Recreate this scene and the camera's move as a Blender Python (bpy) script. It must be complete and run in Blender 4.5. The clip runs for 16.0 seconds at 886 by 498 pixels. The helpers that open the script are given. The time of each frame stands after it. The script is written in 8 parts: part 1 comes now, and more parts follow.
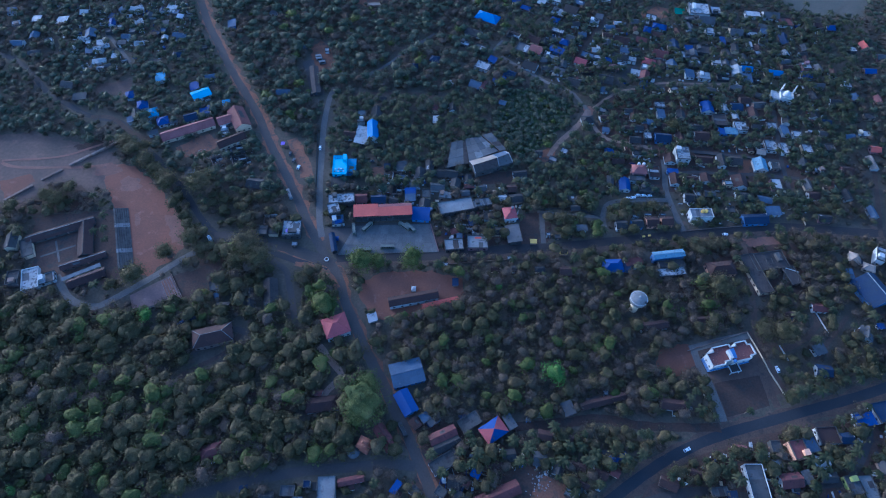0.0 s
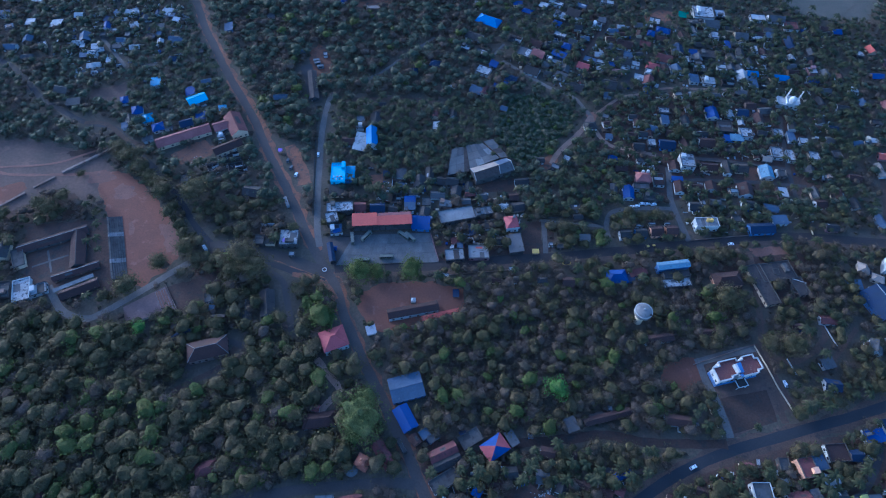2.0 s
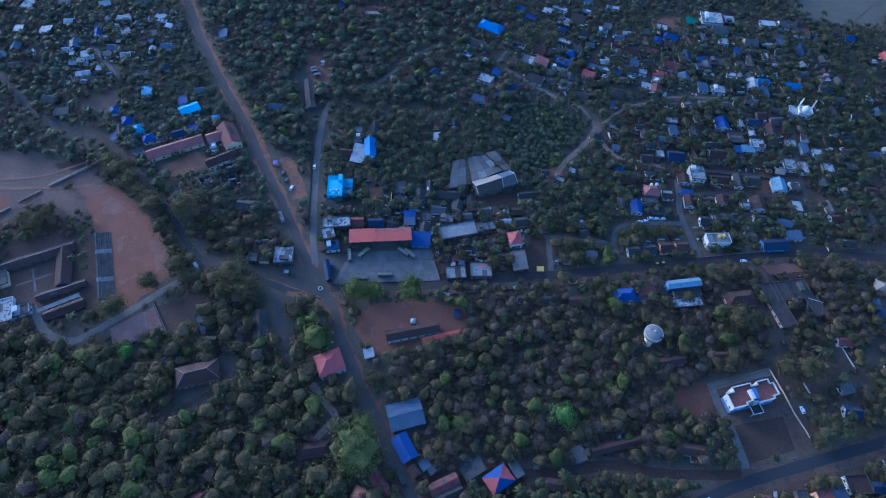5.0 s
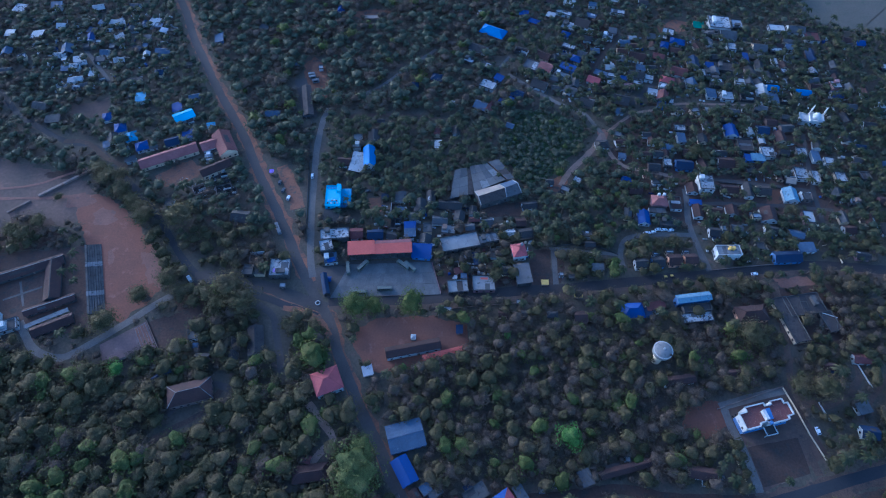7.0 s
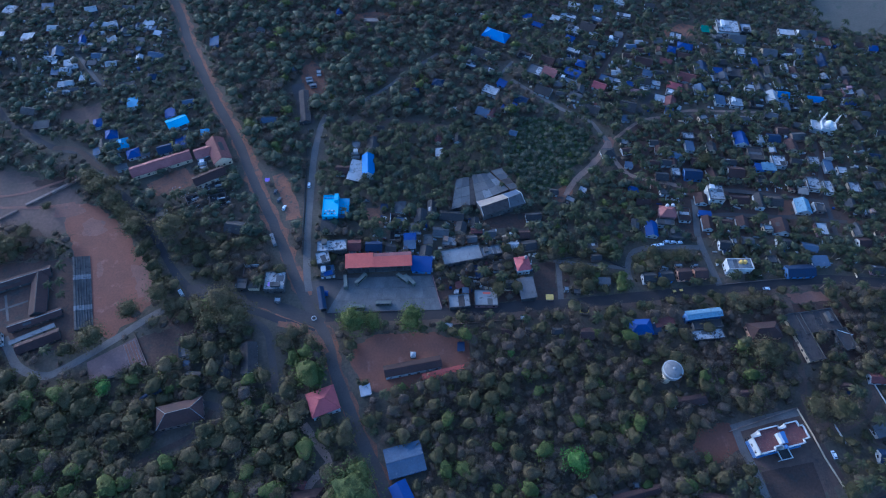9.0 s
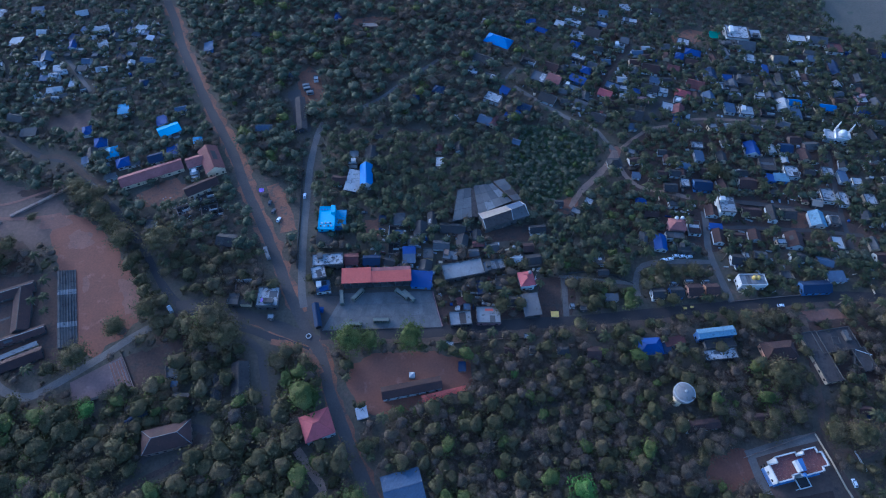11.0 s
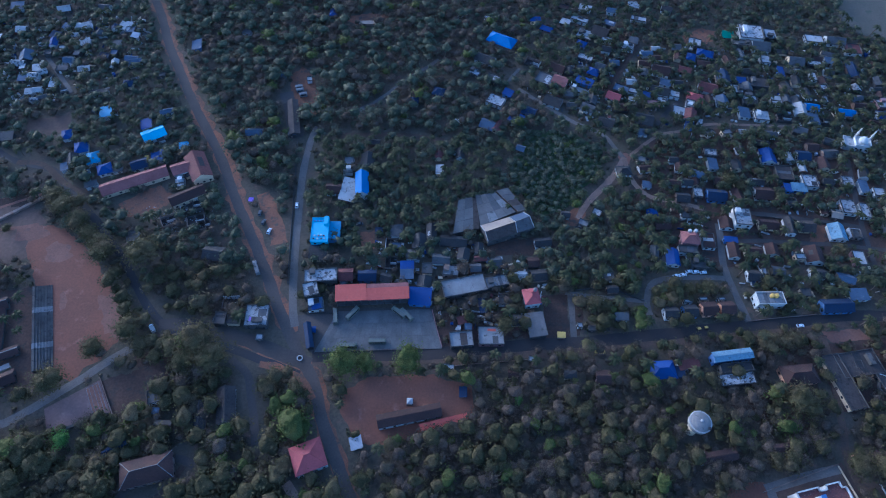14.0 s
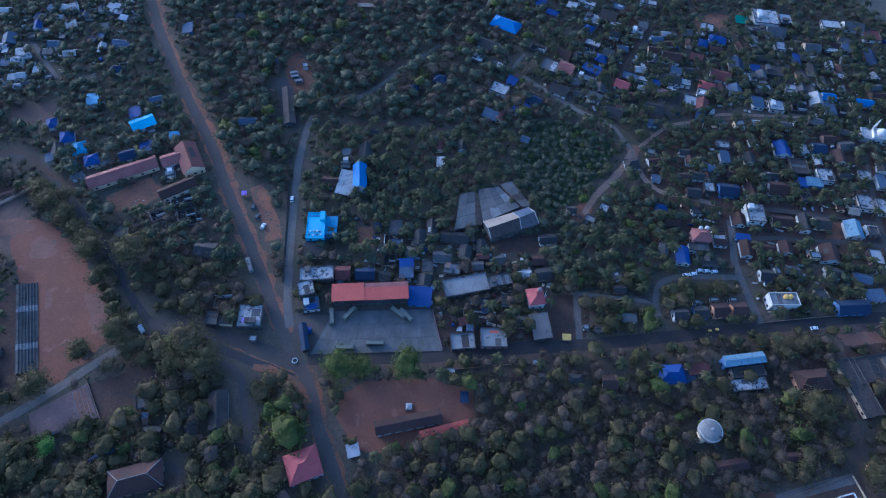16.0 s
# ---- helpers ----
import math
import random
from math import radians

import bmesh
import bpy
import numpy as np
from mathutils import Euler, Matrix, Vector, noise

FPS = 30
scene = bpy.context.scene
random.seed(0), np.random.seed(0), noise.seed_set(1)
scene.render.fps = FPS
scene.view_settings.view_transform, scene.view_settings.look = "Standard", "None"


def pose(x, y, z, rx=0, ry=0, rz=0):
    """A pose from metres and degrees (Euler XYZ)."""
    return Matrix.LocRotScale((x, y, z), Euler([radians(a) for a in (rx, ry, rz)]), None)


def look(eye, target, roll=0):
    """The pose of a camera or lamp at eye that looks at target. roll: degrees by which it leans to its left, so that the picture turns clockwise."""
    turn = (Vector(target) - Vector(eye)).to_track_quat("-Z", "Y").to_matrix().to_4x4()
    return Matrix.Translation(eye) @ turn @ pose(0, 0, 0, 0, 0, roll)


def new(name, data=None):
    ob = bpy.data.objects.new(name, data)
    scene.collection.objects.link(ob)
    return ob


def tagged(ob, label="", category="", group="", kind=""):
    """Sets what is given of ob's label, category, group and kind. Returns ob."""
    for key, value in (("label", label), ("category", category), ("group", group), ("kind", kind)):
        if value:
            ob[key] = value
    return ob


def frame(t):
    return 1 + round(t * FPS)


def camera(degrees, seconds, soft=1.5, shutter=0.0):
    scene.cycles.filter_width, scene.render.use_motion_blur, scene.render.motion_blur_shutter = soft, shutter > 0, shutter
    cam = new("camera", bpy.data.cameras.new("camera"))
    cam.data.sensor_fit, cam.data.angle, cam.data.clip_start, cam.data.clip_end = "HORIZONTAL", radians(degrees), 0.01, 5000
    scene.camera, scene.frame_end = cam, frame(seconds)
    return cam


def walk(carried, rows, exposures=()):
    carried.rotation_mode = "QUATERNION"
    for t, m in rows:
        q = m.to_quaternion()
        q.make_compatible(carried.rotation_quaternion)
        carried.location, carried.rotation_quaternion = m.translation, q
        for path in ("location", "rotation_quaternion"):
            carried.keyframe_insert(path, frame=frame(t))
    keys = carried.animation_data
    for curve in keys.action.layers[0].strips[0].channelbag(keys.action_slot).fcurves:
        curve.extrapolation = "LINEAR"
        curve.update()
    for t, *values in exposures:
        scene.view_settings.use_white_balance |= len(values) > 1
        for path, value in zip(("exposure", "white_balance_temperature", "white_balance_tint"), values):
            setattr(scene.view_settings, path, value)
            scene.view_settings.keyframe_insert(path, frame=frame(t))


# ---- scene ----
cam = camera(73.8, 16.0, soft=1.1)
PATH = [
    (0, (0.078, -0.323, 325.542), (0.12, 0.786, 323.878), 2.9),
    (0.5, (-0.112, 2.348, 325.192), (-0.069, 3.455, 323.527), 3.0),
    (1, (-0.132, 4.925, 324.671), (-0.089, 6.031, 323.005), 3.0),
    (1.5, (-0.189, 7.492, 323.903), (-0.146, 8.597, 322.237), 3.0),
    (2, (-0.285, 10.216, 323.016), (-0.242, 11.321, 321.35), 3.0),
    (2.5, (-0.368, 12.947, 322.042), (-0.325, 14.052, 320.376), 3.0),
    (3, (-0.387, 15.73, 321.073), (-0.344, 16.834, 319.406), 3.0),
    (3.5, (-0.525, 18.711, 320.083), (-0.482, 19.815, 318.416), 3.0),
    (4, (-0.554, 21.738, 319.121), (-0.511, 22.842, 317.454), 3.0),
    (6.5, (-0.832, 36.446, 311.468), (-0.792, 37.557, 309.805), 2.9),
    (7, (-1.006, 39.737, 310.221), (-0.966, 40.848, 308.558), 2.9),
    (7.5, (-1.247, 43.16, 308.757), (-1.206, 44.27, 307.094), 3.0),
    (8, (-1.507, 46.493, 307.255), (-1.465, 47.604, 305.592), 3.0),
    (8.5, (-1.64, 49.922, 305.716), (-1.598, 51.032, 304.053), 3.1),
    (9, (-1.734, 53.596, 304.258), (-1.693, 54.705, 302.594), 3.1),
    (11.5, (-1.829, 70.19, 294.054), (-1.789, 71.31, 292.398), 3.2),
    (12, (-2.18, 73.975, 292.616), (-2.137, 75.095, 290.96), 3.3),
    (12.5, (-2.354, 77.804, 291.059), (-2.31, 78.924, 289.402), 3.5),
    (13, (-2.352, 81.493, 289.486), (-2.307, 82.61, 287.828), 3.6),
    (13.5, (-2.643, 85.046, 287.915), (-2.597, 86.154, 286.25), 3.7),
    (14, (-2.655, 88.215, 286.33), (-2.609, 89.313, 284.659), 3.7),
    (14.5, (-2.572, 91.658, 284.641), (-2.526, 92.745, 282.963), 3.8),
    (15, (-2.608, 95.192, 282.874), (-2.562, 96.269, 281.189), 3.8),
    (15.5, (-2.802, 98.933, 281.37), (-2.756, 99.997, 279.677), 3.9),
    (16, (-3.332, 102.975, 280.113), (-3.283, 104.018, 278.407), 4.2),
]
EXPOSURES = [(0, 1.35, 3990, 13.4), (8, 1.32, 4060, 13.8), (16, 1.29, 4190, 15.0)]
walk(cam, [(t, look(eye, target, roll)) for t, eye, target, roll in PATH], EXPOSURES)

# ---- light, sky, exposure ----
SUN_AZ, SUN_EL = radians(142), radians(14)      # from where the sun shines: angle from +x, height
world = bpy.data.worlds.new("sky")
scene.world = world
world.use_nodes = True
wn = world.node_tree.nodes
sky = wn.new("ShaderNodeTexSky")
sky.sky_type, sky.sun_disc = "NISHITA", False
sky.sun_elevation, sky.sun_rotation = SUN_EL, radians(90) - SUN_AZ
sky.dust_density = 2.0
wn["Background"].inputs["Strength"].default_value = 0.15
world.node_tree.links.new(sky.outputs["Color"], wn["Background"].inputs["Color"])
sun = new("sun", bpy.data.lights.new("sun", "SUN"))
sun.data.energy, sun.data.angle, sun.data.color = 0.95, radians(14), (1.0, 0.84, 0.68)
sun.matrix_world = look((0, 0, 0), (-math.cos(SUN_AZ) * math.cos(SUN_EL), -math.sin(SUN_AZ) * math.cos(SUN_EL), -math.sin(SUN_EL)))


# ---- materials ----
def shade(name, a, b, scale=0.5, rough=0.85, bump=0.3, fine=6.0, spread=0.25, metal=0.0, c=None, cover=0.5, wave=0.0, spec=0.3):
    """A surface of two tones mixed by a wide and a fine noise; c: a third tone in patches; wave: ribs across the local x, in metres."""
    m = bpy.data.materials.new(name)
    m.use_nodes = True
    t, n, l = m.node_tree, m.node_tree.nodes, m.node_tree.links
    p = n["Principled BSDF"]
    p.inputs["Roughness"].default_value, p.inputs["Metallic"].default_value = rough, metal
    p.inputs["Specular IOR Level"].default_value = spec
    g = n.new("ShaderNodeNewGeometry")

    def noise_at(s, detail=4.0):
        q = n.new("ShaderNodeTexNoise")
        q.inputs["Scale"].default_value, q.inputs["Detail"].default_value, q.inputs["Roughness"].default_value = s, detail, 0.62
        l.new(g.outputs["Position"], q.inputs["Vector"])
        return q.outputs["Fac"]

    def ramp(src, lo, hi):
        r = n.new("ShaderNodeMapRange")
        r.inputs["From Min"].default_value, r.inputs["From Max"].default_value = lo, hi
        l.new(src, r.inputs["Value"])
        return r.outputs["Result"]

    def mix(fac, x, y, mode="MIX"):
        k = n.new("ShaderNodeMix")
        k.data_type, k.blend_type = "RGBA", mode
        for slot, v in ((0, fac), (6, x), (7, y)):
            if isinstance(v, (float, int)):
                k.inputs[slot].default_value = v
            elif isinstance(v, tuple):
                k.inputs[slot].default_value = (*v, 1)
            else:
                l.new(v, k.inputs[slot])
        return k.outputs[2]

    wide, small = noise_at(scale), noise_at(scale * fine, 6.0)
    col = mix(ramp(wide, 0.36, 0.64), a, b)
    if c:
        col = mix(ramp(noise_at(scale * 2.7, 7.0), cover, cover + 0.12), col, c)
    grain = ramp(small, 0.25, 0.75)
    k = n.new("ShaderNodeMapRange")
    k.inputs["To Min"].default_value, k.inputs["To Max"].default_value = 1 - spread, 1 + spread
    l.new(grain, k.inputs["Value"])
    v = n.new("ShaderNodeHueSaturation")
    l.new(col, v.inputs["Color"])
    info = n.new("ShaderNodeObjectInfo")
    r = n.new("ShaderNodeMapRange")
    r.inputs["To Min"].default_value, r.inputs["To Max"].default_value = 1 - spread * 0.6, 1 + spread * 0.6
    l.new(info.outputs["Random"], r.inputs["Value"])
    mul = n.new("ShaderNodeMath")
    mul.operation = "MULTIPLY"
    l.new(k.outputs["Result"], mul.inputs[0]), l.new(r.outputs["Result"], mul.inputs[1])
    l.new(mul.outputs[0], v.inputs["Value"])
    l.new(v.outputs["Color"], p.inputs["Base Color"])
    height = small
    if wave:
        tc = n.new("ShaderNodeTexCoord")
        w = n.new("ShaderNodeTexWave")
        w.inputs["Scale"].default_value = 0.314 / wave
        w.inputs["Distortion"].default_value = 0.3
        l.new(tc.outputs["Object"], w.inputs["Vector"])
        height = mix(0.35, w.outputs["Color"], small)
    bp = n.new("ShaderNodeBump")
    bp.inputs["Strength"].default_value, bp.inputs["Distance"].default_value = bump, 0.15
    l.new(height, bp.inputs["Height"])
    l.new(bp.outputs["Normal"], p.inputs["Normal"])
    return m


def foliage(name, a, b, c, glow=0.35, rough=0.6):
    """Leaves: tones vary leaf by leaf and tree by tree, with light let through."""
    m = bpy.data.materials.new(name)
    m.use_nodes = True
    n, l = m.node_tree.nodes, m.node_tree.links
    p = n["Principled BSDF"]
    p.inputs["Roughness"].default_value, p.inputs["Specular IOR Level"].default_value = rough, 0.08
    g = n.new("ShaderNodeNewGeometry")
    q = n.new("ShaderNodeTexNoise")
    q.inputs["Scale"].default_value, q.inputs["Detail"].default_value = 0.11, 2.0
    l.new(g.outputs["Position"], q.inputs["Vector"])
    cr = n.new("ShaderNodeValToRGB")
    e = cr.color_ramp.elements
    e[0].position, e[0].color = 0.36, (*a, 1)
    e[1].position, e[1].color = 0.66, (*c, 1)
    e.new(0.5).color = (*b, 1)
    l.new(q.outputs["Fac"], cr.inputs["Fac"])
    k = n.new("ShaderNodeMapRange")
    k.inputs["To Min"].default_value, k.inputs["To Max"].default_value = 0.78, 1.22
    l.new(g.outputs["Random Per Island"], k.inputs["Value"])
    v = n.new("ShaderNodeHueSaturation")
    l.new(cr.outputs["Color"], v.inputs["Color"]), l.new(k.outputs["Result"], v.inputs["Value"])
    l.new(v.outputs["Color"], p.inputs["Base Color"])
    fine = n.new("ShaderNodeTexNoise")
    fine.inputs["Scale"].default_value, fine.inputs["Detail"].default_value = 2.2, 5.0
    l.new(g.outputs["Position"], fine.inputs["Vector"])
    dapple = n.new("ShaderNodeMapRange")
    dapple.inputs["From Min"].default_value, dapple.inputs["From Max"].default_value = 0.3, 0.7
    dapple.inputs["To Min"].default_value, dapple.inputs["To Max"].default_value = 0.65, 1.35
    l.new(fine.outputs["Fac"], dapple.inputs["Value"])
    mul = n.new("ShaderNodeMath")
    mul.operation = "MULTIPLY"
    l.new(k.outputs["Result"], mul.inputs[0]), l.new(dapple.outputs["Result"], mul.inputs[1]), l.new(mul.outputs[0], v.inputs["Value"])
    bp = n.new("ShaderNodeBump")
    bp.inputs["Strength"].default_value, bp.inputs["Distance"].default_value = 0.6, 0.3
    l.new(fine.outputs["Fac"], bp.inputs["Height"]), l.new(bp.outputs["Normal"], p.inputs["Normal"])
    tr = n.new("ShaderNodeBsdfTranslucent")
    l.new(v.outputs["Color"], tr.inputs["Color"])
    mx = n.new("ShaderNodeMixShader")
    mx.inputs["Fac"].default_value = glow
    l.new(p.outputs[0], mx.inputs[1]), l.new(tr.outputs[0], mx.inputs[2])
    l.new(mx.outputs[0], n["Material Output"].inputs["Surface"])
    return m


def plain_glass(name):
    m = bpy.data.materials.new(name)
    m.use_nodes = True
    p = m.node_tree.nodes["Principled BSDF"]
    p.inputs["Base Color"].default_value, p.inputs["Roughness"].default_value = (0.02, 0.025, 0.03, 1), 0.08
    return m


M = {
    "scrub": shade("scrub_ground", (0.058, 0.052, 0.036), (0.084, 0.066, 0.047), 0.045, 0.95, 0.5, 14, 0.35, c=(0.12, 0.077, 0.057), cover=0.58),
    "soil": shade("red_laterite_soil", (0.1764, 0.076, 0.04524), (0.1386, 0.064, 0.04056), 0.05, 0.95, 0.3, 18, 0.18, c=(0.2184, 0.112, 0.078), cover=0.58),
    "dust": shade("dusty_ground", (0.1148, 0.0738, 0.05412), (0.07544, 0.05412, 0.041), 0.03, 0.95, 0.3, 15, 0.24, c=(0.1476, 0.08856, 0.06232), cover=0.58),
    "worn": shade("pale_worn_earth", (0.1915, 0.09971, 0.06783), (0.1516, 0.0798, 0.05586), 0.08, 0.95, 0.3, 12, 0.2, c=(0.1436, 0.08379, 0.06384), cover=0.55),
    "court": shade("worn_pink_court", (0.176, 0.112, 0.096), (0.136, 0.092, 0.08), 0.06, 0.9, 0.2, 14, 0.15, c=(0.216, 0.144, 0.124), cover=0.58),
    "sand": shade("sandy_track", (0.273, 0.183, 0.1323), (0.208, 0.1403, 0.1035), 0.1, 0.95, 0.3, 12, 0.25, c=(0.143, 0.0976, 0.07475), cover=0.6),
    "faded": shade("faded_blue_sheet", (0.112, 0.175, 0.231), (0.14, 0.21, 0.266), 0.15, 0.82, 0.4, 8, 0.2, c=(0.035, 0.049, 0.063), cover=0.58, wave=0.6),
    "yard": shade("trodden_earth", (0.05652, 0.03672, 0.02705), (0.07752, 0.0459, 0.03216), 0.07, 0.95, 0.4, 12, 0.3, c=(0.04441, 0.03825, 0.03143), cover=0.52),
    "orange": shade("orange_soil", (0.205, 0.092, 0.05), (0.135, 0.072, 0.046), 0.08, 0.95, 0.4, 12, 0.3, c=(0.0765, 0.06, 0.0475), cover=0.52),
    "paddy": shade("fallow_field", (0.085, 0.08, 0.06), (0.108, 0.094, 0.072), 0.03, 0.95, 0.3, 20, 0.2, c=(0.065, 0.075, 0.05), cover=0.58),
    "lowscrub": shade("low_green_scrub", (0.03, 0.05, 0.02), (0.05, 0.07, 0.028), 0.08, 0.95, 0.8, 12, 0.35),
    "asphalt": shade("asphalt", (0.03648, 0.02996, 0.02737), (0.04712, 0.03777, 0.03272), 0.05, 0.85, 0.15, 25, 0.14, c=(0.05168, 0.03986, 0.0332), cover=0.6),
    "newroad": shade("dark_asphalt", (0.0255, 0.02624, 0.0296), (0.0323, 0.0328, 0.0352), 0.05, 0.8, 0.15, 25, 0.14, c=(0.0425, 0.03772, 0.0344), cover=0.62),
    "oldroad": shade("dusty_asphalt", (0.05928, 0.0504, 0.04488), (0.07488, 0.06192, 0.05372), 0.05, 0.9, 0.15, 20, 0.16, c=(0.07878, 0.06221, 0.05284), cover=0.6),
    "lane": shade("concrete_lane", (0.1403, 0.1232, 0.1071), (0.102, 0.0918, 0.0816), 0.1, 0.9, 0.2, 14, 0.2, c=(0.08355, 0.07429, 0.06698), cover=0.6),
    "track": shade("earth_track", (0.1, 0.0656, 0.0464), (0.0704, 0.0496, 0.0368), 0.1, 0.95, 0.3, 12, 0.3, c=(0.054, 0.0432, 0.036), cover=0.55),
    "slab": shade("concrete_slab", (0.1215, 0.1161, 0.1098), (0.09, 0.0864, 0.0819), 0.12, 0.85, 0.2, 9, 0.16, c=(0.0621, 0.0621, 0.06471), cover=0.62),
    "tile_floor": shade("red_roof_tiling", (0.135, 0.0495, 0.0414), (0.0855, 0.0378, 0.0324), 0.9, 0.8, 0.3, 6, 0.3, c=(0.306, 0.216, 0.18), cover=0.58),
    "white": shade("white_painted_wall", (0.4799, 0.4799, 0.4653), (0.3995, 0.3995, 0.3861), 0.15, 0.85, 0.15, 10, 0.12, c=(0.2533, 0.2478, 0.2266), cover=0.64),
    "cream": shade("cream_painted_wall", (0.5589, 0.4482, 0.293), (0.4738, 0.378, 0.2579), 0.2, 0.85, 0.15, 8, 0.14, c=(0.3092, 0.2579, 0.189), cover=0.64),
    "peach": shade("peach_painted_wall", (0.627, 0.342, 0.19), (0.551, 0.304, 0.19), 0.2, 0.85, 0.15, 8, 0.14, c=(0.38, 0.237, 0.171), cover=0.66),
    "templepaint": shade("orange_temple_paint", (0.30, 0.12, 0.07), (0.24, 0.10, 0.06), 0.4, 0.8, 0.15, 8, 0.2, c=(0.36, 0.2, 0.12), cover=0.58),
    "pinkw": shade("pink_painted_wall", (0.239, 0.138, 0.138), (0.2, 0.119, 0.119), 0.2, 0.85, 0.15, 8, 0.14, c=(0.131, 0.0912, 0.0872), cover=0.66),
    "bluew": shade("blue_painted_wall", (0.107, 0.181, 0.358), (0.0916, 0.153, 0.3), 0.2, 0.8, 0.15, 8, 0.14),
    "yellow": shade("yellow_paint", (0.575, 0.38, 0.0851), (0.498, 0.318, 0.0728), 0.4, 0.6, 0.15, 8, 0.14),
    "lime": shade("lime_painted_wall", (0.314, 0.348, 0.0884), (0.258, 0.282, 0.09), 0.3, 0.8, 0.15, 8, 0.14),
    "mud": shade("unpainted_laterite_wall", (0.154, 0.098, 0.07), (0.21, 0.168, 0.14), 0.25, 0.95, 0.4, 8, 0.25),
    "cement": shade("weathered_cement", (0.07776, 0.07344, 0.06912), (0.04896, 0.04536, 0.04248), 0.14, 0.9, 0.3, 8, 0.22, c=(0.0265, 0.0265, 0.02599), cover=0.54),
    "pale": shade("pale_cement_roof", (0.185, 0.184, 0.182), (0.144, 0.141, 0.139), 0.14, 0.88, 0.25, 8, 0.2, c=(0.059, 0.059, 0.057), cover=0.56),
    "limewash": shade("limewashed_roof", (0.3366, 0.3366, 0.3314), (0.2672, 0.2672, 0.2632), 0.16, 0.85, 0.2, 8, 0.18, c=(0.1091, 0.1091, 0.104), cover=0.56),
    "motley": shade("stained_white_roof", (0.3139, 0.3139, 0.3139), (0.2182, 0.2182, 0.2182), 0.2, 0.85, 0.2, 6, 0.25, c=(0.03329, 0.03329, 0.03563), cover=0.5),
    "dustroof": shade("dusty_dark_roof", (0.0552, 0.0444, 0.0384), (0.0396, 0.033, 0.03), 0.12, 0.9, 0.4, 7, 0.25, c=(0.0252, 0.0216, 0.0204), cover=0.54, wave=0.8),
    "asbestos": shade("grey_corrugated_sheet", (0.0828, 0.0828, 0.0864), (0.06278, 0.06278, 0.06444), 0.12, 0.85, 0.6, 8, 0.2, c=(0.03636, 0.0347, 0.03305), cover=0.56, wave=0.6),
    "darksheet": shade("dark_corrugated_sheet", (0.02976, 0.02852, 0.02914), (0.03844, 0.03534, 0.03348), 0.15, 0.8, 0.6, 8, 0.22, c=(0.02083, 0.01848, 0.01724), cover=0.56, wave=0.6),
    "tin": shade("silver_sheet", (0.274, 0.29, 0.316), (0.221, 0.237, 0.264), 0.15, 0.82, 0.6, 8, 0.16, c=(0.158, 0.148, 0.137), cover=0.62, wave=0.6, spec=0.5),
    "red": shade("red_metal_sheet", (0.4675, 0.1062, 0.072), (0.408, 0.08925, 0.063), 0.12, 0.82, 0.2, 8, 0.14, c=(0.323, 0.119, 0.09), cover=0.62, wave=0.7),
    "crimson": shade("dull_crimson_tiles", (0.30, 0.075, 0.075), (0.24, 0.062, 0.062), 0.15, 0.75, 0.5, 8, 0.16, c=(0.2, 0.06, 0.058), cover=0.6, wave=0.4),
    "cyan": shade("light_blue_painted_roof", (0.1144, 0.352, 0.5104), (0.0968, 0.2992, 0.44), 0.12, 0.82, 0.3, 8, 0.14, c=(0.176, 0.396, 0.5104), cover=0.6),
    "maroon": shade("faded_red_tiles", (0.1264, 0.04616, 0.04152), (0.0928, 0.0376, 0.03296), 0.18, 0.85, 0.6, 8, 0.24, c=(0.05888, 0.02912, 0.0268), cover=0.56, wave=0.4),
    "pinkroof": shade("faded_pink_tiles", (0.234, 0.09984, 0.08736), (0.1872, 0.07605, 0.06731), 0.15, 0.85, 0.6, 8, 0.2, c=(0.1404, 0.0585, 0.05265), cover=0.58, wave=0.4),
    "tile": shade("dark_clay_tiles", (0.05351, 0.02883, 0.02325), (0.03956, 0.02418, 0.02096), 0.2, 0.9, 0.7, 8, 0.26, c=(0.06944, 0.03484, 0.02561), cover=0.58, wave=0.4),
    "blue": shade("blue_tarpaulin", (0.02346, 0.04998, 0.1751), (0.01955, 0.04148, 0.1419), 0.12, 0.82, 0.4, 8, 0.16, c=(0.03672, 0.07114, 0.187), cover=0.62),
    "tarp": shade("bright_blue_tarpaulin", (0.045, 0.144, 0.36), (0.0378, 0.1215, 0.306), 0.12, 0.82, 0.4, 8, 0.14, c=(0.072, 0.18, 0.396), cover=0.62),
    "navy": shade("dark_blue_sheet", (0.01258, 0.02377, 0.05872), (0.01609, 0.02728, 0.0541), 0.15, 0.82, 0.5, 8, 0.2, c=(0.02215, 0.02664, 0.03556), cover=0.6, wave=0.6),
    "sky": shade("sky_blue_sheet", (0.07514, 0.2125, 0.3544), (0.06672, 0.1827, 0.312), 0.12, 0.82, 0.5, 8, 0.14, c=(0.1207, 0.2414, 0.3357), cover=0.64, wave=0.6),
    "steel": shade("blue_grey_sheet", (0.07181, 0.09724, 0.1436), (0.05745, 0.07555, 0.1114), 0.15, 0.82, 0.5, 8, 0.2, c=(0.1294, 0.1436, 0.1653), cover=0.6, wave=0.6),
    "green": shade("green_sheet", (0.024, 0.198, 0.132), (0.024, 0.162, 0.108), 0.2, 0.6, 0.5, 8, 0.16, wave=0.6),
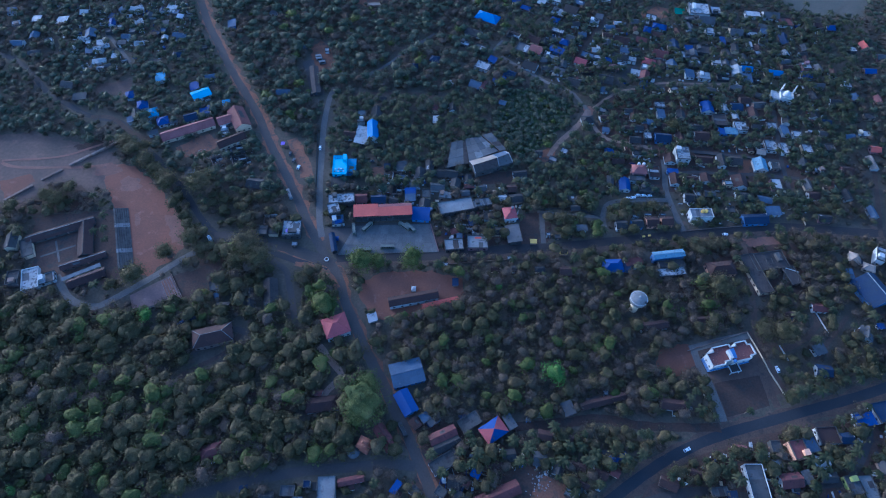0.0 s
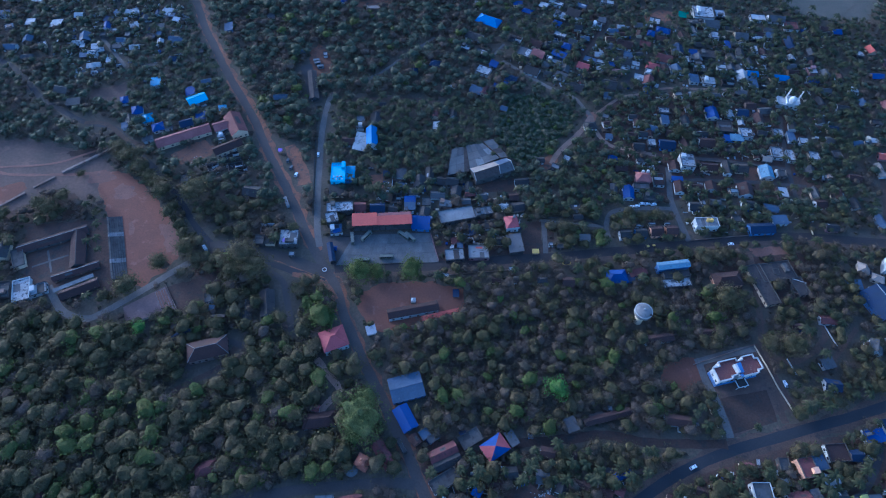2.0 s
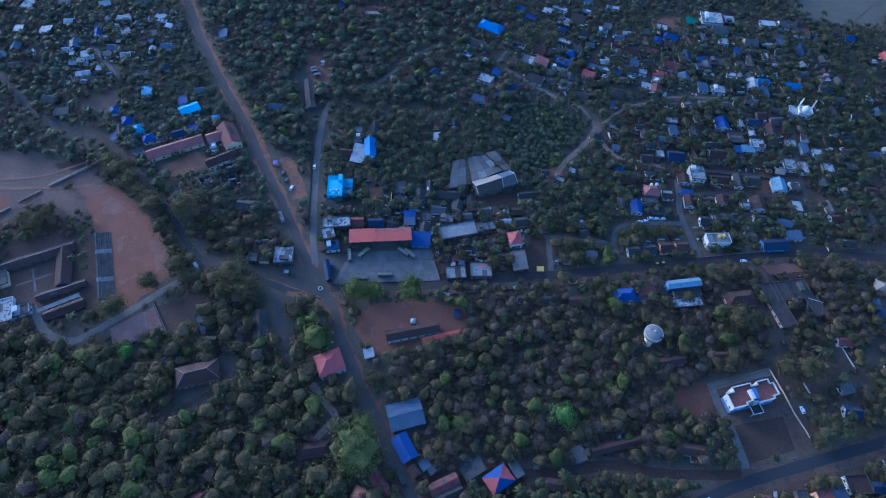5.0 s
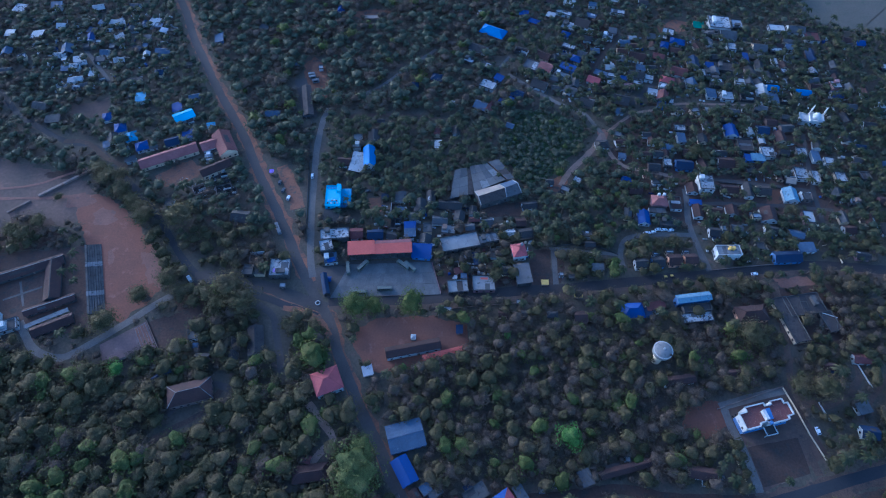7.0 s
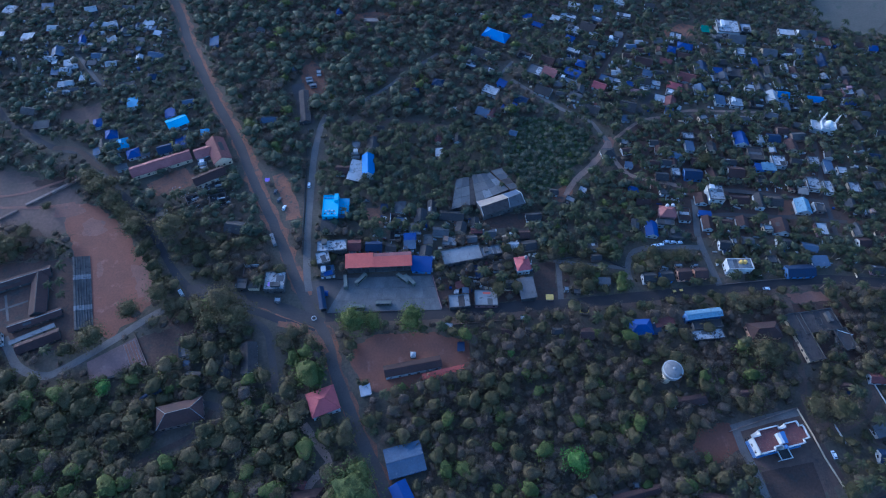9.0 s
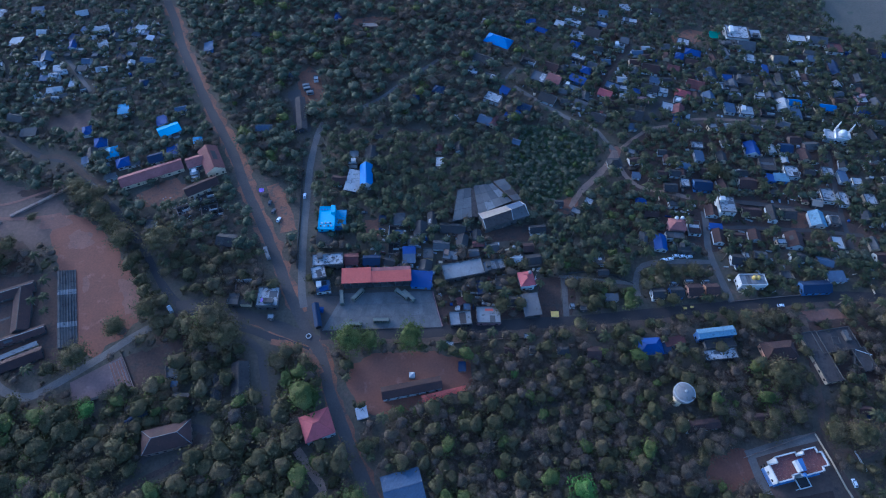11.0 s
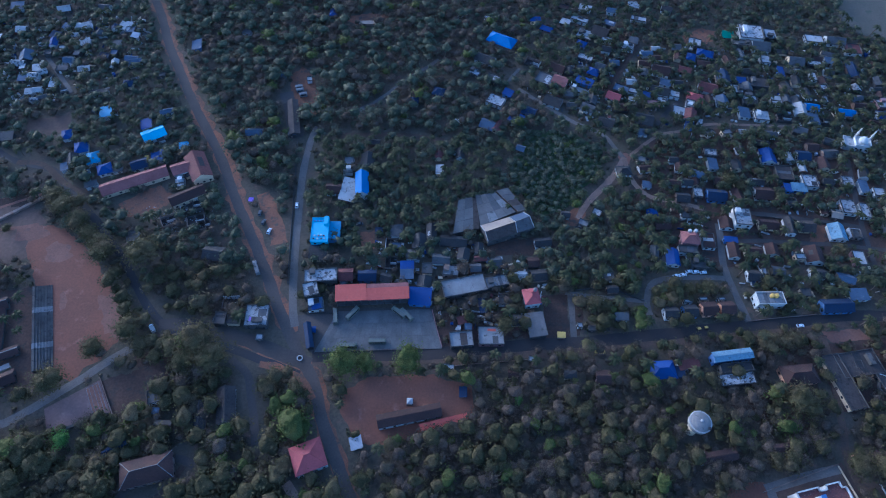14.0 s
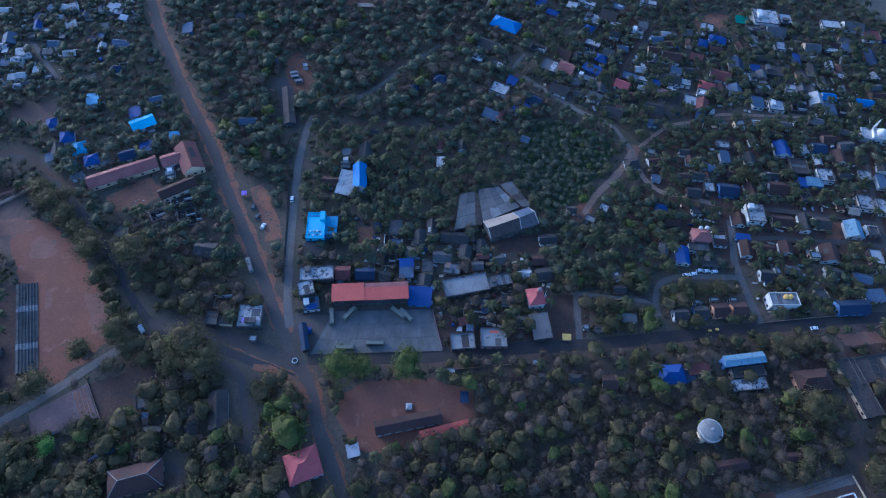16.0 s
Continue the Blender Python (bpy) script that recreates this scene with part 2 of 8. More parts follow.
    "tan": shade("tan_sheet", (0.273, 0.221, 0.176), (0.221, 0.182, 0.146), 0.12, 0.8, 0.5, 8, 0.16, c=(0.13, 0.107, 0.091), cover=0.6, wave=0.6),
    "purple": shade("purple_cloth", (0.22, 0.12, 0.5), (0.3, 0.18, 0.5), 0.3, 0.7, 0.3, 8, 0.2),
    "glass": plain_glass("dark_window_glass"),
    "rubber": shade("black_rubber", (0.02, 0.02, 0.02), (0.03, 0.03, 0.03), 1, 0.9, 0.2, 6, 0.2),
    "black": shade("black_plastic", (0.025, 0.025, 0.028), (0.04, 0.04, 0.042), 0.6, 0.6, 0.2, 6, 0.2),
    "carwhite": shade("white_car_paint", (0.75, 0.76, 0.78), (0.7, 0.71, 0.73), 0.6, 0.3, 0.02, 6, 0.06, spec=0.6),
    "cargrey": shade("grey_car_paint", (0.063, 0.0665, 0.07), (0.077, 0.0805, 0.0875), 0.6, 0.35, 0.02, 6, 0.08, spec=0.6),
    "buspaint": shade("olive_bus_paint", (0.13, 0.135, 0.1), (0.1, 0.105, 0.085), 0.5, 0.5, 0.05, 6, 0.12, spec=0.5),
    "bark": shade("bark", (0.10, 0.075, 0.055), (0.14, 0.11, 0.085), 0.8, 0.95, 0.6, 8, 0.3),
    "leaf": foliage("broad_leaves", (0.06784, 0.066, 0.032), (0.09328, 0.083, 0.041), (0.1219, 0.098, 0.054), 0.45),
    # broad leaves for the distance: haze put into the colour as a blue-grey tint
    "hazed_leaf": foliage("haze_tinted_leaves", (0.0682, 0.0836, 0.055), (0.0902, 0.1012, 0.066), (0.1155, 0.1144, 0.077), 0.45),
    "lush": foliage("bright_leaves", (0.072, 0.0912, 0.0285), (0.094, 0.1121, 0.0342), (0.12, 0.1235, 0.0418), 0.45),
    "olive": foliage("olive_leaves", (0.078, 0.0936, 0.032), (0.0975, 0.1104, 0.036), (0.117, 0.12, 0.045)),
    "vivid": foliage("vivid_leaves", (0.085, 0.15, 0.035), (0.11, 0.185, 0.045), (0.14, 0.195, 0.055)),
    "dry": foliage("dry_leaves_and_twigs", (0.098, 0.078, 0.058), (0.118, 0.092, 0.07), (0.084, 0.074, 0.05), 0.4, 0.9),
    "frond": foliage("palm_fronds", (0.0448, 0.05148, 0.02496), (0.0592, 0.06396, 0.0312), (0.0816, 0.078, 0.04056), 0.35),
    "shrub": foliage("shrub_leaves", (0.07, 0.076, 0.044), (0.105, 0.094, 0.062), (0.14, 0.11, 0.082), 0.45),
}


# ---- helpers for meshes ----
def solid(name, v, f, mat, parent=None, label="", mats=None, ids=None):
    """A mesh object out of corners and faces, under its parent."""
    me = bpy.data.meshes.new(name)
    me.from_pydata(v, [], f)
    for m in (mats or [mat]):
        me.materials.append(M[m])
    if ids is not None:
        me.polygons.foreach_set("material_index", ids)
    me.update()
    ob = new(name, me)
    if parent:
        ob.parent = parent
    return tagged(ob, label)


def again(name, me, parent, m):
    """One more object on a mesh that is already there."""
    ob = new(name, me)
    ob.parent, ob.matrix_basis = parent, m
    return ob


def box(x0, y0, z0, x1, y1, z1, base=0):
    v = [(x0, y0, z0), (x1, y0, z0), (x1, y1, z0), (x0, y1, z0), (x0, y0, z1), (x1, y0, z1), (x1, y1, z1), (x0, y1, z1)]
    f = [(0, 3, 2, 1), (4, 5, 6, 7), (0, 1, 5, 4), (1, 2, 6, 5), (2, 3, 7, 6), (3, 0, 4, 7)]
    return v, [tuple(i + base for i in q) for q in f]


def boxes(name, rows, mat, parent=None, label=""):
    """Several boxes that make up one part."""
    v, f = [], []
    for r in rows:
        bv, bf = box(*r, base=len(v))
        v += bv
        f += bf
    return solid(name, v, f, mat, parent, label)


def tube(points, radii, n=8, base=0):
    """A round limb along points; closed at both ends."""
    v, f = [], []
    for i, (p, r) in enumerate(zip(points, radii)):
        p = Vector(p)
        q = Vector(points[min(i + 1, len(points) - 1)]) - Vector(points[max(i - 1, 0)])
        m = q.to_track_quat("Z", "Y").to_matrix()
        for k in range(n):
            a = 2 * math.pi * k / n
            v.append(tuple(p + m @ Vector((r * math.cos(a), r * math.sin(a), 0))))
    for i in range(len(points) - 1):
        for k in range(n):
            a, b = i * n + k, i * n + (k + 1) % n
            f.append((a + base, b + base, b + n + base, a + n + base))
    e = (len(points) - 1) * n
    f.append(tuple(base + k for k in reversed(range(n))))
    f.append(tuple(base + e + k for k in range(n)))
    return v, f


def spun(profile, n=20, base=0):
    """A round body out of (radius, height) rows."""
    v, f = [], []
    for r, z in profile:
        v += [(r * math.cos(2 * math.pi * k / n), r * math.sin(2 * math.pi * k / n), z) for k in range(n)]
    for i in range(len(profile) - 1):
        for k in range(n):
            a, b = i * n + k, i * n + (k + 1) % n
            f.append((a + base, b + base, b + n + base, a + n + base))
    f.append(tuple(base + k for k in reversed(range(n))))
    f.append(tuple(base + (len(profile) - 1) * n + k for k in range(n)))
    return v, f


def empty(name, x, y, rot, label, category, group="", z=0.0):
    ob = new(name)
    ob.empty_display_size = 0.5
    ob.matrix_basis = pose(x, y, z, 0, 0, rot)
    return tagged(ob, label, category, group)


# ---- where things stand, to keep trees off them ----
GX0, GY0, GX1, GY1 = -520, 20, 560, 620
TAKEN = np.zeros((GY1 - GY0, GX1 - GX0), bool)
gy, gx = np.mgrid[GY0:GY1, GX0:GX1]
gx, gy = gx + 0.5, gy + 0.5


def inside(poly, X, Y):
    """Which of the points lie in the outline."""
    hit = np.zeros(np.shape(X), bool)
    for (x0, y0), (x1, y1) in zip(poly, poly[1:] + poly[:1]):
        cross = (y0 > Y) != (y1 > Y)
        hit ^= cross & (X < (x1 - x0) * (Y - y0) / (y1 - y0 + 1e-9) + x0)
    return hit


def take_rect(x, y, w, d, rot, margin):
    c, s = math.cos(radians(rot)), math.sin(radians(rot))
    u, v = (gx - x) * c + (gy - y) * s, -(gx - x) * s + (gy - y) * c
    TAKEN[(abs(u) < w / 2 + margin) & (abs(v) < d / 2 + margin)] = True


def is_free(x, y):
    i, j = int(y - GY0), int(x - GX0)
    return 0 <= i < TAKEN.shape[0] and 0 <= j < TAKEN.shape[1] and not TAKEN[i, j]


# ---- ground, fields, roads ----
def curve_through(pts, step=3.0):
    out = []
    p = [Vector((*q, 0)) for q in pts]
    p = [2 * p[0] - p[1]] + p + [2 * p[-1] - p[-2]]
    for a, b, c, d in zip(p, p[1:], p[2:], p[3:]):
        n = max(2, int((c - b).length / step))
        for i in range(n):
            t = i / n
            out.append(0.5 * (2 * b + (c - a) * t + (2 * a - 5 * b + 4 * c - d) * t * t + (3 * b - a - 3 * c + d) * t ** 3))
    return out + [p[-2]]


LAYER = [0]


def ribbon(name, pts, width, mat, label, z=0.05, rag=0.15, take=2.0, category="road"):
    """A road or path along a line, with a slightly uneven edge."""
    LAYER[0] += 1
    z += 0.0015 * LAYER[0]
    line = curve_through(pts)
    v, f = [], []
    for i, p in enumerate(line):
        q = line[min(i + 1, len(line) - 1)] - line[max(i - 1, 0)]
        side = Vector((-q.y, q.x, 0)).normalized()
        for s in (-1, 1):
            r = width / 2 + rag * width * (noise.noise((p.x * 0.13, p.y * 0.13, s * 9.0 + LAYER[0])) + 0.5 * noise.noise((p.x * 0.4, p.y * 0.4, s * 5.0)))
            e = p + side * s * r
            v.append((e.x, e.y, z))
        if i:
            f.append((2 * i - 2, 2 * i - 1, 2 * i + 1, 2 * i))
            if take:
                m = (gx - p.x) ** 2 + (gy - p.y) ** 2 < (width / 2 + take) ** 2
                TAKEN[m] = True
    f = [tuple(reversed(q)) for q in f]
    ob = solid(name, v, f, mat)
    return tagged(ob, label, category, kind="structure")


def field(name, pts, mat, label, z=0.02, rag=1.5, take=True, category="ground"):
    """A stretch of open ground with a ragged edge."""
    LAYER[0] += 1
    z += 0.0015 * LAYER[0]
    v = []
    for (x0, y0), (x1, y1) in zip(pts, pts[1:] + pts[:1]):
        n = max(1, int(math.hypot(x1 - x0, y1 - y0) / 1.6))
        for i in range(n):
            x, y = x0 + (x1 - x0) * i / n, y0 + (y1 - y0) * i / n
            v.append((x + rag * noise.noise((x * 0.2, y * 0.2, 3.0)) + 0.5 * rag * noise.noise((x * 0.7, y * 0.7, 8.0)),
                      y + rag * noise.noise((x * 0.2, y * 0.2, 6.0)) + 0.5 * rag * noise.noise((x * 0.7, y * 0.7, 1.0)), z))
    area = sum(a[0] * b[1] - b[0] * a[1] for a, b in zip(v, v[1:] + v[:1]))
    order = list(range(len(v)))
    if area < 0:
        order.reverse()
    if take:
        TAKEN[inside(pts, gx, gy)] = True
    return tagged(solid(name, v, [tuple(order)], mat), label, category, kind="structure")


def low_wall(pts, h, mat, label, thick=0.2):
    """A boundary wall along a line, with a coping."""
    line = [Vector((*p, 0)) for p in pts]
    ob = empty("boundary_wall", pts[0][0], pts[0][1], 0, label, "wall")
    for a, b in zip(line, line[1:]):
        q = b - a
        rot = math.degrees(math.atan2(q.y, q.x))
        for nm, r, mt in (("wall_panel", (0, -thick / 2, 0, q.length, thick / 2, h), mat), ("coping", (-0.05, -thick / 2 - 0.06, h, q.length + 0.05, thick / 2 + 0.06, h + 0.1), mat)):
            w = boxes(nm, [r], mt, ob)
            w.matrix_basis = pose(a.x - line[0].x, a.y - line[0].y, 0, 0, 0, rot)
    return ob


# ---- buildings ----
def framed(name, w, z0, z1, frame_w, mats):
    """A window or door leaf set back in its frame, as one piece."""
    a, b = w / 2, w / 2 - frame_w
    rings = [(a, z0, z1, 0.04), (a, z0, z1, -0.09), (b, z0 + frame_w, z1 - frame_w, -0.09), (b, z0 + frame_w, z1 - frame_w, -0.02)]
    v = [(s * r, y, z) for r, p, q, y in rings for s, z in ((-1, p), (1, p), (1, q), (-1, q))]
    f = [(4 * k + i, 4 * k + (i + 1) % 4, 4 * k + 4 + (i + 1) % 4, 4 * k + 4 + i) for k in range(3) for i in range(4)]
    me = bpy.data.meshes.new(name)
    me.from_pydata(v, [], f + [(12, 13, 14, 15)])
    for m in mats:
        me.materials.append(M[m])
    me.polygons.foreach_set("material_index", [0] * 12 + [1])
    return me


WINDOW = framed("window", 1.4, -0.65, 0.65, 0.12, ("cement", "glass"))
DOOR = framed("door", 1.3, 0.0, 2.2, 0.14, ("cement", "mud"))


def openings(ob, w, d, h, full):
    """Windows and a door on the walls."""
    for side, (length, off, turn) in enumerate(((w, -d / 2, 0), (d, w / 2, 90), (w, d / 2, 180), (d, -w / 2, 270))):
        if side == 2 or (side == 1 and not full):
            continue
        n = min(6 if full else 2, max(1, int(length / 3.4)))
        for s in range(max(1, int(h / 3.1)) if full else 1):
            for i in range(n):
                u = (i + 0.5) / n * length - length / 2
                m = pose(0, 0, 0, 0, 0, turn) @ pose(u, (-d / 2 if side % 2 == 0 else -w / 2) - 0.03, s * 3.1 + 1.55)
                if side == 0 and s == 0 and i == n // 2:
                    m = pose(0, 0, 0, 0, 0, turn) @ pose(u, -d / 2 - 0.03, 0)
                    again("door", DOOR, ob, m)
                else:
                    again("window", WINDOW, ob, m)


def slope(name, ob, corners, thick, mat):
    """A roof plane as a slab: corners anticlockwise, seen from above."""
    n = len(corners)
    v = list(corners) + [(x, y, z - thick) for x, y, z in corners]
    f = [tuple(range(n)), tuple(reversed(range(n, 2 * n)))] + [(i + n, (i + 1) % n + n, (i + 1) % n, i) for i in range(n)]
    return solid(name, v, f, mat, ob)


def prism(ob, w, d, h, mat, g=0.0):
    """The walls, with gables of height g on the short sides."""
    a, b = w / 2, d / 2
    v = [(-a, -b, 0), (a, -b, 0), (a, b, 0), (-a, b, 0), (-a, -b, h), (a, -b, h), (a, b, h), (-a, b, h)]
    f = [(0, 1, 5, 4), (2, 3, 7, 6)]
    if g:
        v += [(-a, 0, h + g), (a, 0, h + g)]
        f += [(1, 2, 6, 9, 5), (3, 0, 4, 8, 7), (4, 5, 9, 8), (6, 7, 8, 9)]
    else:
        f += [(1, 2, 6, 5), (3, 0, 4, 7), (4, 5, 6, 7)]
    return solid("wall", v, f, mat, ob)


ROOF_WORDS = {"crimson": "dull crimson tiled", "cyan": "light blue painted", "tarp": "bright blue tarpaulin", "stainroof": "brown-stained sheet", "dustroof": "dusty dark brown", "faded": "faded blue sheet-metal", "yellow": "bright yellow-painted", "red": "bright red sheet-metal", "maroon": "faded red tiled", "pinkroof": "faded pink tiled", "tile": "dark brown clay-tiled", "blue": "blue tarpaulin-covered", "navy": "dark blue sheet-metal", "sky": "sky-blue sheet-metal", "steel": "blue-grey sheet-metal", "green": "green sheet-metal", "tan": "tan sheet", "asbestos": "grey corrugated", "darksheet": "dark corrugated", "tin": "silvery sheet-metal", "cement": "weathered grey concrete", "pale": "pale concrete", "limewash": "whitewashed", "motley": "stained white", "slab": "concrete", "tile_floor": "red-tiled", "purple": "purple", "pinkw": "pink", "white": "white", "bluew": "blue"}
WALL_WORDS = {"white": "white", "cream": "cream", "peach": "peach-coloured", "pinkw": "pink", "bluew": "blue", "mud": "unpainted laterite", "cement": "bare cement", "yellow": "yellow", "lime": "lime-green", "darksheet": "dark sheet"}


def house(x, y, w, d, h, rot, kind, roof, wall="white", full=0, note="", name="house", category="house", pitch=0.3, ridge=""):
    """A house with walls, roof, windows and a door; kind: flat, gable, hip or shed."""
    if h <= 5 and not note:
        h *= 0.8
    if wall == "mud":
        wall = random.Random(int(x * 31 + y * 17)).choice(("mud", "mud", "white", "cream", "white"))
    if d > w:
        w, d, rot = d, w, rot + 90
    rot = (rot + 90) % 180 - 90
    style = {"flat": "flat roof", "gable": "gabled roof", "hip": "hipped roof", "shed": "lean-to roof"}[kind]
    label = note or "%s %s with a %s %s" % (WALL_WORDS.get(wall, wall), "building" if h > 6 else "house", ROOF_WORDS.get(roof, roof), style)
    if name == "house":
        name = category = "hut" if w * d < 55 else "shop" if kind == "shed" else "tall_house" if h > 5.5 else "tiled_house" if roof in ("tile", "maroon", "pinkroof") else "house"
        category = name.replace("_", " ")
    ob = empty(name, x, y, rot, label, category, name.replace("_", " ") + "s of the town")
    take_rect(x, y, w, d, rot, max((0.2, 1.6, 4.0)[full], 2.2 if w * d > 130 else 0.2))
    a, b, o = w / 2, d / 2, 0.55
    if kind == "flat":
        prism(ob, w, d, h - 0.2, wall)
        slope("roof", ob, [(-a - 0.15, -b - 0.15, h), (a + 0.15, -b - 0.15, h), (a + 0.15, b + 0.15, h), (-a - 0.15, b + 0.15, h)], 0.2, roof)
        p = 0.6
        boxes("parapet", [(-a - 0.15, -b - 0.15, h, a + 0.15, -b + 0.1, h + p), (-a - 0.15, b - 0.1, h, a + 0.15, b + 0.15, h + p), (-a - 0.15, -b + 0.1, h, -a + 0.1, b - 0.1, h + p), (a - 0.1, -b + 0.1, h, a + 0.15, b - 0.1, h + p)], wall if note or h > 6.4 else "cement", ob)
        if h > 5.5 and w > 8 and not note:
            s = random.choice((-1, 1))
            boxes("stair_head", [(s * a * 0.5 - 1.4, b - 3.2, h, s * a * 0.5 + 1.4, b - 0.3, h + 2.2), (s * a * 0.5 - 1.6, b - 3.4, h + 2.2, s * a * 0.5 + 1.6, b - 0.2, h + 2.35)], wall, ob)
    elif kind == "shed":
        r = 0.12 * d
        v = [(-a, -b, 0), (a, -b, 0), (a, b, 0), (-a, b, 0), (-a, -b, h), (a, -b, h), (a, b, h + r), (-a, b, h + r)]
        solid("wall", v, box(0, 0, 0, 1, 1, 1)[1], wall, ob)
        k = r / d * o
        slope("roof", ob, [(-a - o, -b - o, h - k + 0.1), (a + o, -b - o, h - k + 0.1), (a + o, b + o, h + r + k + 0.1), (-a - o, b + o, h + r + k + 0.1)], 0.08, roof)
    elif kind == "gable":
        g = pitch * d
        prism(ob, w, d, h, wall, g)
        k = g / b * o
        slope("roof_slope", ob, [(-a - o, -b - o, h - k + 0.12), (a + o, -b - o, h - k + 0.12), (a + o, 0, h + g + 0.12), (-a - o, 0, h + g + 0.12)], 0.1, roof)
        slope("roof_slope", ob, [(a + o, b + o, h - k + 0.12), (-a - o, b + o, h - k + 0.12), (-a - o, 0, h + g + 0.12), (a + o, 0, h + g + 0.12)], 0.1, roof)
        boxes("ridge_cap", [(-a - o, -0.22, h + g + 0.08, a + o, 0.22, h + g + 0.2)], ridge or roof, ob)
    else:
        g = pitch * d
        prism(ob, w, d, h, wall)
        k, r = g / b * o, max(0.3, a - b * 0.9)
        A, B = a + o, b + o
        z0, z1 = h - k + 0.12, h + g + 0.12
        for c in ([(-A, -B, z0), (A, -B, z0), (r, 0, z1), (-r, 0, z1)], [(A, B, z0), (-A, B, z0), (-r, 0, z1), (r, 0, z1)], [(A, -B, z0), (A, B, z0), (r, 0, z1)], [(-A, B, z0), (-A, -B, z0), (-r, 0, z1)]):
            slope("roof_slope", ob, c, 0.1, roof)
        v, f = [], []
        for p, q in (((-r, 0, z1), (r, 0, z1)), ((-A, -B, z0), (-r, 0, z1)), ((A, -B, z0), (r, 0, z1)), ((A, B, z0), (r, 0, z1)), ((-A, B, z0), (-r, 0, z1))):
            tv, tf = tube([p, q], [0.16, 0.16], 5, len(v))
            v += tv
            f += tf
        solid("ridge_tiles", v, f, ridge or roof, ob)
    openings(ob, w, d, h, full)
    make_do(ob, x, y, w, d, h, rot, kind, roof, wall, pitch, full)
    return ob


def make_do(ob, x, y, w, d, h, rot, kind, roof, wall, pitch, full):
    """What years of mending add: odd roof sheets, a stair head, a lean-to at one side."""
    rng = random.Random(int(x * 10) * 7919 + int(y * 10))
    a, b = w / 2, d / 2
    odd = rng.choice([m for m in ("cement", "asbestos", "darksheet", "dustroof", "motley", "limewash")[:4 if full else 6] if m != roof])
    u0 = rng.uniform(-0.8, 0.2) * a
    u1 = min(a * 0.92, u0 + rng.uniform(0.3, 0.9) * a)
    if kind == "flat" and w * d > 30 and rng.random() < 0.7:
        q0, q1 = rng.choice(((-0.9, -0.1), (0.1, 0.85), (-0.85, 0.85)))
        slope("roof_patch", ob, [(u0, q0 * b, h + 0.05), (u1, q0 * b, h + 0.05), (u1, q1 * b, h + 0.05), (u0, q1 * b, h + 0.05)], 0.04, odd)
        if w > 7 and d > 5 and h <= 5.5 and rng.random() < 0.55:
            s = rng.choice((-1, 1)) * a * 0.55
            boxes("stair_head", [(s - 1.2, -0.3 * b, h, s + 1.2, 0.6 * b, h + 2.0), (s - 1.4, -0.3 * b - 0.2, h + 2.0, s + 1.4, 0.6 * b + 0.2, h + 2.12)], wall, ob)
    if kind == "gable" and rng.random() < 0.2:
        g = pitch * d
        s = rng.choice((-1, -1, 1))
        v0, v1 = rng.uniform(0.05, 0.4), rng.uniform(0.6, 1.0)
        row = [(u0, -s * b * (1 - v0), h + g * v0 + 0.16), (u1, -s * b * (1 - v0), h + g * v0 + 0.16), (u1, -s * b * (1 - v1), h + g * v1 + 0.16), (u0, -s * b * (1 - v1), h + g * v1 + 0.16)]
        slope("roof_patch", ob, row if s > 0 else row[::-1], 0.03, odd)
    if rng.random() < 0.6:
        e, deep = rng.choice((-1, 1, -1)), rng.uniform(2.0, 3.4)
        c, n = math.cos(radians(rot)), math.sin(radians(rot))
        side, mid = e * (b + deep * 0.6), (u0 + u1) / 2
        if h > 2.9 and is_free(x + mid * c - side * n, y + mid * n + side * c):
            z = min(h - 0.5, 2.9)
            p, q = (e * b, e * (b + deep))
            boxes("lean_to_wall", [(u0, min(p, q) + 0.02, 0, u1, max(p, q) - 0.3, z - 0.75)], wall, ob)
            row = [(u0 - 0.3, p, z), (u1 + 0.3, p, z), (u1 + 0.3, q, z - 0.7), (u0 - 0.3, q, z - 0.7)]
            slope("lean_to_roof", ob, row if e > 0 else row, 0.07, rng.choice(("darksheet", "asbestos", "tile", "dustroof", "navy", odd)))


def water_tank(x, y, z, r, h, mat, label):
    """A small plastic water tank as it stands on a roof."""
    ob = empty("water_tank", x, y, 0, label, "water tank", "roof water tanks", z)
    v, f = spun([(r, 0), (r, h * 0.75), (r * 0.8, h * 0.9), (r * 0.35, h), (r * 0.3, h + 0.12)], 12)
    solid("tank_body", v, f, mat, ob)
    return ob


# ---- vehicles ----
def profile_body(name, half, rows, mat, parent, label=""):
    """A body drawn in side view as (x, z) rows and drawn in towards its top."""
    v, f, n = [], [], len(rows)
    top = max(z for _, z in rows)
    for s in (-1, 1):
        for x, z in rows:
            v.append((x, s * half * (1 - 0.14 * max(0, z - 0.8) / max(0.1, top - 0.8)), z))
    f = [tuple(range(n)), tuple(reversed(range(n, 2 * n)))] + [(i, i + n, (i + 1) % n + n, (i + 1) % n) for i in range(n)]
    return solid(name, v, f, mat, parent, label)


def wheels(ob, xs, half, r):
    v, f = tube([(0, -0.11, 0), (0, 0.11, 0)], [r, r], 12)
    me = None
    for x in xs:
        for s in (-1, 1):
            if me is None:
                w = solid("wheel", v, f, "rubber", ob)
                me = w.data
                w.matrix_basis = pose(x, s * half, r)
                rv, rf = tube([(0, -0.12, 0), (0, 0.12, 0)], [r * 0.55, r * 0.55], 10)
                rim = solid("rim", rv, rf, "pale", w).data
            else:
                w = again("wheel", me, ob, pose(x, s * half, r))
                again("rim", rim, w, Matrix())


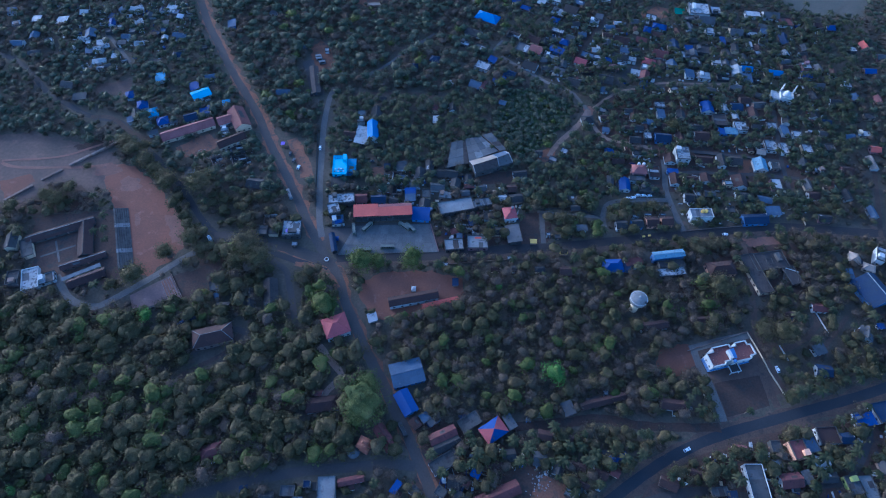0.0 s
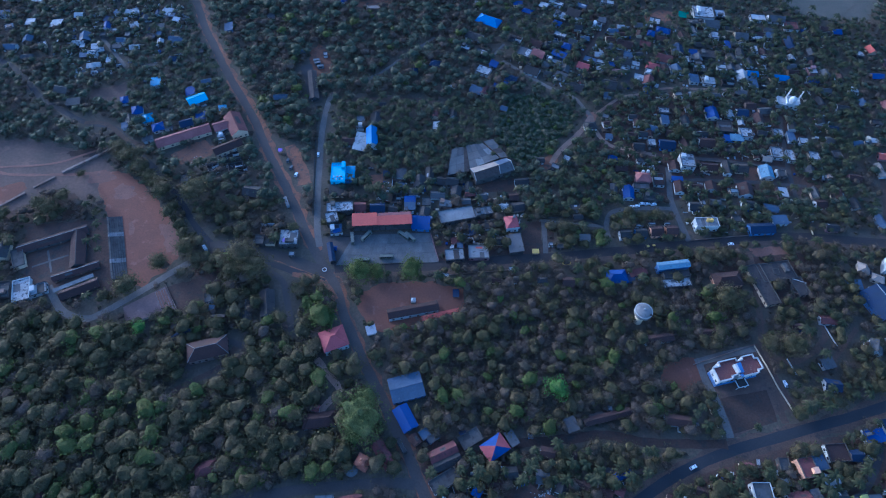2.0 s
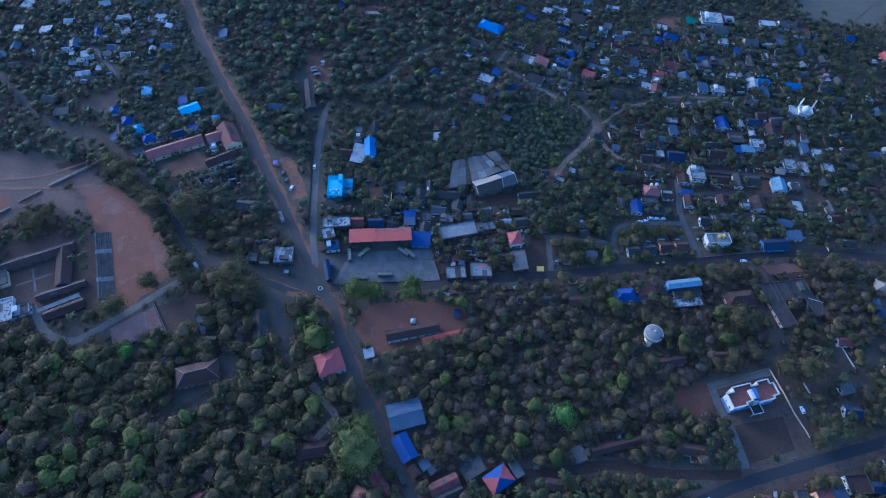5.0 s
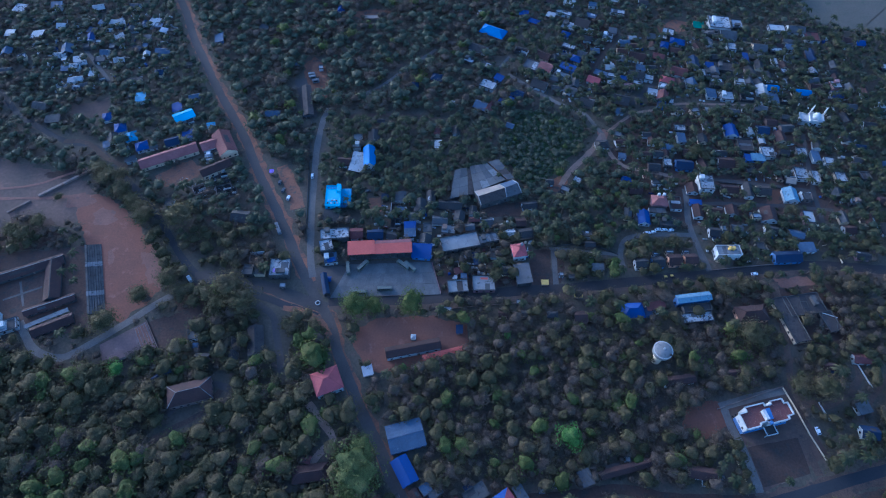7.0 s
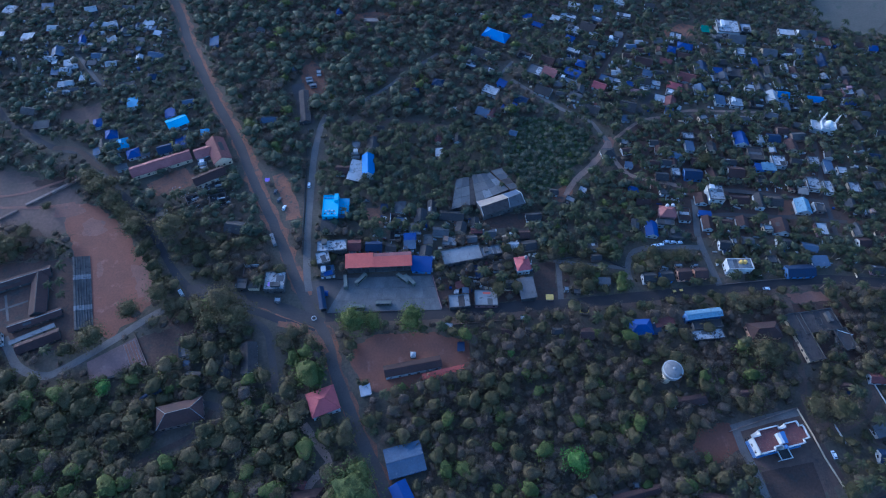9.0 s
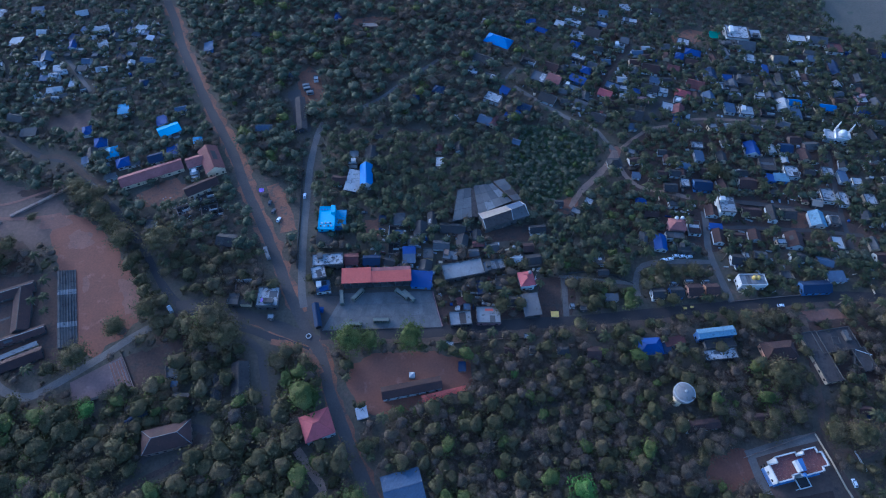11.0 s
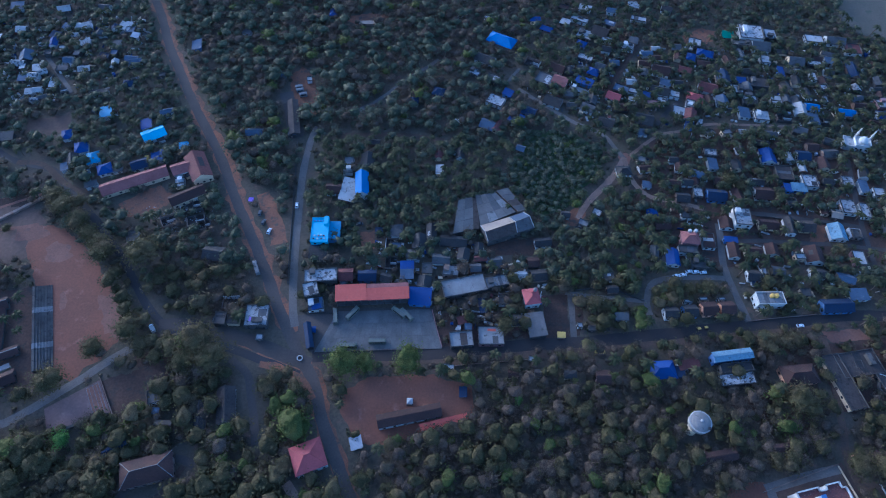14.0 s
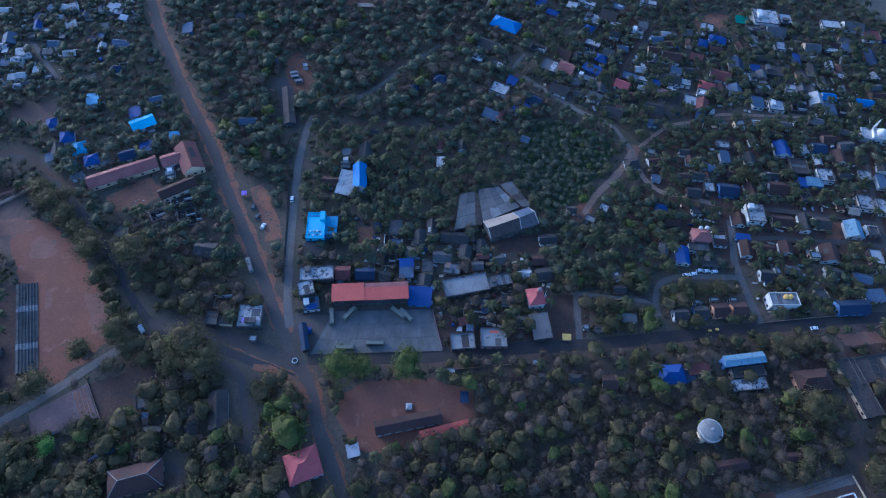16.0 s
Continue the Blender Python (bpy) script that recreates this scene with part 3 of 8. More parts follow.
def car(x, y, rot, mat="carwhite", label="white hatchback car parked by the lane", z=0.12):
    ob = empty("car", x, y, rot, label, "car", "cars", z)
    profile_body("body", 0.85, [(-2.0, 0.35), (2.0, 0.35), (2.05, 0.75), (1.2, 0.9), (0.55, 1.45), (-1.2, 1.48), (-1.9, 1.0), (-2.05, 0.7)], mat, ob)
    slope("windscreen", ob, [(1.17, -0.72, 0.97), (1.17, 0.72, 0.97), (0.62, 0.64, 1.43), (0.62, -0.64, 1.43)], 0.02, "glass")
    slope("rear_window", ob, [(-1.27, -0.6, 1.46), (-1.27, 0.6, 1.46), (-1.85, 0.7, 1.08), (-1.85, -0.7, 1.08)], 0.02, "glass")
    boxes("side_window", [(-1.2, -0.8, 1.0, 0.7, 0.8, 1.33)], "glass", ob)
    wheels(ob, (-1.25, 1.3), 0.75, 0.31)
    take_rect(x, y, 4.2, 1.8, rot, 1.5)
    return ob


def bus(x, y, rot, mat="buspaint", label="olive and cream country bus parked on the concrete yard", length=9.0, z=0.15):
    ob = empty("bus", x, y, rot, label, "bus", "buses", z)
    a = length / 2
    profile_body("body", 1.2, [(-a, 0.5), (a, 0.5), (a, 1.6), (a - 0.25, 2.7), (a - 0.6, 2.95), (-a + 0.3, 2.95), (-a, 2.6)], mat, ob)
    boxes("roof_rail", [(-a + 0.6, -0.95, 2.95, a - 1.0, -0.85, 3.1), (-a + 0.6, 0.85, 2.95, a - 1.0, 0.95, 3.1)], "pale", ob)
    boxes("roof_panel", [(-a + 0.5, -0.8, 2.955, a - 0.9, 0.8, 2.99)], mat, ob)
    for i in range(6):
        u = -a + 0.9 + i * (length - 2.4) / 6
        boxes("side_window", [(u, -1.19, 1.5, u + 1.0, 1.19, 2.3)], "glass", ob)
    boxes("windscreen", [(a - 0.12, -0.95, 1.6, a - 0.02, 0.95, 2.45)], "glass", ob)
    wheels(ob, (-a * 0.55, a * 0.6), 1.05, 0.48)
    take_rect(x, y, length, 2.5, rot, 1.5)
    return ob


def van(x, y, rot, label):
    ob = empty("van", x, y, rot, label, "van", "", 0.12)
    profile_body("cab", 0.9, [(1.3, 0.45), (2.6, 0.45), (2.65, 1.2), (2.2, 2.0), (1.3, 2.05)], "carwhite", ob)
    boxes("cargo_box", [(-2.6, -1.0, 0.6, 1.2, 1.0, 2.5)], "white", ob)
    slope("windscreen", ob, [(2.62, -0.75, 1.27), (2.62, 0.75, 1.27), (2.27, 0.7, 1.92), (2.27, -0.7, 1.92)], 0.02, "glass")
    wheels(ob, (-1.6, 1.9), 0.85, 0.36)
    return ob


def rickshaw(x, y, rot):
    ob = empty("auto_rickshaw", x, y, rot, "yellow and black auto rickshaw at the road side", "rickshaw", "", 0.12)
    profile_body("body", 0.65, [(-1.2, 0.3), (0.9, 0.3), (1.2, 0.7), (0.9, 1.1), (-1.2, 1.1)], "black", ob)
    profile_body("canopy", 0.62, [(-1.2, 1.1), (0.75, 1.1), (0.5, 1.7), (-1.0, 1.75)], "yellow", ob)
    wheels(ob, (-0.8,), 0.55, 0.22)
    return ob


# ---- trees ----
def cards(centres, normals, size, rng, tall=1.0):
    """Leaf clumps: small tilted four-cornered blades, one at each centre."""
    n = len(centres)
    nr = normals + rng.normal(0, 0.75, (n, 3))
    nr /= np.linalg.norm(nr, axis=1, keepdims=True) + 1e-9
    u = np.cross(nr, rng.normal(0, 1, (n, 3)))
    u /= np.linalg.norm(u, axis=1, keepdims=True) + 1e-9
    w = np.cross(nr, u)
    s = size * rng.uniform(0.6, 1.35, (n, 1))
    k = rng.uniform(0.45, 0.95, (n, 1)) * tall
    v = np.stack([centres - u * s * 0.5, centres + w * s * k * 0.5 - u * s * 0.1 + nr * s * 0.12, centres + u * s * 0.55, centres - w * s * k * 0.5 + u * s * 0.1 - nr * s * 0.1], 1).reshape(-1, 3)
    return v, np.arange(4 * n).reshape(-1, 4)


def crown_shape(rng, R, z0, flat, around, up, leaves, size, lobes=9):
    """A lumpy leaf mass grown out in lobes, with loose leaf clumps all over it and past its edge."""
    L = rng.normal(0, 1, (lobes, 3))
    L[:, 2] = np.abs(L[:, 2]) * 0.8
    L /= np.linalg.norm(L, axis=1, keepdims=True)
    swell = rng.uniform(0.15, 0.6, lobes)

    def reach(d):
        k = np.exp(-((d[:, None, :] - L[None]) ** 2).sum(2) / 0.13) * swell
        return 0.58 + k.max(1)

    rows = []
    for b in range(up + 1):
        e = -0.35 + (math.pi / 2 + 0.3) * b / up
        a = np.arange(around) * 2 * math.pi / around + 0.3 * b
        d = np.stack([np.cos(a) * math.cos(e), np.sin(a) * math.cos(e), np.full(around, math.sin(e))], 1)
        rows.append(d * (reach(d) * rng.uniform(0.9, 1.08, around))[:, None])
    core = np.concatenate(rows) * 0.76
    F = np.array([(around * b + q, around * b + (q + 1) % around, around * (b + 1) + (q + 1) % around, around * (b + 1) + q) for b in range(up) for q in range(around)])
    d = rng.normal(0, 1, (leaves, 3))
    d[:, 2] = np.abs(d[:, 2]) - 0.3
    d /= np.linalg.norm(d, axis=1, keepdims=True)
    p = d * (reach(d) * rng.uniform(0.7, 1.28, leaves))[:, None]
    oval = rng.uniform(0.82, 1.2)
    squash = np.array([R * oval, R / oval, R * flat])
    v, f = cards(p * squash, d * 0.8 + np.array([0, 0, 0.5]), size, rng)
    up_by = np.array([0, 0, z0])
    V = np.concatenate([core * squash + up_by, v + up_by])
    return V, np.concatenate([F, f + len(core)]), L * squash * 0.7 + up_by


def limbs(C, z0, r0, rng, count=6, n=5):
    """A tapered trunk and limbs out to some of the clumps."""
    v, f = tube([(0, 0, -0.2), (0.1, 0.05, z0 * 0.5), (0, 0, z0)], [r0, r0 * 0.75, r0 * 0.55], n + 2)
    for c in C[:count]:
        mid = (c[0] * 0.45, c[1] * 0.45, z0 + (c[2] - z0) * 0.6)
        tv, tf = tube([(0, 0, z0 * 0.85), mid, tuple(c)], [r0 * 0.5, r0 * 0.3, r0 * 0.08], n, len(v))
        v += tv
        f += tf
    return v, f


def quads(f):
    """Faces as four-cornered rows; caps are cut into quads and triangles repeated at a corner."""
    out = []
    for q in f:
        if len(q) == 4:
            out.append(q)
    return np.array(out)


def broadleaf(seed, R=4.5, z0=4.0, flat=0.8, around=12, up=6, leaves=150, size=0.75, lobes=9, boughs=4):
    rng = np.random.default_rng(seed)
    cv, cf, C = crown_shape(rng, R, z0, flat, around, up, leaves, size, lobes)
    tv, tf = limbs(C, z0, 0.28, rng, boughs, 5 if boughs > 1 else 3)
    return cv, cf, np.array(tv), quads(tf)


def bare_tree(seed, R=4.3, z0=3.0, twigs=170, size=0.62, branches=3):
    """A half-leafless tree: limbs, a sparse lumpy crown of dry leaves, and thin twigs that stand out all round."""
    rng = np.random.default_rng(seed)
    cv, cf, C = crown_shape(rng, R * 0.95, z0, 0.72, 9, 4, 44, 0.6, 10)
    d = rng.normal(0, 1, (twigs, 3))
    d[:, 2] = np.abs(d[:, 2]) * 0.9
    d /= np.linalg.norm(d, axis=1, keepdims=True)
    bump = 0.85 + 0.25 * np.sin(d[:, 0] * 5 + seed) * np.cos(d[:, 1] * 4 - seed)
    p = d * (bump * rng.uniform(0.6, 1.0, twigs))[:, None] * np.array([R, R, R * 0.8]) + np.array([0, 0, z0])
    side = np.cross(d, rng.normal(0, 1, (twigs, 3)))
    side /= np.linalg.norm(side, axis=1, keepdims=True) + 1e-9
    s = size * rng.uniform(0.6, 1.5, (twigs, 1))
    lean = d + rng.normal(0, 0.35, (twigs, 3))
    v = np.stack([p - side * 0.08, p + side * 0.08, p + lean * s * 0.7 + side * 0.13, p + lean * s], 1).reshape(-1, 3)
    tv, tf = limbs(p[:branches], z0, 0.2, rng, branches, 4)
    return np.concatenate([cv, v]), np.concatenate([cf, np.arange(4 * twigs).reshape(-1, 4) + len(cv)]), np.array(tv), quads(tf)


def palm(seed, h=9.0):
    rng = np.random.default_rng(seed)
    lean = rng.uniform(-1.2, 1.2, 2)
    tv, tf = tube([(0, 0, -0.2), (lean[0] * 0.3, lean[1] * 0.3, h * 0.5), (lean[0], lean[1], h)], [0.26, 0.17, 0.14], 6)
    top = np.array([lean[0], lean[1], h])
    V, F = [], []
    for i in range(13):
        a = i * 2.4 + rng.uniform(-0.2, 0.2)
        up, L = rng.uniform(-0.1, 0.95), rng.uniform(3.6, 4.8)
        d, s = np.array([math.cos(a), math.sin(a), 0]), np.array([-math.sin(a), math.cos(a), 0])
        pts, wd = [], [0.1, 0.5, 0.58, 0.4, 0.05]
        for k in range(5):
            t = k / 4
            pts.append(top + d * L * t * (1 - 0.18 * t) + np.array([0, 0, L * (up * t - (0.55 + 0.3 * up) * t * t * 1.25)]))
        for side in (-1, 1):
            b = len(V)
            for k in range(5):
                V += [pts[k], pts[k] + s * side * wd[k] + np.array([0, 0, -0.28 * wd[k]])]
            for k in range(4):
                F.append((b + 2 * k, b + 2 * k + 1, b + 2 * k + 3, b + 2 * k + 2))
    return np.array(V), np.array(F), np.array(tv), quads(tf)


def np_mesh(name, v, f, mats, ids=None):
    me = bpy.data.meshes.new(name)
    me.vertices.add(len(v))
    me.vertices.foreach_set("co", np.asarray(v, np.float32).ravel())
    me.loops.add(f.size)
    me.loops.foreach_set("vertex_index", f.astype(np.int32).ravel())
    me.polygons.add(len(f))
    me.polygons.foreach_set("loop_start", np.arange(0, f.size, 4, dtype=np.int32))
    for m in mats:
        me.materials.append(M[m])
    if ids is not None:
        me.polygons.foreach_set("material_index", np.asarray(ids, np.int32))
    me.update(calc_edges=True)
    me.validate()
    return me


class Species:
    """A kind of tree: a few shapes, with leaves and bark."""

    def __init__(self, name, shapes, leaf, label, category="tree", group=""):
        self.name, self.shapes, self.leaf, self.label, self.category, self.group = name, shapes, leaf, label, category, group
        self.meshes = [(np_mesh("trunk", s[2], s[3], ["bark"]), np_mesh("crown", s[0], s[1], [leaf])) for s in shapes]

    def plant(self, x, y, scale, turn, which, label="", tall=1.0):
        ob = empty(self.name, x, y, turn, label or self.label, self.category, self.group)
        ob.scale = (scale, scale, scale * tall * 0.85)
        for nm, me in zip(("trunk", "crown"), self.meshes[which % len(self.meshes)]):
            p = new(nm, me)
            p.parent = ob
        return ob

    def wood(self, name, rows, label, category):
        """Many trees as one object."""
        V, F, I, tot = [], [], [], 0
        for x, y, s, turn, which in rows:
            cv, cf, tv, tf = self.shapes[which % len(self.shapes)]
            c, n = math.cos(turn) * s, math.sin(turn) * s
            for v, f, k in ((cv, cf, 0), (tv, tf, 1)):
                p = np.empty_like(v)
                p[:, 0], p[:, 1], p[:, 2] = v[:, 0] * c - v[:, 1] * n + x, v[:, 0] * n + v[:, 1] * c + y, v[:, 2] * s * 0.82
                V.append(p), F.append(f + tot), I.append(np.full(len(f), k))
                tot += len(v)
        if V:
            tagged(new(name, np_mesh(name, np.concatenate(V), np.concatenate(F), [self.leaf, "bark"], np.concatenate(I))), label, category, kind="stuff")


# ---- the ground ----
tagged(solid("ground", [(-3000, -3000, 0), (3000, -3000, 0), (3000, 3000, 0), (-3000, 3000, 0)], [(0, 1, 2, 3)], "scrub"), "dark scrubby earth with dry grass and red soil patches", "ground", kind="structure")


# ---- landmarks ----
def bus_station(x, y, w, d, rot):
    """An open bus hall: a red sheet roof in two heights on posts over a recessed back wall."""
    ob = empty("bus_station", x, y, rot, "open bus station hall with a bright red sheet-metal roof on posts", "bus station")
    take_rect(x, y, w, d, rot, 2)
    a, b, h = w / 2, d / 2, 7.0
    boxes("wall", [(-a + 0.3, b - 5.0, 0, a - 0.3, b - 0.4, h - 0.6)], "cement", ob, "grey back rooms of the hall")
    boxes("platform", [(-a, -b + 0.5, 0, a, b - 5.0, 0.35)], "slab", ob)
    for i in range(10):
        u = -a + 0.5 + i * (w - 1.0) / 9
        boxes("post", [(u - 0.2, -b + 0.4, 0, u + 0.2, -b + 0.8, h - 0.2)], "cement", ob)
        boxes("roof_beam", [(u - 0.12, -b - 0.9, h - 0.3, u + 0.12, b, h - 0.08)], "pale", ob)
    for k, (u0, u1, z, e) in enumerate(((-a - 0.4, -a * 0.16, h + 0.35, b + 0.3), (-a * 0.16 + 0.02, a + 0.4, h, b - 2.4))):
        slope("roof_sheet", ob, [(u0, -b - 0.4, z), (u1, -b - 0.4, z), (u1, e, z + 1.0), (u0, e, z + 1.0)], 0.1, "red")
        n = int((u1 - u0) / 2.4)
        for i in range(n + 1):
            u = u0 + (u1 - u0) * i / n
            slope("sheet_seam", ob, [(u - 0.04, -b - 0.4, z + 0.02), (u + 0.04, -b - 0.4, z + 0.02), (u + 0.04, e, z + 1.02), (u - 0.04, e, z + 1.02)], 0.03, "red")
    slope("rear_canopy", ob, [(-a * 0.14, b - 2.4, h + 0.3), (a + 0.3, b - 2.4, h + 0.3), (a + 0.3, b + 0.4, h + 0.4), (-a * 0.14, b + 0.4, h + 0.4)], 0.1, "pinkroof")
    boxes("gutter", [(-a - 0.4, -b - 0.6, h - 0.15, a + 0.4, -b - 0.42, h + 0.02)], "maroon", ob)
    for i in range(8):
        u = -a + 3 + i * (w - 6) / 7
        again("window", WINDOW, ob, pose(u, b - 5.04, 3.4))
        again("door", DOOR, ob, pose(u + 2.0, b - 5.04, 0.36))
    return ob


def yard_slabs(corner):
    """Concrete bays of the bus yard, each a slab with open joints."""
    base = empty("bus_yard", corner[0][0], corner[0][1], 0, "worn grey concrete bus yard laid in slabs", "pavement")
    tagged(base, kind="structure")
    c = [Vector((*p, 0)) for p in corner]
    nu, nv = 22, 3
    for i in range(nu):
        for j in range(nv):
            q = []
            for du, dv in ((0.012, 0.006), (0.988, 0.006), (0.988, 0.994), (0.012, 0.994)):
                u, v = (i + du) / nu, (j + dv) / nv
                p = c[0].lerp(c[1], u).lerp(c[3].lerp(c[2], u), v) - c[0]
                q.append((p.x, p.y, 0.42 + 0.012 * random.random()))
            slope("concrete_slab", base, q, 0.25, "slab")


def overhead_tank(x, y):
    """A round concrete water tower: shaft, bowl and shallow dome."""
    ob = empty("water_tower", x, y, 0, "round concrete water tower with a shallow grey-white dome", "water tower")
    take_rect(x, y, 10, 10, 0, 0)
    v, f = spun([(2.7, 0), (2.5, 8.0), (2.6, 8.3)], 24)
    solid("shaft", v, f, "cream", ob, "cream-washed concrete shaft")
    v, f = spun([(2.7, 8.3), (4.4, 9.6), (5.1, 10.6), (5.2, 13.4), (5.0, 13.5)], 32)
    solid("tank_bowl", v, f, "pale", ob)
    v, f = spun([(5.0, 13.4), (4.8, 13.8), (4.0, 14.4), (2.8, 14.85), (1.4, 15.05), (0.5, 15.1)], 32)
    solid("dome", v, f, "pale", ob, "stained grey-white dome")
    v, f = spun([(5.4, 13.2), (5.4, 13.6), (5.05, 13.65)], 32)
    solid("rim", v, f, "limewash", ob)
    v, f = spun([(0.7, 15.0), (0.7, 15.7), (0.2, 16.0)], 12)
    solid("vent", v, f, "limewash", ob)
    boxes("hatch", [(2.6, -3.9, 14.1, 3.8, -2.8, 14.9)], "black", ob)
    boxes("ladder", [(5.25, -0.3, 0, 5.35, -0.2, 13.4), (5.25, 0.2, 0, 5.35, 0.3, 13.4)] + [(5.25, -0.2, 0.5 + i, 5.35, 0.2, 0.6 + i) for i in range(13)], "cement", ob)
    return ob


def villa(x, y, w, d, rot):
    """A white two-storey house with bays at its corners, a tiled terrace roof and blue trim."""
    ob = empty("villa", x, y, rot, "white villa with blue trim and a red-tiled parapeted terrace roof", "villa")
    take_rect(x, y, w, d, rot, 3)
    a, b, h = w / 2, d / 2, 7.6
    steps = [(-a, -b), (-a + w * 0.3, -b), (-a + w * 0.3, -b + 1.6), (-a + w * 0.45, -b + 1.6), (-a + w * 0.45, -b), (a - w * 0.12, -b), (a - w * 0.12, -b + 1.8), (a, -b + 1.8), (a, b - 2.6), (a - 2.0, b - 2.6), (a - 2.0, b), (a - w * 0.32, b), (a - w * 0.32, b - 1.8), (a - w * 0.45, b - 1.8), (a - w * 0.45, b), (-a + w * 0.16, b), (-a + w * 0.16, b - 2.6), (-a, b - 2.6)]
    n = len(steps)
    v = [(p, q, 0) for p, q in steps] + [(p, q, h) for p, q in steps]
    solid("wall", v, [tuple(reversed(range(n))), tuple(range(n, 2 * n))] + [(i, (i + 1) % n, (i + 1) % n + n, i + n) for i in range(n)], "white", ob)
    v = [(p * 0.99, q * 0.985, h + 0.06) for p, q in steps]
    solid("terrace_floor", v, [tuple(range(n))], "tile_floor", ob, "red tiles with pale scattered patches")
    for (p, q), (r, s) in zip(steps, steps[1:] + steps[:1]):
        e = Vector((r - p, s - q, 0))
        o = boxes("parapet", [(-0.18, -0.18, h, e.length + 0.18, 0.18, h + 1.0), (-0.3, -0.3, h + 1.0, e.length + 0.3, 0.3, h + 1.12)], "white", ob)
        o.matrix_basis = pose(p, q, 0, 0, 0, math.degrees(math.atan2(e.y, e.x)))
    boxes("stair_head", [(-2.2, -3.4, h + 0.06, -0.6, 1.8, h + 2.6)], "white", ob)
    slope("stair_roof", ob, [(-0.6, -3.6, h + 1.4), (2.0, -3.6, h + 1.4), (2.0, 2.0, h + 2.7), (-0.6, 2.0, h + 2.7)], 0.12, "bluew")
    boxes("porch", [(-2.6, -b - 4.6, 3.3, 3.4, -b + 0.2, 3.6)], "darksheet", ob, "dark flat porch roof")
    boxes("porch_rim", [(-2.8, -b - 4.9, 3.6, 3.6, -b - 4.5, 4.1), (-2.8, -b - 4.5, 3.6, -2.4, -b, 4.1), (3.2, -b - 4.5, 3.6, 3.6, -b, 4.1)], "white", ob)
    for u in (-2.4, 3.2):
        boxes("porch_post", [(u - 0.2, -b - 4.6, 0, u + 0.2, -b - 4.2, 3.3)], "white", ob)
    boxes("sunshade", [(-a - 0.5, -b - 0.8, 3.3, -2.8, -b - 0.02, 3.5)], "bluew", ob, "blue sunshade ledge")
    boxes("sunshade", [(3.6, -b - 0.8, 3.3, a - w * 0.12, -b - 0.02, 3.5)], "bluew", ob, "blue sunshade ledge")
    boxes("blue_band", [(-a - 0.06, -b - 0.06, 0, -a + 0.1, b - 2.7, 3.2)], "bluew", ob)
    openings(ob, w - 0.1, d - 0.1, h, 1)
    return ob


def mosque(x, y):
    """A small white mosque: a low prayer hall, a domed bay and two slim minarets."""
    ob = empty("mosque", x, y, -14, "small white mosque with a dome and two slim minarets", "mosque")
    take_rect(x, y, 16, 11, -14, 1)
    boxes("wall", [(-3.6, -4.2, 0, 6.2, 4.2, 5.2)], "white", ob)
    boxes("parapet", [(-3.8, -4.4, 5.2, 6.4, -4.0, 6.1), (-3.8, 4.0, 5.2, 6.4, 4.4, 6.1), (-3.8, -4.0, 5.2, -3.4, 4.0, 6.1), (6.0, -4.0, 5.2, 6.4, 4.0, 6.1)], "white", ob)
    boxes("side_hall", [(-10.2, -4.6, 0, -3.6, 4.0, 4.0)], "limewash", ob, "stained pale side hall")
    boxes("hall_parapet", [(-10.4, -4.8, 4.0, -3.62, -4.5, 4.6), (-10.4, 3.9, 4.0, -3.62, 4.2, 4.6), (-10.4, -4.5, 4.0, -10.1, 3.9, 4.6)], "white", ob)
    v, f = spun([(2.3, 5.2), (2.3, 6.0), (2.75, 6.6), (2.8, 7.4), (2.4, 8.5), (1.5, 9.4), (0.5, 9.9), (0.12, 10.3), (0.06, 11.2)], 24)
    o = solid("dome", v, f, "white", ob)
    o.matrix_basis = pose(0.6, -0.4, 0)
    for u, w in ((-3.4, 3.8), (5.9, 3.8)):
        v, f = spun([(0.62, 0), (0.58, 8.6), (0.85, 8.9), (0.85, 9.3), (0.5, 9.4), (0.46, 12.0), (0.6, 12.2), (0.3, 12.9), (0.05, 14.0)], 12)
        o = solid("minaret", v, f, "white", ob)
        o.matrix_basis = pose(u, w, 0)
    for u in (-2.0, 1.2, 4.4):
        again("window", WINDOW, ob, pose(u, -4.23, 2.4))
    again("door", DOOR, ob, pose(-0.4, -4.23, 0))
    return ob


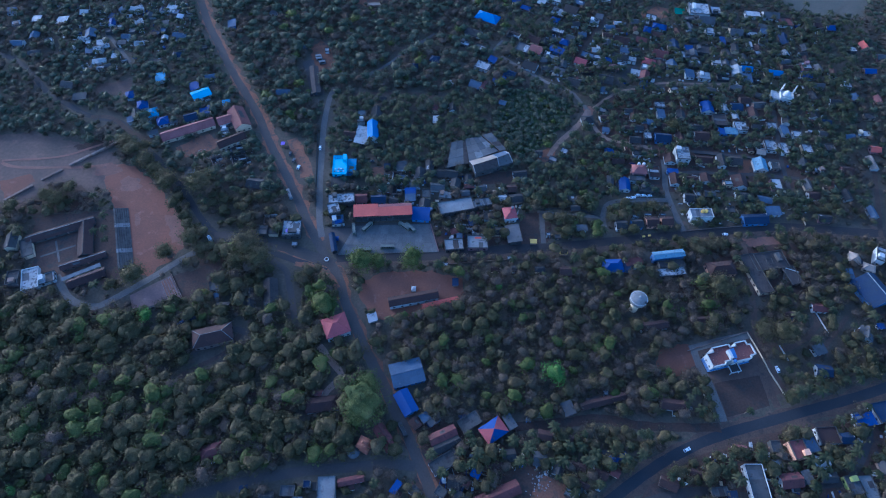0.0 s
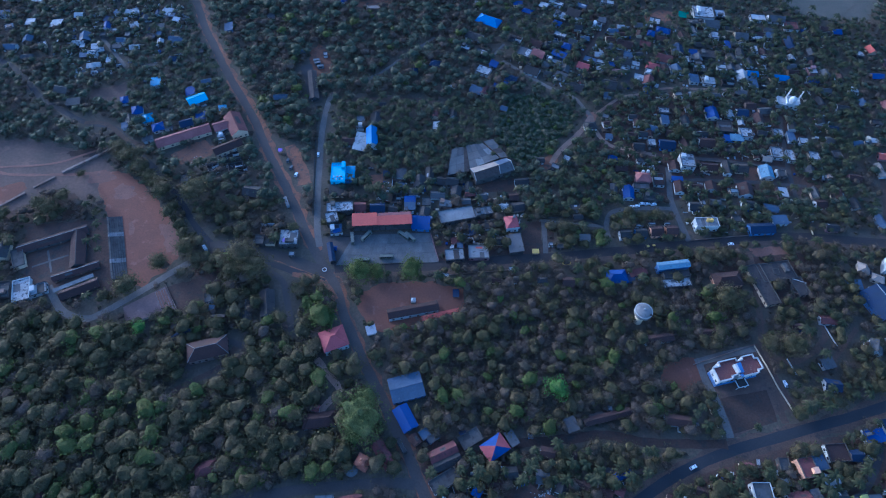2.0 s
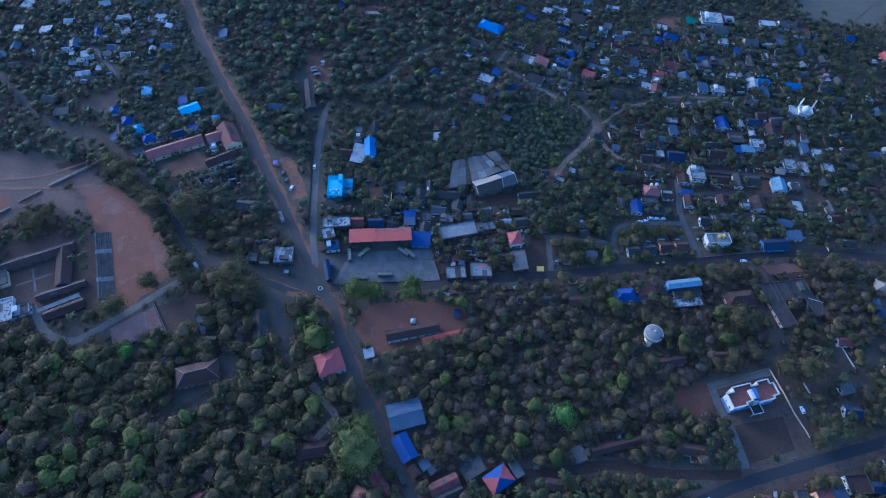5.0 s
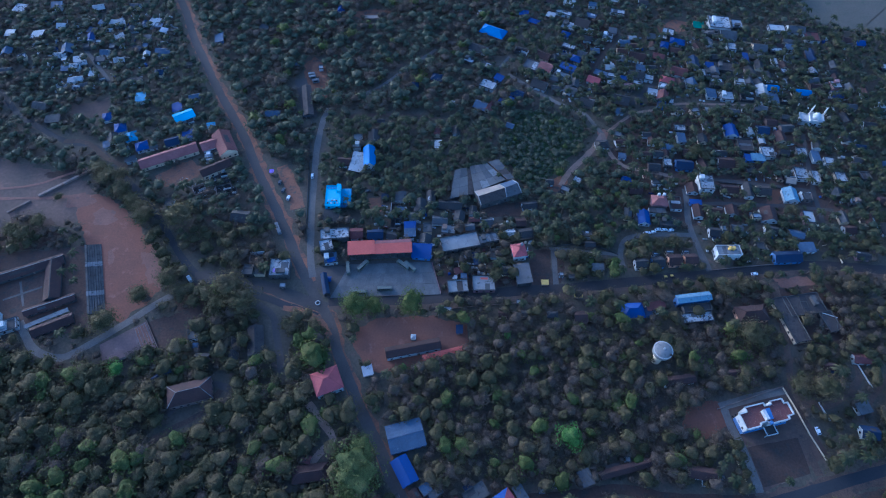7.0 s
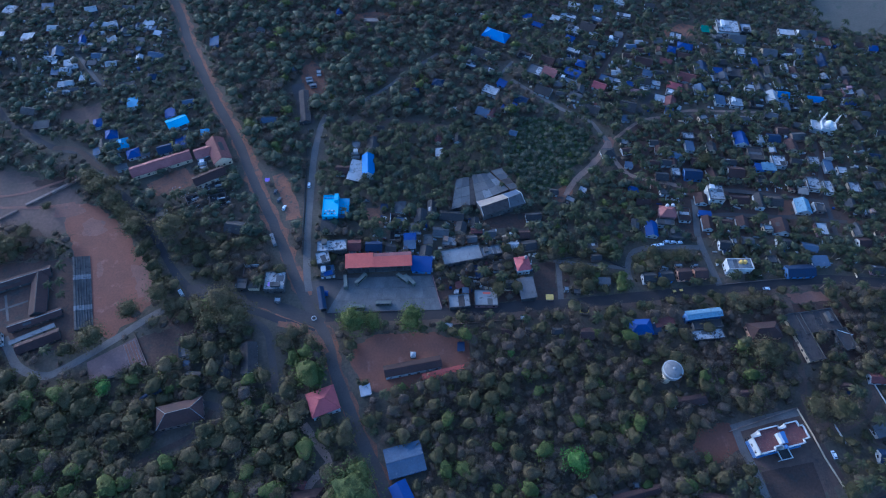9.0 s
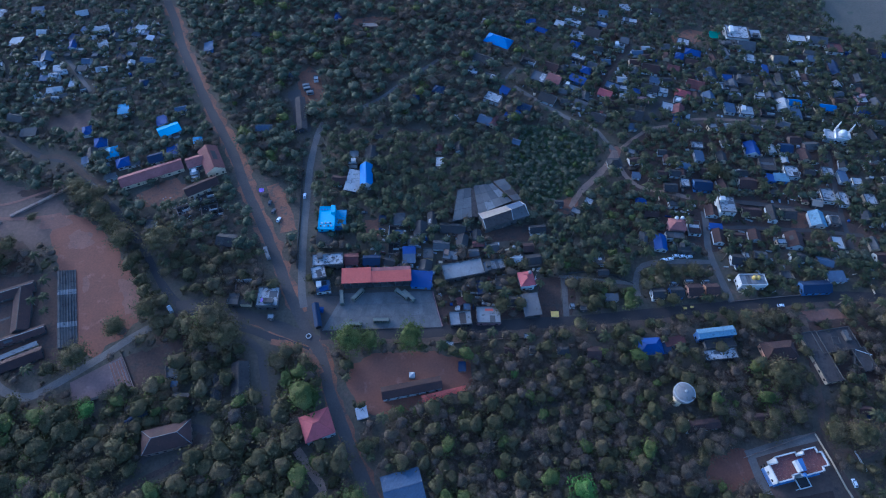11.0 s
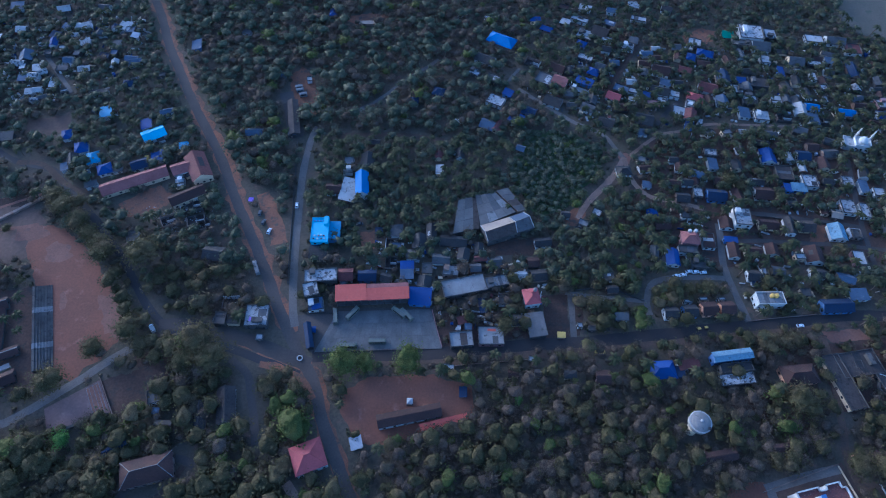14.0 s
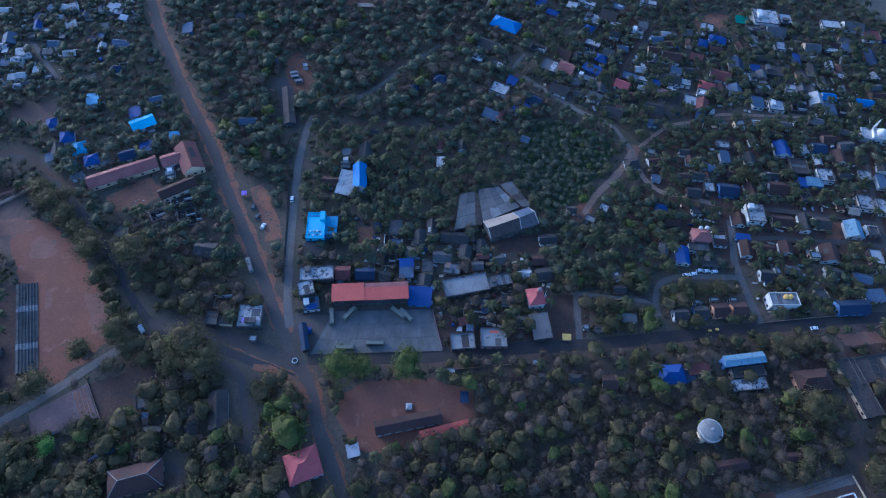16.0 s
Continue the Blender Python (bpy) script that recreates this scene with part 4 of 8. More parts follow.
def warehouse(x, y):
    """A low warehouse: patched flat sheets over the stores, a lean-to, and a gabled hall along the front."""
    ob = empty("warehouse", x, y, 0, "low warehouse with patched blue-grey roof sheets and a gabled hall, sunlit slope coloured tan", "warehouse")
    rng = random.Random(8)

    def at(p, z):
        return (p[0] - x, p[1] - y, z)

    def block(name, corners, h, wall, label=""):
        TAKEN[inside(list(corners), gx, gy)] = True
        n = len(corners)
        v = [at(p, 0) for p in corners] + [at(p, h) for p in corners]
        solid(name, v, [tuple(reversed(range(n))), tuple(range(n, 2 * n))] + [(i, (i + 1) % n, (i + 1) % n + n, i + n) for i in range(n)], wall, ob, label)

    def sheets(corners, z, nu, nv, mats, odds):
        c = [Vector(at(p, z)) for p in corners]
        for i in range(nu):
            for j in range(nv):
                q = []
                k = rng.uniform(0, 0.07)
                for u, v in ((i + 0.01, j + 0.01), (i + 0.99, j + 0.01), (i + 0.99, j + 0.99), (i + 0.01, j + 0.99)):
                    p = c[0].lerp(c[1], u / nu).lerp(c[3].lerp(c[2], u / nu), v / nv)
                    q.append((p.x, p.y, p.z + k + 0.25 * j / nv))
                slope("roof_sheet", ob, q, 0.06, rng.choices(mats, odds)[0])
    main, wing, side = [(27.0, 290.0), (48.6, 301.6), (36.5, 315.9), (24.4, 312.9)], [(10.8, 284.6), (22.9, 288.1), (22.6, 312.4), (14.0, 309.2)], [(49.6, 301.8), (54.8, 303.0), (44.4, 319.7), (37.3, 317.0)]
    block("wall", main, 4.5, "cement")
    block("wall", wing, 4.0, "cement")
    block("wall", side, 4.7, "mud")
    sheets(main, 4.6, 4, 3, ("pale", "asbestos", "slab"), (2, 2, 5))
    sheets(wing, 4.1, 2, 3, ("asbestos", "slab"), (2, 4))
    sheets(side, 4.8, 1, 4, ("slab", "asbestos", "dustroof"), (2, 4, 1))
    boxes("roof_gutter", [(-13.2, -9.6, 3.6, -9.6, 14.4, 4.3)], "dustroof", ob)
    R, N, S = [(29.2, 283.9), (47.2, 291.8), (55.9, 296.2)], [(26.8, 290.1), (43.9, 296.9), (52.8, 300.9)], [(31.2, 278.9), (48.4, 285.9), (58.6, 289.9)]
    TAKEN[inside([N[0], N[2], S[2], S[0]], gx, gy)] = True
    v = [at(p, z) for z in (0, 5.2) for p in (S[0], S[2], N[2], N[0])] + [at(R[0], 7.7), at(R[2], 7.7)]
    solid("hall_wall", v, [(0, 1, 5, 4), (2, 3, 7, 6), (1, 2, 6, 9, 5), (3, 0, 4, 8, 7), (4, 5, 9, 8), (6, 7, 8, 9)], "cement", ob)
    # first bay: sunlit north and shaded south slope put into the sheet colours
    for k, (m, w) in enumerate((("tan", "dustroof"), ("steel", "asbestos"))):
        slope("roof_slope", ob, [at(R[k], 8.0), at(R[k + 1], 8.0), at(N[k + 1], 5.3), at(N[k], 5.3)], 0.1, m)
        slope("roof_slope", ob, [at(S[k], 5.3), at(S[k + 1], 5.3), at(R[k + 1], 8.0), at(R[k], 8.0)], 0.1, w)
    for k in (0, 1, 2):
        for P in (N, S):
            tv, tf = tube([at(R[k], 8.1), at(P[k], 5.4)], [0.22, 0.22], 6)
            solid("verge", tv, tf, "limewash", ob)
    for u in (0.2, 0.4, 0.6, 0.8):
        p = Vector(S[0]).lerp(Vector(S[2]), u)
        again("door" if u == 0.4 else "window", DOOR if u == 0.4 else WINDOW, ob, pose(p.x - x + 0.02, p.y - y - 0.06, 0 if u == 0.4 else 2.6, 0, 0, 22))
    return ob


def blue_terrace(x, y, w, d, rot):
    """A light blue building with a painted terrace, a row of vents, and a darker blue wing."""
    ob = empty("blue_building", x, y, rot, "light blue painted building with a bare flat terrace and vents", "building")
    take_rect(x, y, w, d, rot, 1.6)
    a, b, h = w / 2, d / 2, 6.6
    boxes("wall", [(-a, -b, 0, a, b, h - 0.15)], "cyan", ob)
    boxes("terrace", [(-a - 0.12, -b - 0.12, h - 0.15, a + 0.12, b + 0.12, h)], "cyan", ob)
    boxes("parapet", [(-a - 0.12, b - 0.08, h, a + 0.12, b + 0.12, h + 0.7), (-a - 0.12, -b - 0.12, h, -a + 0.06, b - 0.08, h + 0.35)], "cyan", ob)
    for i in range(5):
        u = -a + 1.4 + i * (w - 2.8) / 4
        boxes("vent", [(u - 0.5, b - 2.4, h, u + 0.5, b - 1.6, h + 0.45)], "bluew", ob, "dark blue roof vent")
    boxes("stair_head", [(a - 2.6, b - 5.6, h, a - 0.1, b - 0.1, h + 2.3)], "cyan", ob)
    for k, (u, q, m) in enumerate(((-3.2, -4.4, "white"), (-0.9, -4.6, "pinkw"), (0.6, -4.3, "white"), (2.0, -4.6, "maroon"), (-3.6, -6.6, "black"), (-1.4, -6.8, "white"), (0.8, -6.7, "black"), (2.6, -6.6, "white"))):
        boxes("roof_clutter", [(u, q, h, u + 0.9, q + 0.7, h + 0.5 + 0.1 * (k % 3))], m, ob)
    boxes("front_canopy", [(-a - 0.6, -b - 2.6, 3.1, a, -b, 3.3)], "navy", ob)
    boxes("wing", [(a, -b + 3.4, 0, a + 6.4, b - 1.4, 5.0)], "bluew", ob)
    boxes("wing_roof", [(a + 0.01, -b + 3.2, 5.0, a + 6.6, b - 1.2, 5.18)], "sky", ob)
    openings(ob, w, d, h, 1)
    return ob


def grandstand(x, y, w, d, rot):
    """Stepped concrete seating along a playground."""
    ob = empty("grandstand", x, y, rot, "weathered stepped concrete seating along the playground", "seating")
    if d > w:
        ob.matrix_basis, w, d = pose(x, y, 0, 0, 0, rot - 90), d, w
    take_rect(x, y, w, d, rot - 90, 2)
    n = 7
    for i in range(n):
        u = -d / 2 + i * d / n
        boxes("step", [(-w / 2, u, 0, w / 2, u + d / n - 0.05, 0.45 * (n - i))], "cement", ob)
    for u in (-w * 0.2, w * 0.22):
        for i in range(n):
            boxes("stair", [(u - 1.6, -d / 2 + i * d / n - 0.01, 0, u + 1.6, -d / 2 + (i + 1) * d / n - 0.02, 0.45 * (n - i) + 0.1)], "pale", ob)
    return ob


def games_court(corner):
    """A worn hard court with a pale marked end."""
    c = [Vector((*p, 0.3)) for p in corner]
    ob = empty("games_court", *corner[0], 0, "worn pinkish hard court with pale lines", "court")
    tagged(ob, kind="structure")
    TAKEN[inside(list(corner), gx, gy)] = True
    o = c[0].copy()
    o.z = 0

    def patch(name, u0, v0, u1, v1, z, mat):
        q = [c[0].lerp(c[1], u).lerp(c[3].lerp(c[2], u), v) - o for u, v in ((u0, v0), (u1, v0), (u1, v1), (u0, v1))]
        return slope(name, ob, [(p.x, p.y, p.z + z) for p in q], 0.1 + z, mat)
    patch("court_surface", 0, 0, 1, 1, 0, "court")
    patch("court_bay", 0.74, 0.12, 0.97, 0.95, 0.02, "worn")
    for u in (0.74, 0.79, 0.86, 0.92, 0.965):
        patch("line", u, 0.12, u + 0.006, 0.95, 0.03, "pale")
    patch("line", 0.74, 0.94, 0.97, 0.955, 0.03, "pale")
    patch("line", 0.74, 0.11, 0.97, 0.125, 0.03, "pale")
    patch("kerb", 0.2, -0.03, 0.98, 0.0, 0.5, "cement")


def traffic_circle(x, y):
    """A painted kerb ring at the meeting of the roads."""
    ob = empty("traffic_circle", x, y, 0, "small white-painted kerb ring at the road junction", "traffic island")
    v, f = [], []
    n = 20
    for i in range(n):
        for r, z in ((1.1, 0.3), (1.1, 0.75), (1.5, 0.75), (1.5, 0.3)):
            t = 2 * math.pi * i / n
            v.append((r * math.cos(t), r * math.sin(t), z))
    for i in range(n):
        for k in range(4):
            a, b = 4 * i + k, 4 * i + (k + 1) % 4
            c, d = 4 * ((i + 1) % n) + (k + 1) % 4, 4 * ((i + 1) % n) + k
            f.append((a, d, c, b))
    solid("kerb_ring", v, f, "white", ob)
    w, g = tube([(0, 0, 0.3), (0, 0, 3.2)], [0.1, 0.08], 8)
    solid("sign_post", w, g, "cement", ob)


def temple_red(x, y):
    """A small temple with stepped orange tiers and a pale canopy."""
    ob = empty("temple", x, y, -25, "small orange-painted stepped temple beside the road", "temple")
    take_rect(x, y, 10, 10, 0, 2)
    z = 0.0
    for i, (s, h) in enumerate(((3.6, 3.2), (3.0, 0.9), (2.4, 0.9), (1.8, 0.9), (1.1, 0.9))):
        boxes("tier", [(-s, -s, z, s, s, z + h), (-s - 0.25, -s - 0.25, z + h, s + 0.25, s + 0.25, z + h + 0.2)], "templepaint", ob)
        z += h + 0.2
    v, f = spun([(0.7, z), (0.8, z + 0.6), (0.4, z + 1.1), (0.1, z + 1.8)], 12)
    solid("finial", v, f, "templepaint", ob)
    for i in range(4):
        again("door" if i == 0 else "window", DOOR if i == 0 else WINDOW, ob, pose(0, 0, 0, 0, 0, 90 * i) @ pose(0, -3.63, 0 if i == 0 else 1.6))


def round_canopy(x, y):
    """A round grey canopy on posts beside the temple."""
    ob = empty("canopy", x, y, 0, "round grey canopy on posts beside the temple", "canopy")
    v, f = spun([(3.6, 3.0), (3.6, 3.15), (1.8, 3.8), (0.5, 4.3), (0.1, 4.5)], 20)
    solid("canopy_roof", v, f, "asbestos", ob)
    for i in range(6):
        t, g = tube([(3.0 * math.cos(i), 3.0 * math.sin(i), 0), (3.0 * math.cos(i), 3.0 * math.sin(i), 3.05)], [0.1, 0.1], 6)
        solid("post", t, g, "cement", ob)


def rubble(x, y, spread, count, seed):
    """A heap of broken pale stones and blocks."""
    rng = random.Random(seed)
    v, f = [], []
    for _ in range(count):
        p, q, s = x + rng.gauss(0, spread), y + rng.gauss(0, spread), rng.uniform(0.15, 0.45)
        bv, bf = box(-s, -s * 0.7, 0, s, s * 0.7, s * 0.9, len(v))
        t = rng.uniform(0, 3)
        v += [(p + i * math.cos(t) - j * math.sin(t) + 0.2 * s * k, q + i * math.sin(t) + j * math.cos(t), k) for i, j, k in bv]
        f += bf
    tagged(solid("rubble", v, f, "limewash"), "heap of broken pale blocks on bare soil", "rubble", kind="stuff")


def roof_tarp(x, y, z, w, d, rot, mat, label):
    """A sheet lying in folds on a flat roof."""
    n = 8
    v = [(w * (i / n - 0.5), d * (j / n - 0.5), 0.08 + 0.07 * math.sin(i * 1.7) * math.cos(j * 2.1)) for j in range(n + 1) for i in range(n + 1)]
    v += [(p, q, r - 0.05) for p, q, r in v]
    k = (n + 1) ** 2
    f = [(j * (n + 1) + i, j * (n + 1) + i + 1, (j + 1) * (n + 1) + i + 1, (j + 1) * (n + 1) + i) for j in range(n) for i in range(n)]
    f += [tuple(reversed([q + k for q in g])) for g in f]
    ob = solid("tarpaulin", v, f, mat)
    ob.matrix_basis = pose(x, y, z, 0, 0, rot)
    return tagged(ob, label, "tarpaulin")


def shrine(x, y):
    """A small white shrine on a plinth."""
    ob = empty("shrine", x, y, 0, "small white shrine on a plinth in the red earth ground", "shrine")
    boxes("plinth", [(-1.6, -1.6, 0, 1.6, 1.6, 0.6)], "cement", ob)
    boxes("wall", [(-1.2, -1.2, 0.6, 1.2, 1.2, 2.4)], "white", ob)
    v = [(-1.5, -1.5, 2.4), (1.5, -1.5, 2.4), (1.5, 1.5, 2.4), (-1.5, 1.5, 2.4), (0, 0, 3.6)]
    solid("roof", v, [(3, 2, 1, 0), (0, 1, 4), (1, 2, 4), (2, 3, 4), (3, 0, 4)], "limewash", ob)
    w, g = tube([(-1.8, 1.8, 0), (-1.8, 1.8, 7)], [0.07, 0.05], 6)
    solid("flag_pole", w, g, "cement", ob)


def two_tone_hip(x, y, w, d, rot):
    """A house whose hipped roof is half red sheet, half blue tarpaulin."""
    ob = empty("house", x, y, rot, "house with a hipped roof of red sheets and blue tarpaulins", "house", "houses of the town")
    take_rect(x, y, w, d, rot, 1)
    a, b, h = w / 2, d / 2, 4.5
    prism(ob, w - 1, d - 1, h, "mud")
    for c, m in (([(-a, -b, h), (a, -b, h), (0, 0, h + 3)], "blue"), ([(a, -b, h), (a, b, h), (0, 0, h + 3)], "crimson"), ([(a, b, h), (-a, b, h), (0, 0, h + 3)], "blue"), ([(-a, b, h), (-a, -b, h), (0, 0, h + 3)], "crimson")):
        slope("roof_slope", ob, c, 0.1, m)
    openings(ob, w - 1, d - 1, h, 1)


def roofless_house(x, y, w, d, rot):
    """The standing walls of a house whose roof is gone, with rubble between them."""
    rng = random.Random(int(x * 13 + y * 7))
    ob = empty("roofless_house", x, y, rot, "roofless house with bare weathered walls and a rubble floor", "ruin", "roofless houses")
    take_rect(x, y, w, d, rot, 0.3)
    a, b, t = w / 2, d / 2, 0.3
    boxes("floor_slab", [(-a, -b, 0, a, b, 0.3)], "dustroof", ob)
    for r in ((-a, -b, a, -b + t), (-a, b - t, a, b), (-a, -b + t, -a + t, b - t), (a - t, -b + t, a, b - t)):
        boxes("wall", [(r[0], r[1], 0.3, r[2], r[3], rng.uniform(1.6, 3.2))], rng.choice(("cement", "white", "mud")), ob)
    u = rng.uniform(-0.3, 0.3) * a
    boxes("partition", [(u, -b + t, 0.3, u + 0.25, b - t, 2.4)], "cement", ob)
    boxes("partition", [(u + 0.25, -0.1 * b, 0.3, a - t, -0.1 * b + 0.25, 2.2)], "white", ob)
    for _ in range(4):
        p, q, s = rng.uniform(-0.8, 0.7) * a, rng.uniform(-0.8, 0.7) * b, rng.uniform(0.5, 1.2)
        boxes("fallen_block", [(p, q, 0.3, p + s, q + s * rng.uniform(0.3, 1), 0.3 + s * 0.5)], "pale", ob)


def awning(x, y, w, d, mat, label):
    """A small sloping canopy on four posts over a stall."""
    ob = empty("stall", x, y, 0, label, "stall", "roadside stalls")
    slope("awning", ob, [(-w / 2, -d / 2, 2.3), (w / 2, -d / 2, 2.3), (w / 2, d / 2, 2.9), (-w / 2, d / 2, 2.9)], 0.08, mat)
    for u in (-1, 1):
        for s in (-1, 1):
            boxes("post", [(u * (w / 2 - 0.15) - 0.05, s * (d / 2 - 0.15) - 0.05, 0, u * (w / 2 - 0.15) + 0.05, s * (d / 2 - 0.15) + 0.05, 2.4 + (0.35 if s > 0 else 0))], "cement", ob)
    boxes("counter", [(-w / 2 + 0.2, -d / 2 + 0.2, 0, w / 2 - 0.2, -d / 2 + 0.9, 0.9)], "mud", ob)


# ---- kinds of trees ----
FULL = {"around": 10, "up": 5, "leaves": 104, "size": 0.74, "lobes": 13, "flat": 0.72, "boughs": 2}
LIGHT = {"around": 8, "up": 3, "leaves": 64, "size": 0.9, "lobes": 8, "flat": 0.72, "boughs": 1}
FAINT = {"around": 7, "up": 3, "leaves": 34, "size": 1.05, "lobes": 7, "flat": 0.72, "boughs": 1}
SPECIES = {
    "leaf": Species("broadleaf_tree", [broadleaf(s, **FULL) for s in (1, 2, 3, 4, 5, 6)], "leaf", "dark green broadleaf tree in the wood", group="trees of the wood"),
    "bright": Species("broadleaf_tree", [broadleaf(s, **FULL) for s in (11, 12, 13)], "lush", "bright green broadleaf tree in the wood", group="trees of the wood"),
    "lush": Species("broadleaf_tree", [broadleaf(s, around=22, up=11, leaves=1100, size=0.42, flat=0.75, lobes=22) for s in (21, 22)], "lush", "broad round green tree by the yard"),
    "neon": Species("broadleaf_tree", [broadleaf(s, around=16, up=8, leaves=600, size=0.5, lobes=14) for s in (31,)], "vivid", "vivid light green tree in the wood"),
    "rain": Species("rain_tree", [broadleaf(s, around=24, up=10, leaves=1300, size=0.36, flat=0.5, lobes=26) for s in (41,)], "olive", "wide flat-crowned olive rain tree"),
    "big": Species("broadleaf_tree", [broadleaf(s, around=22, up=11, leaves=900, size=0.45, lobes=18) for s in (45, 46)], "leaf", "large dark green tree by the lane"),
    "dry": Species("bare_tree", [bare_tree(s) for s in (51, 52, 53, 54, 55)], "dry", "half-leafless grey-brown tree in the dry wood", group="trees of the wood"),
    "palm": Species("coconut_palm", [palm(s, h) for s, h in ((61, 8.0), (62, 9.5), (63, 11.0), (64, 7.0))], "frond", "tall coconut palm among the houses", "palm", "coconut palms"),
    # far broadleaf shapes wear the bluer leaves that imitate haze
    "far_leaf": Species("far_tree", [broadleaf(s, **LIGHT) for s in (71, 72, 73, 74, 75)], "hazed_leaf", "dark green trees with haze in the leaf colour"),
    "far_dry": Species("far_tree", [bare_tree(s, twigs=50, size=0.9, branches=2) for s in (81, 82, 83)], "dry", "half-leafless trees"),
    "distant_leaf": Species("far_tree", [broadleaf(s, **FAINT) for s in (171, 172, 173, 174)], "hazed_leaf", "dark green trees with haze in the leaf colour"),
    "far_bright": Species("far_tree", [broadleaf(s, **LIGHT) for s in (91, 92)], "lush", "green trees"),
    "shrub": Species("shrub", [(lambda t: (t[0], t[1], np.zeros((0, 3)), np.zeros((0, 4), int)))(broadleaf(s, R=1.5, z0=0.2, flat=0.8, around=5, up=2, leaves=10, size=0.8, lobes=3)) for s in (101, 102, 103, 104, 105)], "shrub", "low shrubs"),
}


def single(kind, x, y, R, label="", tall=1.0):
    """One tree with a crown of radius R."""
    s = SPECIES[kind]
    s.plant(x, y, R / 4.1, random.uniform(0, 360), random.randrange(9), label, tall)
    TAKEN[(gx - x) ** 2 + (gy - y) ** 2 < (R * 0.6) ** 2] = True



def crowded_quarter(polys, count, seed):
    """The small dark houses that crowd between the larger ones."""
    rng = random.Random(seed)
    roofs = ["darksheet", "tile", "cement", "asbestos", "maroon", "steel", "limewash", "motley"]
    walls = ["mud", "cement", "white", "cream"]
    odds = [6, 6, 4, 3, 0.4, 1, 1, 1]
    placed = 0
    for _ in range(count * 14):
        poly = rng.choice(polys)
        x, y = rng.uniform(min(p[0] for p in poly), max(p[0] for p in poly)), rng.uniform(min(p[1] for p in poly), max(p[1] for p in poly))
        w, d, h, r = rng.uniform(5.5, 10), rng.uniform(4.5, 7), rng.uniform(2.2, 2.8), rng.gauss(-4, 9) + rng.choice((0, 0, 90))
        c, s = math.cos(radians(r)), math.sin(radians(r))
        spots = [(x + p * w / 2 * c - q * d / 2 * s, y + p * w / 2 * s + q * d / 2 * c) for p in (-1, 0, 1) for q in (-1, 0, 1)]
        if placed >= count or not inside(poly, np.array([x]), np.array([y]))[0] or not all(is_free(*q) for q in spots):
            continue
        placed += 1
        take_rect(x, y, w, d, r, 0.2)
        roof, wall = rng.choices(roofs, odds)[0], rng.choice(walls)
        ob = empty("small_house", x, y, r, "small %s house with a %s gabled roof" % (WALL_WORDS[wall], ROOF_WORDS[roof]), "small house", "small houses of the town")
        a, b, g, o = w / 2, d / 2, 0.28 * d, 0.4
        k = g / b * o
        prism(ob, w, d, h, wall, g)
        slope("roof_slope", ob, [(-a - o, -b - o, h - k + 0.1), (a + o, -b - o, h - k + 0.1), (a + o, 0, h + g + 0.1), (-a - o, 0, h + g + 0.1)], 0.08, roof)
        slope("roof_slope", ob, [(a + o, b + o, h - k + 0.1), (-a - o, b + o, h - k + 0.1), (-a - o, 0, h + g + 0.1), (a + o, 0, h + g + 0.1)], 0.08, roof)


def yard_clutter(polys, count, seed):
    """Sheets, sills, tubs and wall ends that lie about in the yards, as one object."""
    rng = random.Random(seed)
    mats = ["limewash", "white", "tin", "cement", "cream", "blue", "maroon"]
    v, f, ids, placed = [], [], [], 0
    for _ in range(count * 12):
        poly = rng.choice(polys)
        x, y = rng.uniform(min(p[0] for p in poly), max(p[0] for p in poly)), rng.uniform(min(p[1] for p in poly), max(p[1] for p in poly))
        if placed >= count or not inside(poly, np.array([x]), np.array([y]))[0] or not is_free(x, y):
            continue
        placed += 1
        w, d, h = rng.choice(((rng.uniform(2, 7), 0.25, rng.uniform(0.8, 1.6)), (rng.uniform(1, 3), rng.uniform(0.8, 2), rng.uniform(0.4, 2.0)), (rng.uniform(1.5, 3.5), rng.uniform(1, 2), 0.15)))
        r = radians(rng.gauss(-4, 12) + rng.choice((0, 90)))
        c, s = math.cos(r), math.sin(r)
        bv, bf = box(-w / 2, -d / 2, 0, w / 2, d / 2, h, len(v))
        v += [(x + p * c - q * s, y + p * s + q * c, z) for p, q, z in bv]
        f += bf
        ids += [rng.choices(range(7), (5, 4, 3, 3, 2, 1, 1))[0]] * 6
    tagged(solid("yard_clutter", v, f, "", mats=mats, ids=ids), "pale wall ends, sheets and tubs lying in the yards", "clutter", kind="stuff")

# open ground
field('field', [(-344.0, 309.2), (-296.4, 313.6), (-255.6, 303.5), (-238.1, 300.0), (-224.2, 287.8), (-227.7, 279.6), (-226.7, 263.9), (-239.7, 256.0), (-261.3, 252.0), (-276.8, 242.8), (-308.8, 230.1)], 'dust', 'bare dusty ground with worn footpaths', rag=3)
field('field', [(-233.0, 283.7), (-216.2, 284.2), (-201.3, 274.0), (-189.1, 262.4), (-177.9, 249.2), (-165.3, 233.7), (-160.4, 224.5), (-162.5, 213.2), (-168.0, 203.4), (-178.5, 192.1), (-187.0, 194.5), (-193.7, 202.8), (-202.9, 221.2), (-211.5, 237.2), (-221.3, 254.0), (-230.3, 269.0)], 'soil', 'red laterite playground, worn smooth', rag=2)
field('field', [(-266.6, 235.9), (-211.0, 244.5), (-190.3, 199.5), (-195.3, 186.8), (-227.2, 178.1), (-252.1, 198.1)], 'yard', 'trodden school yard between the buildings', rag=2)
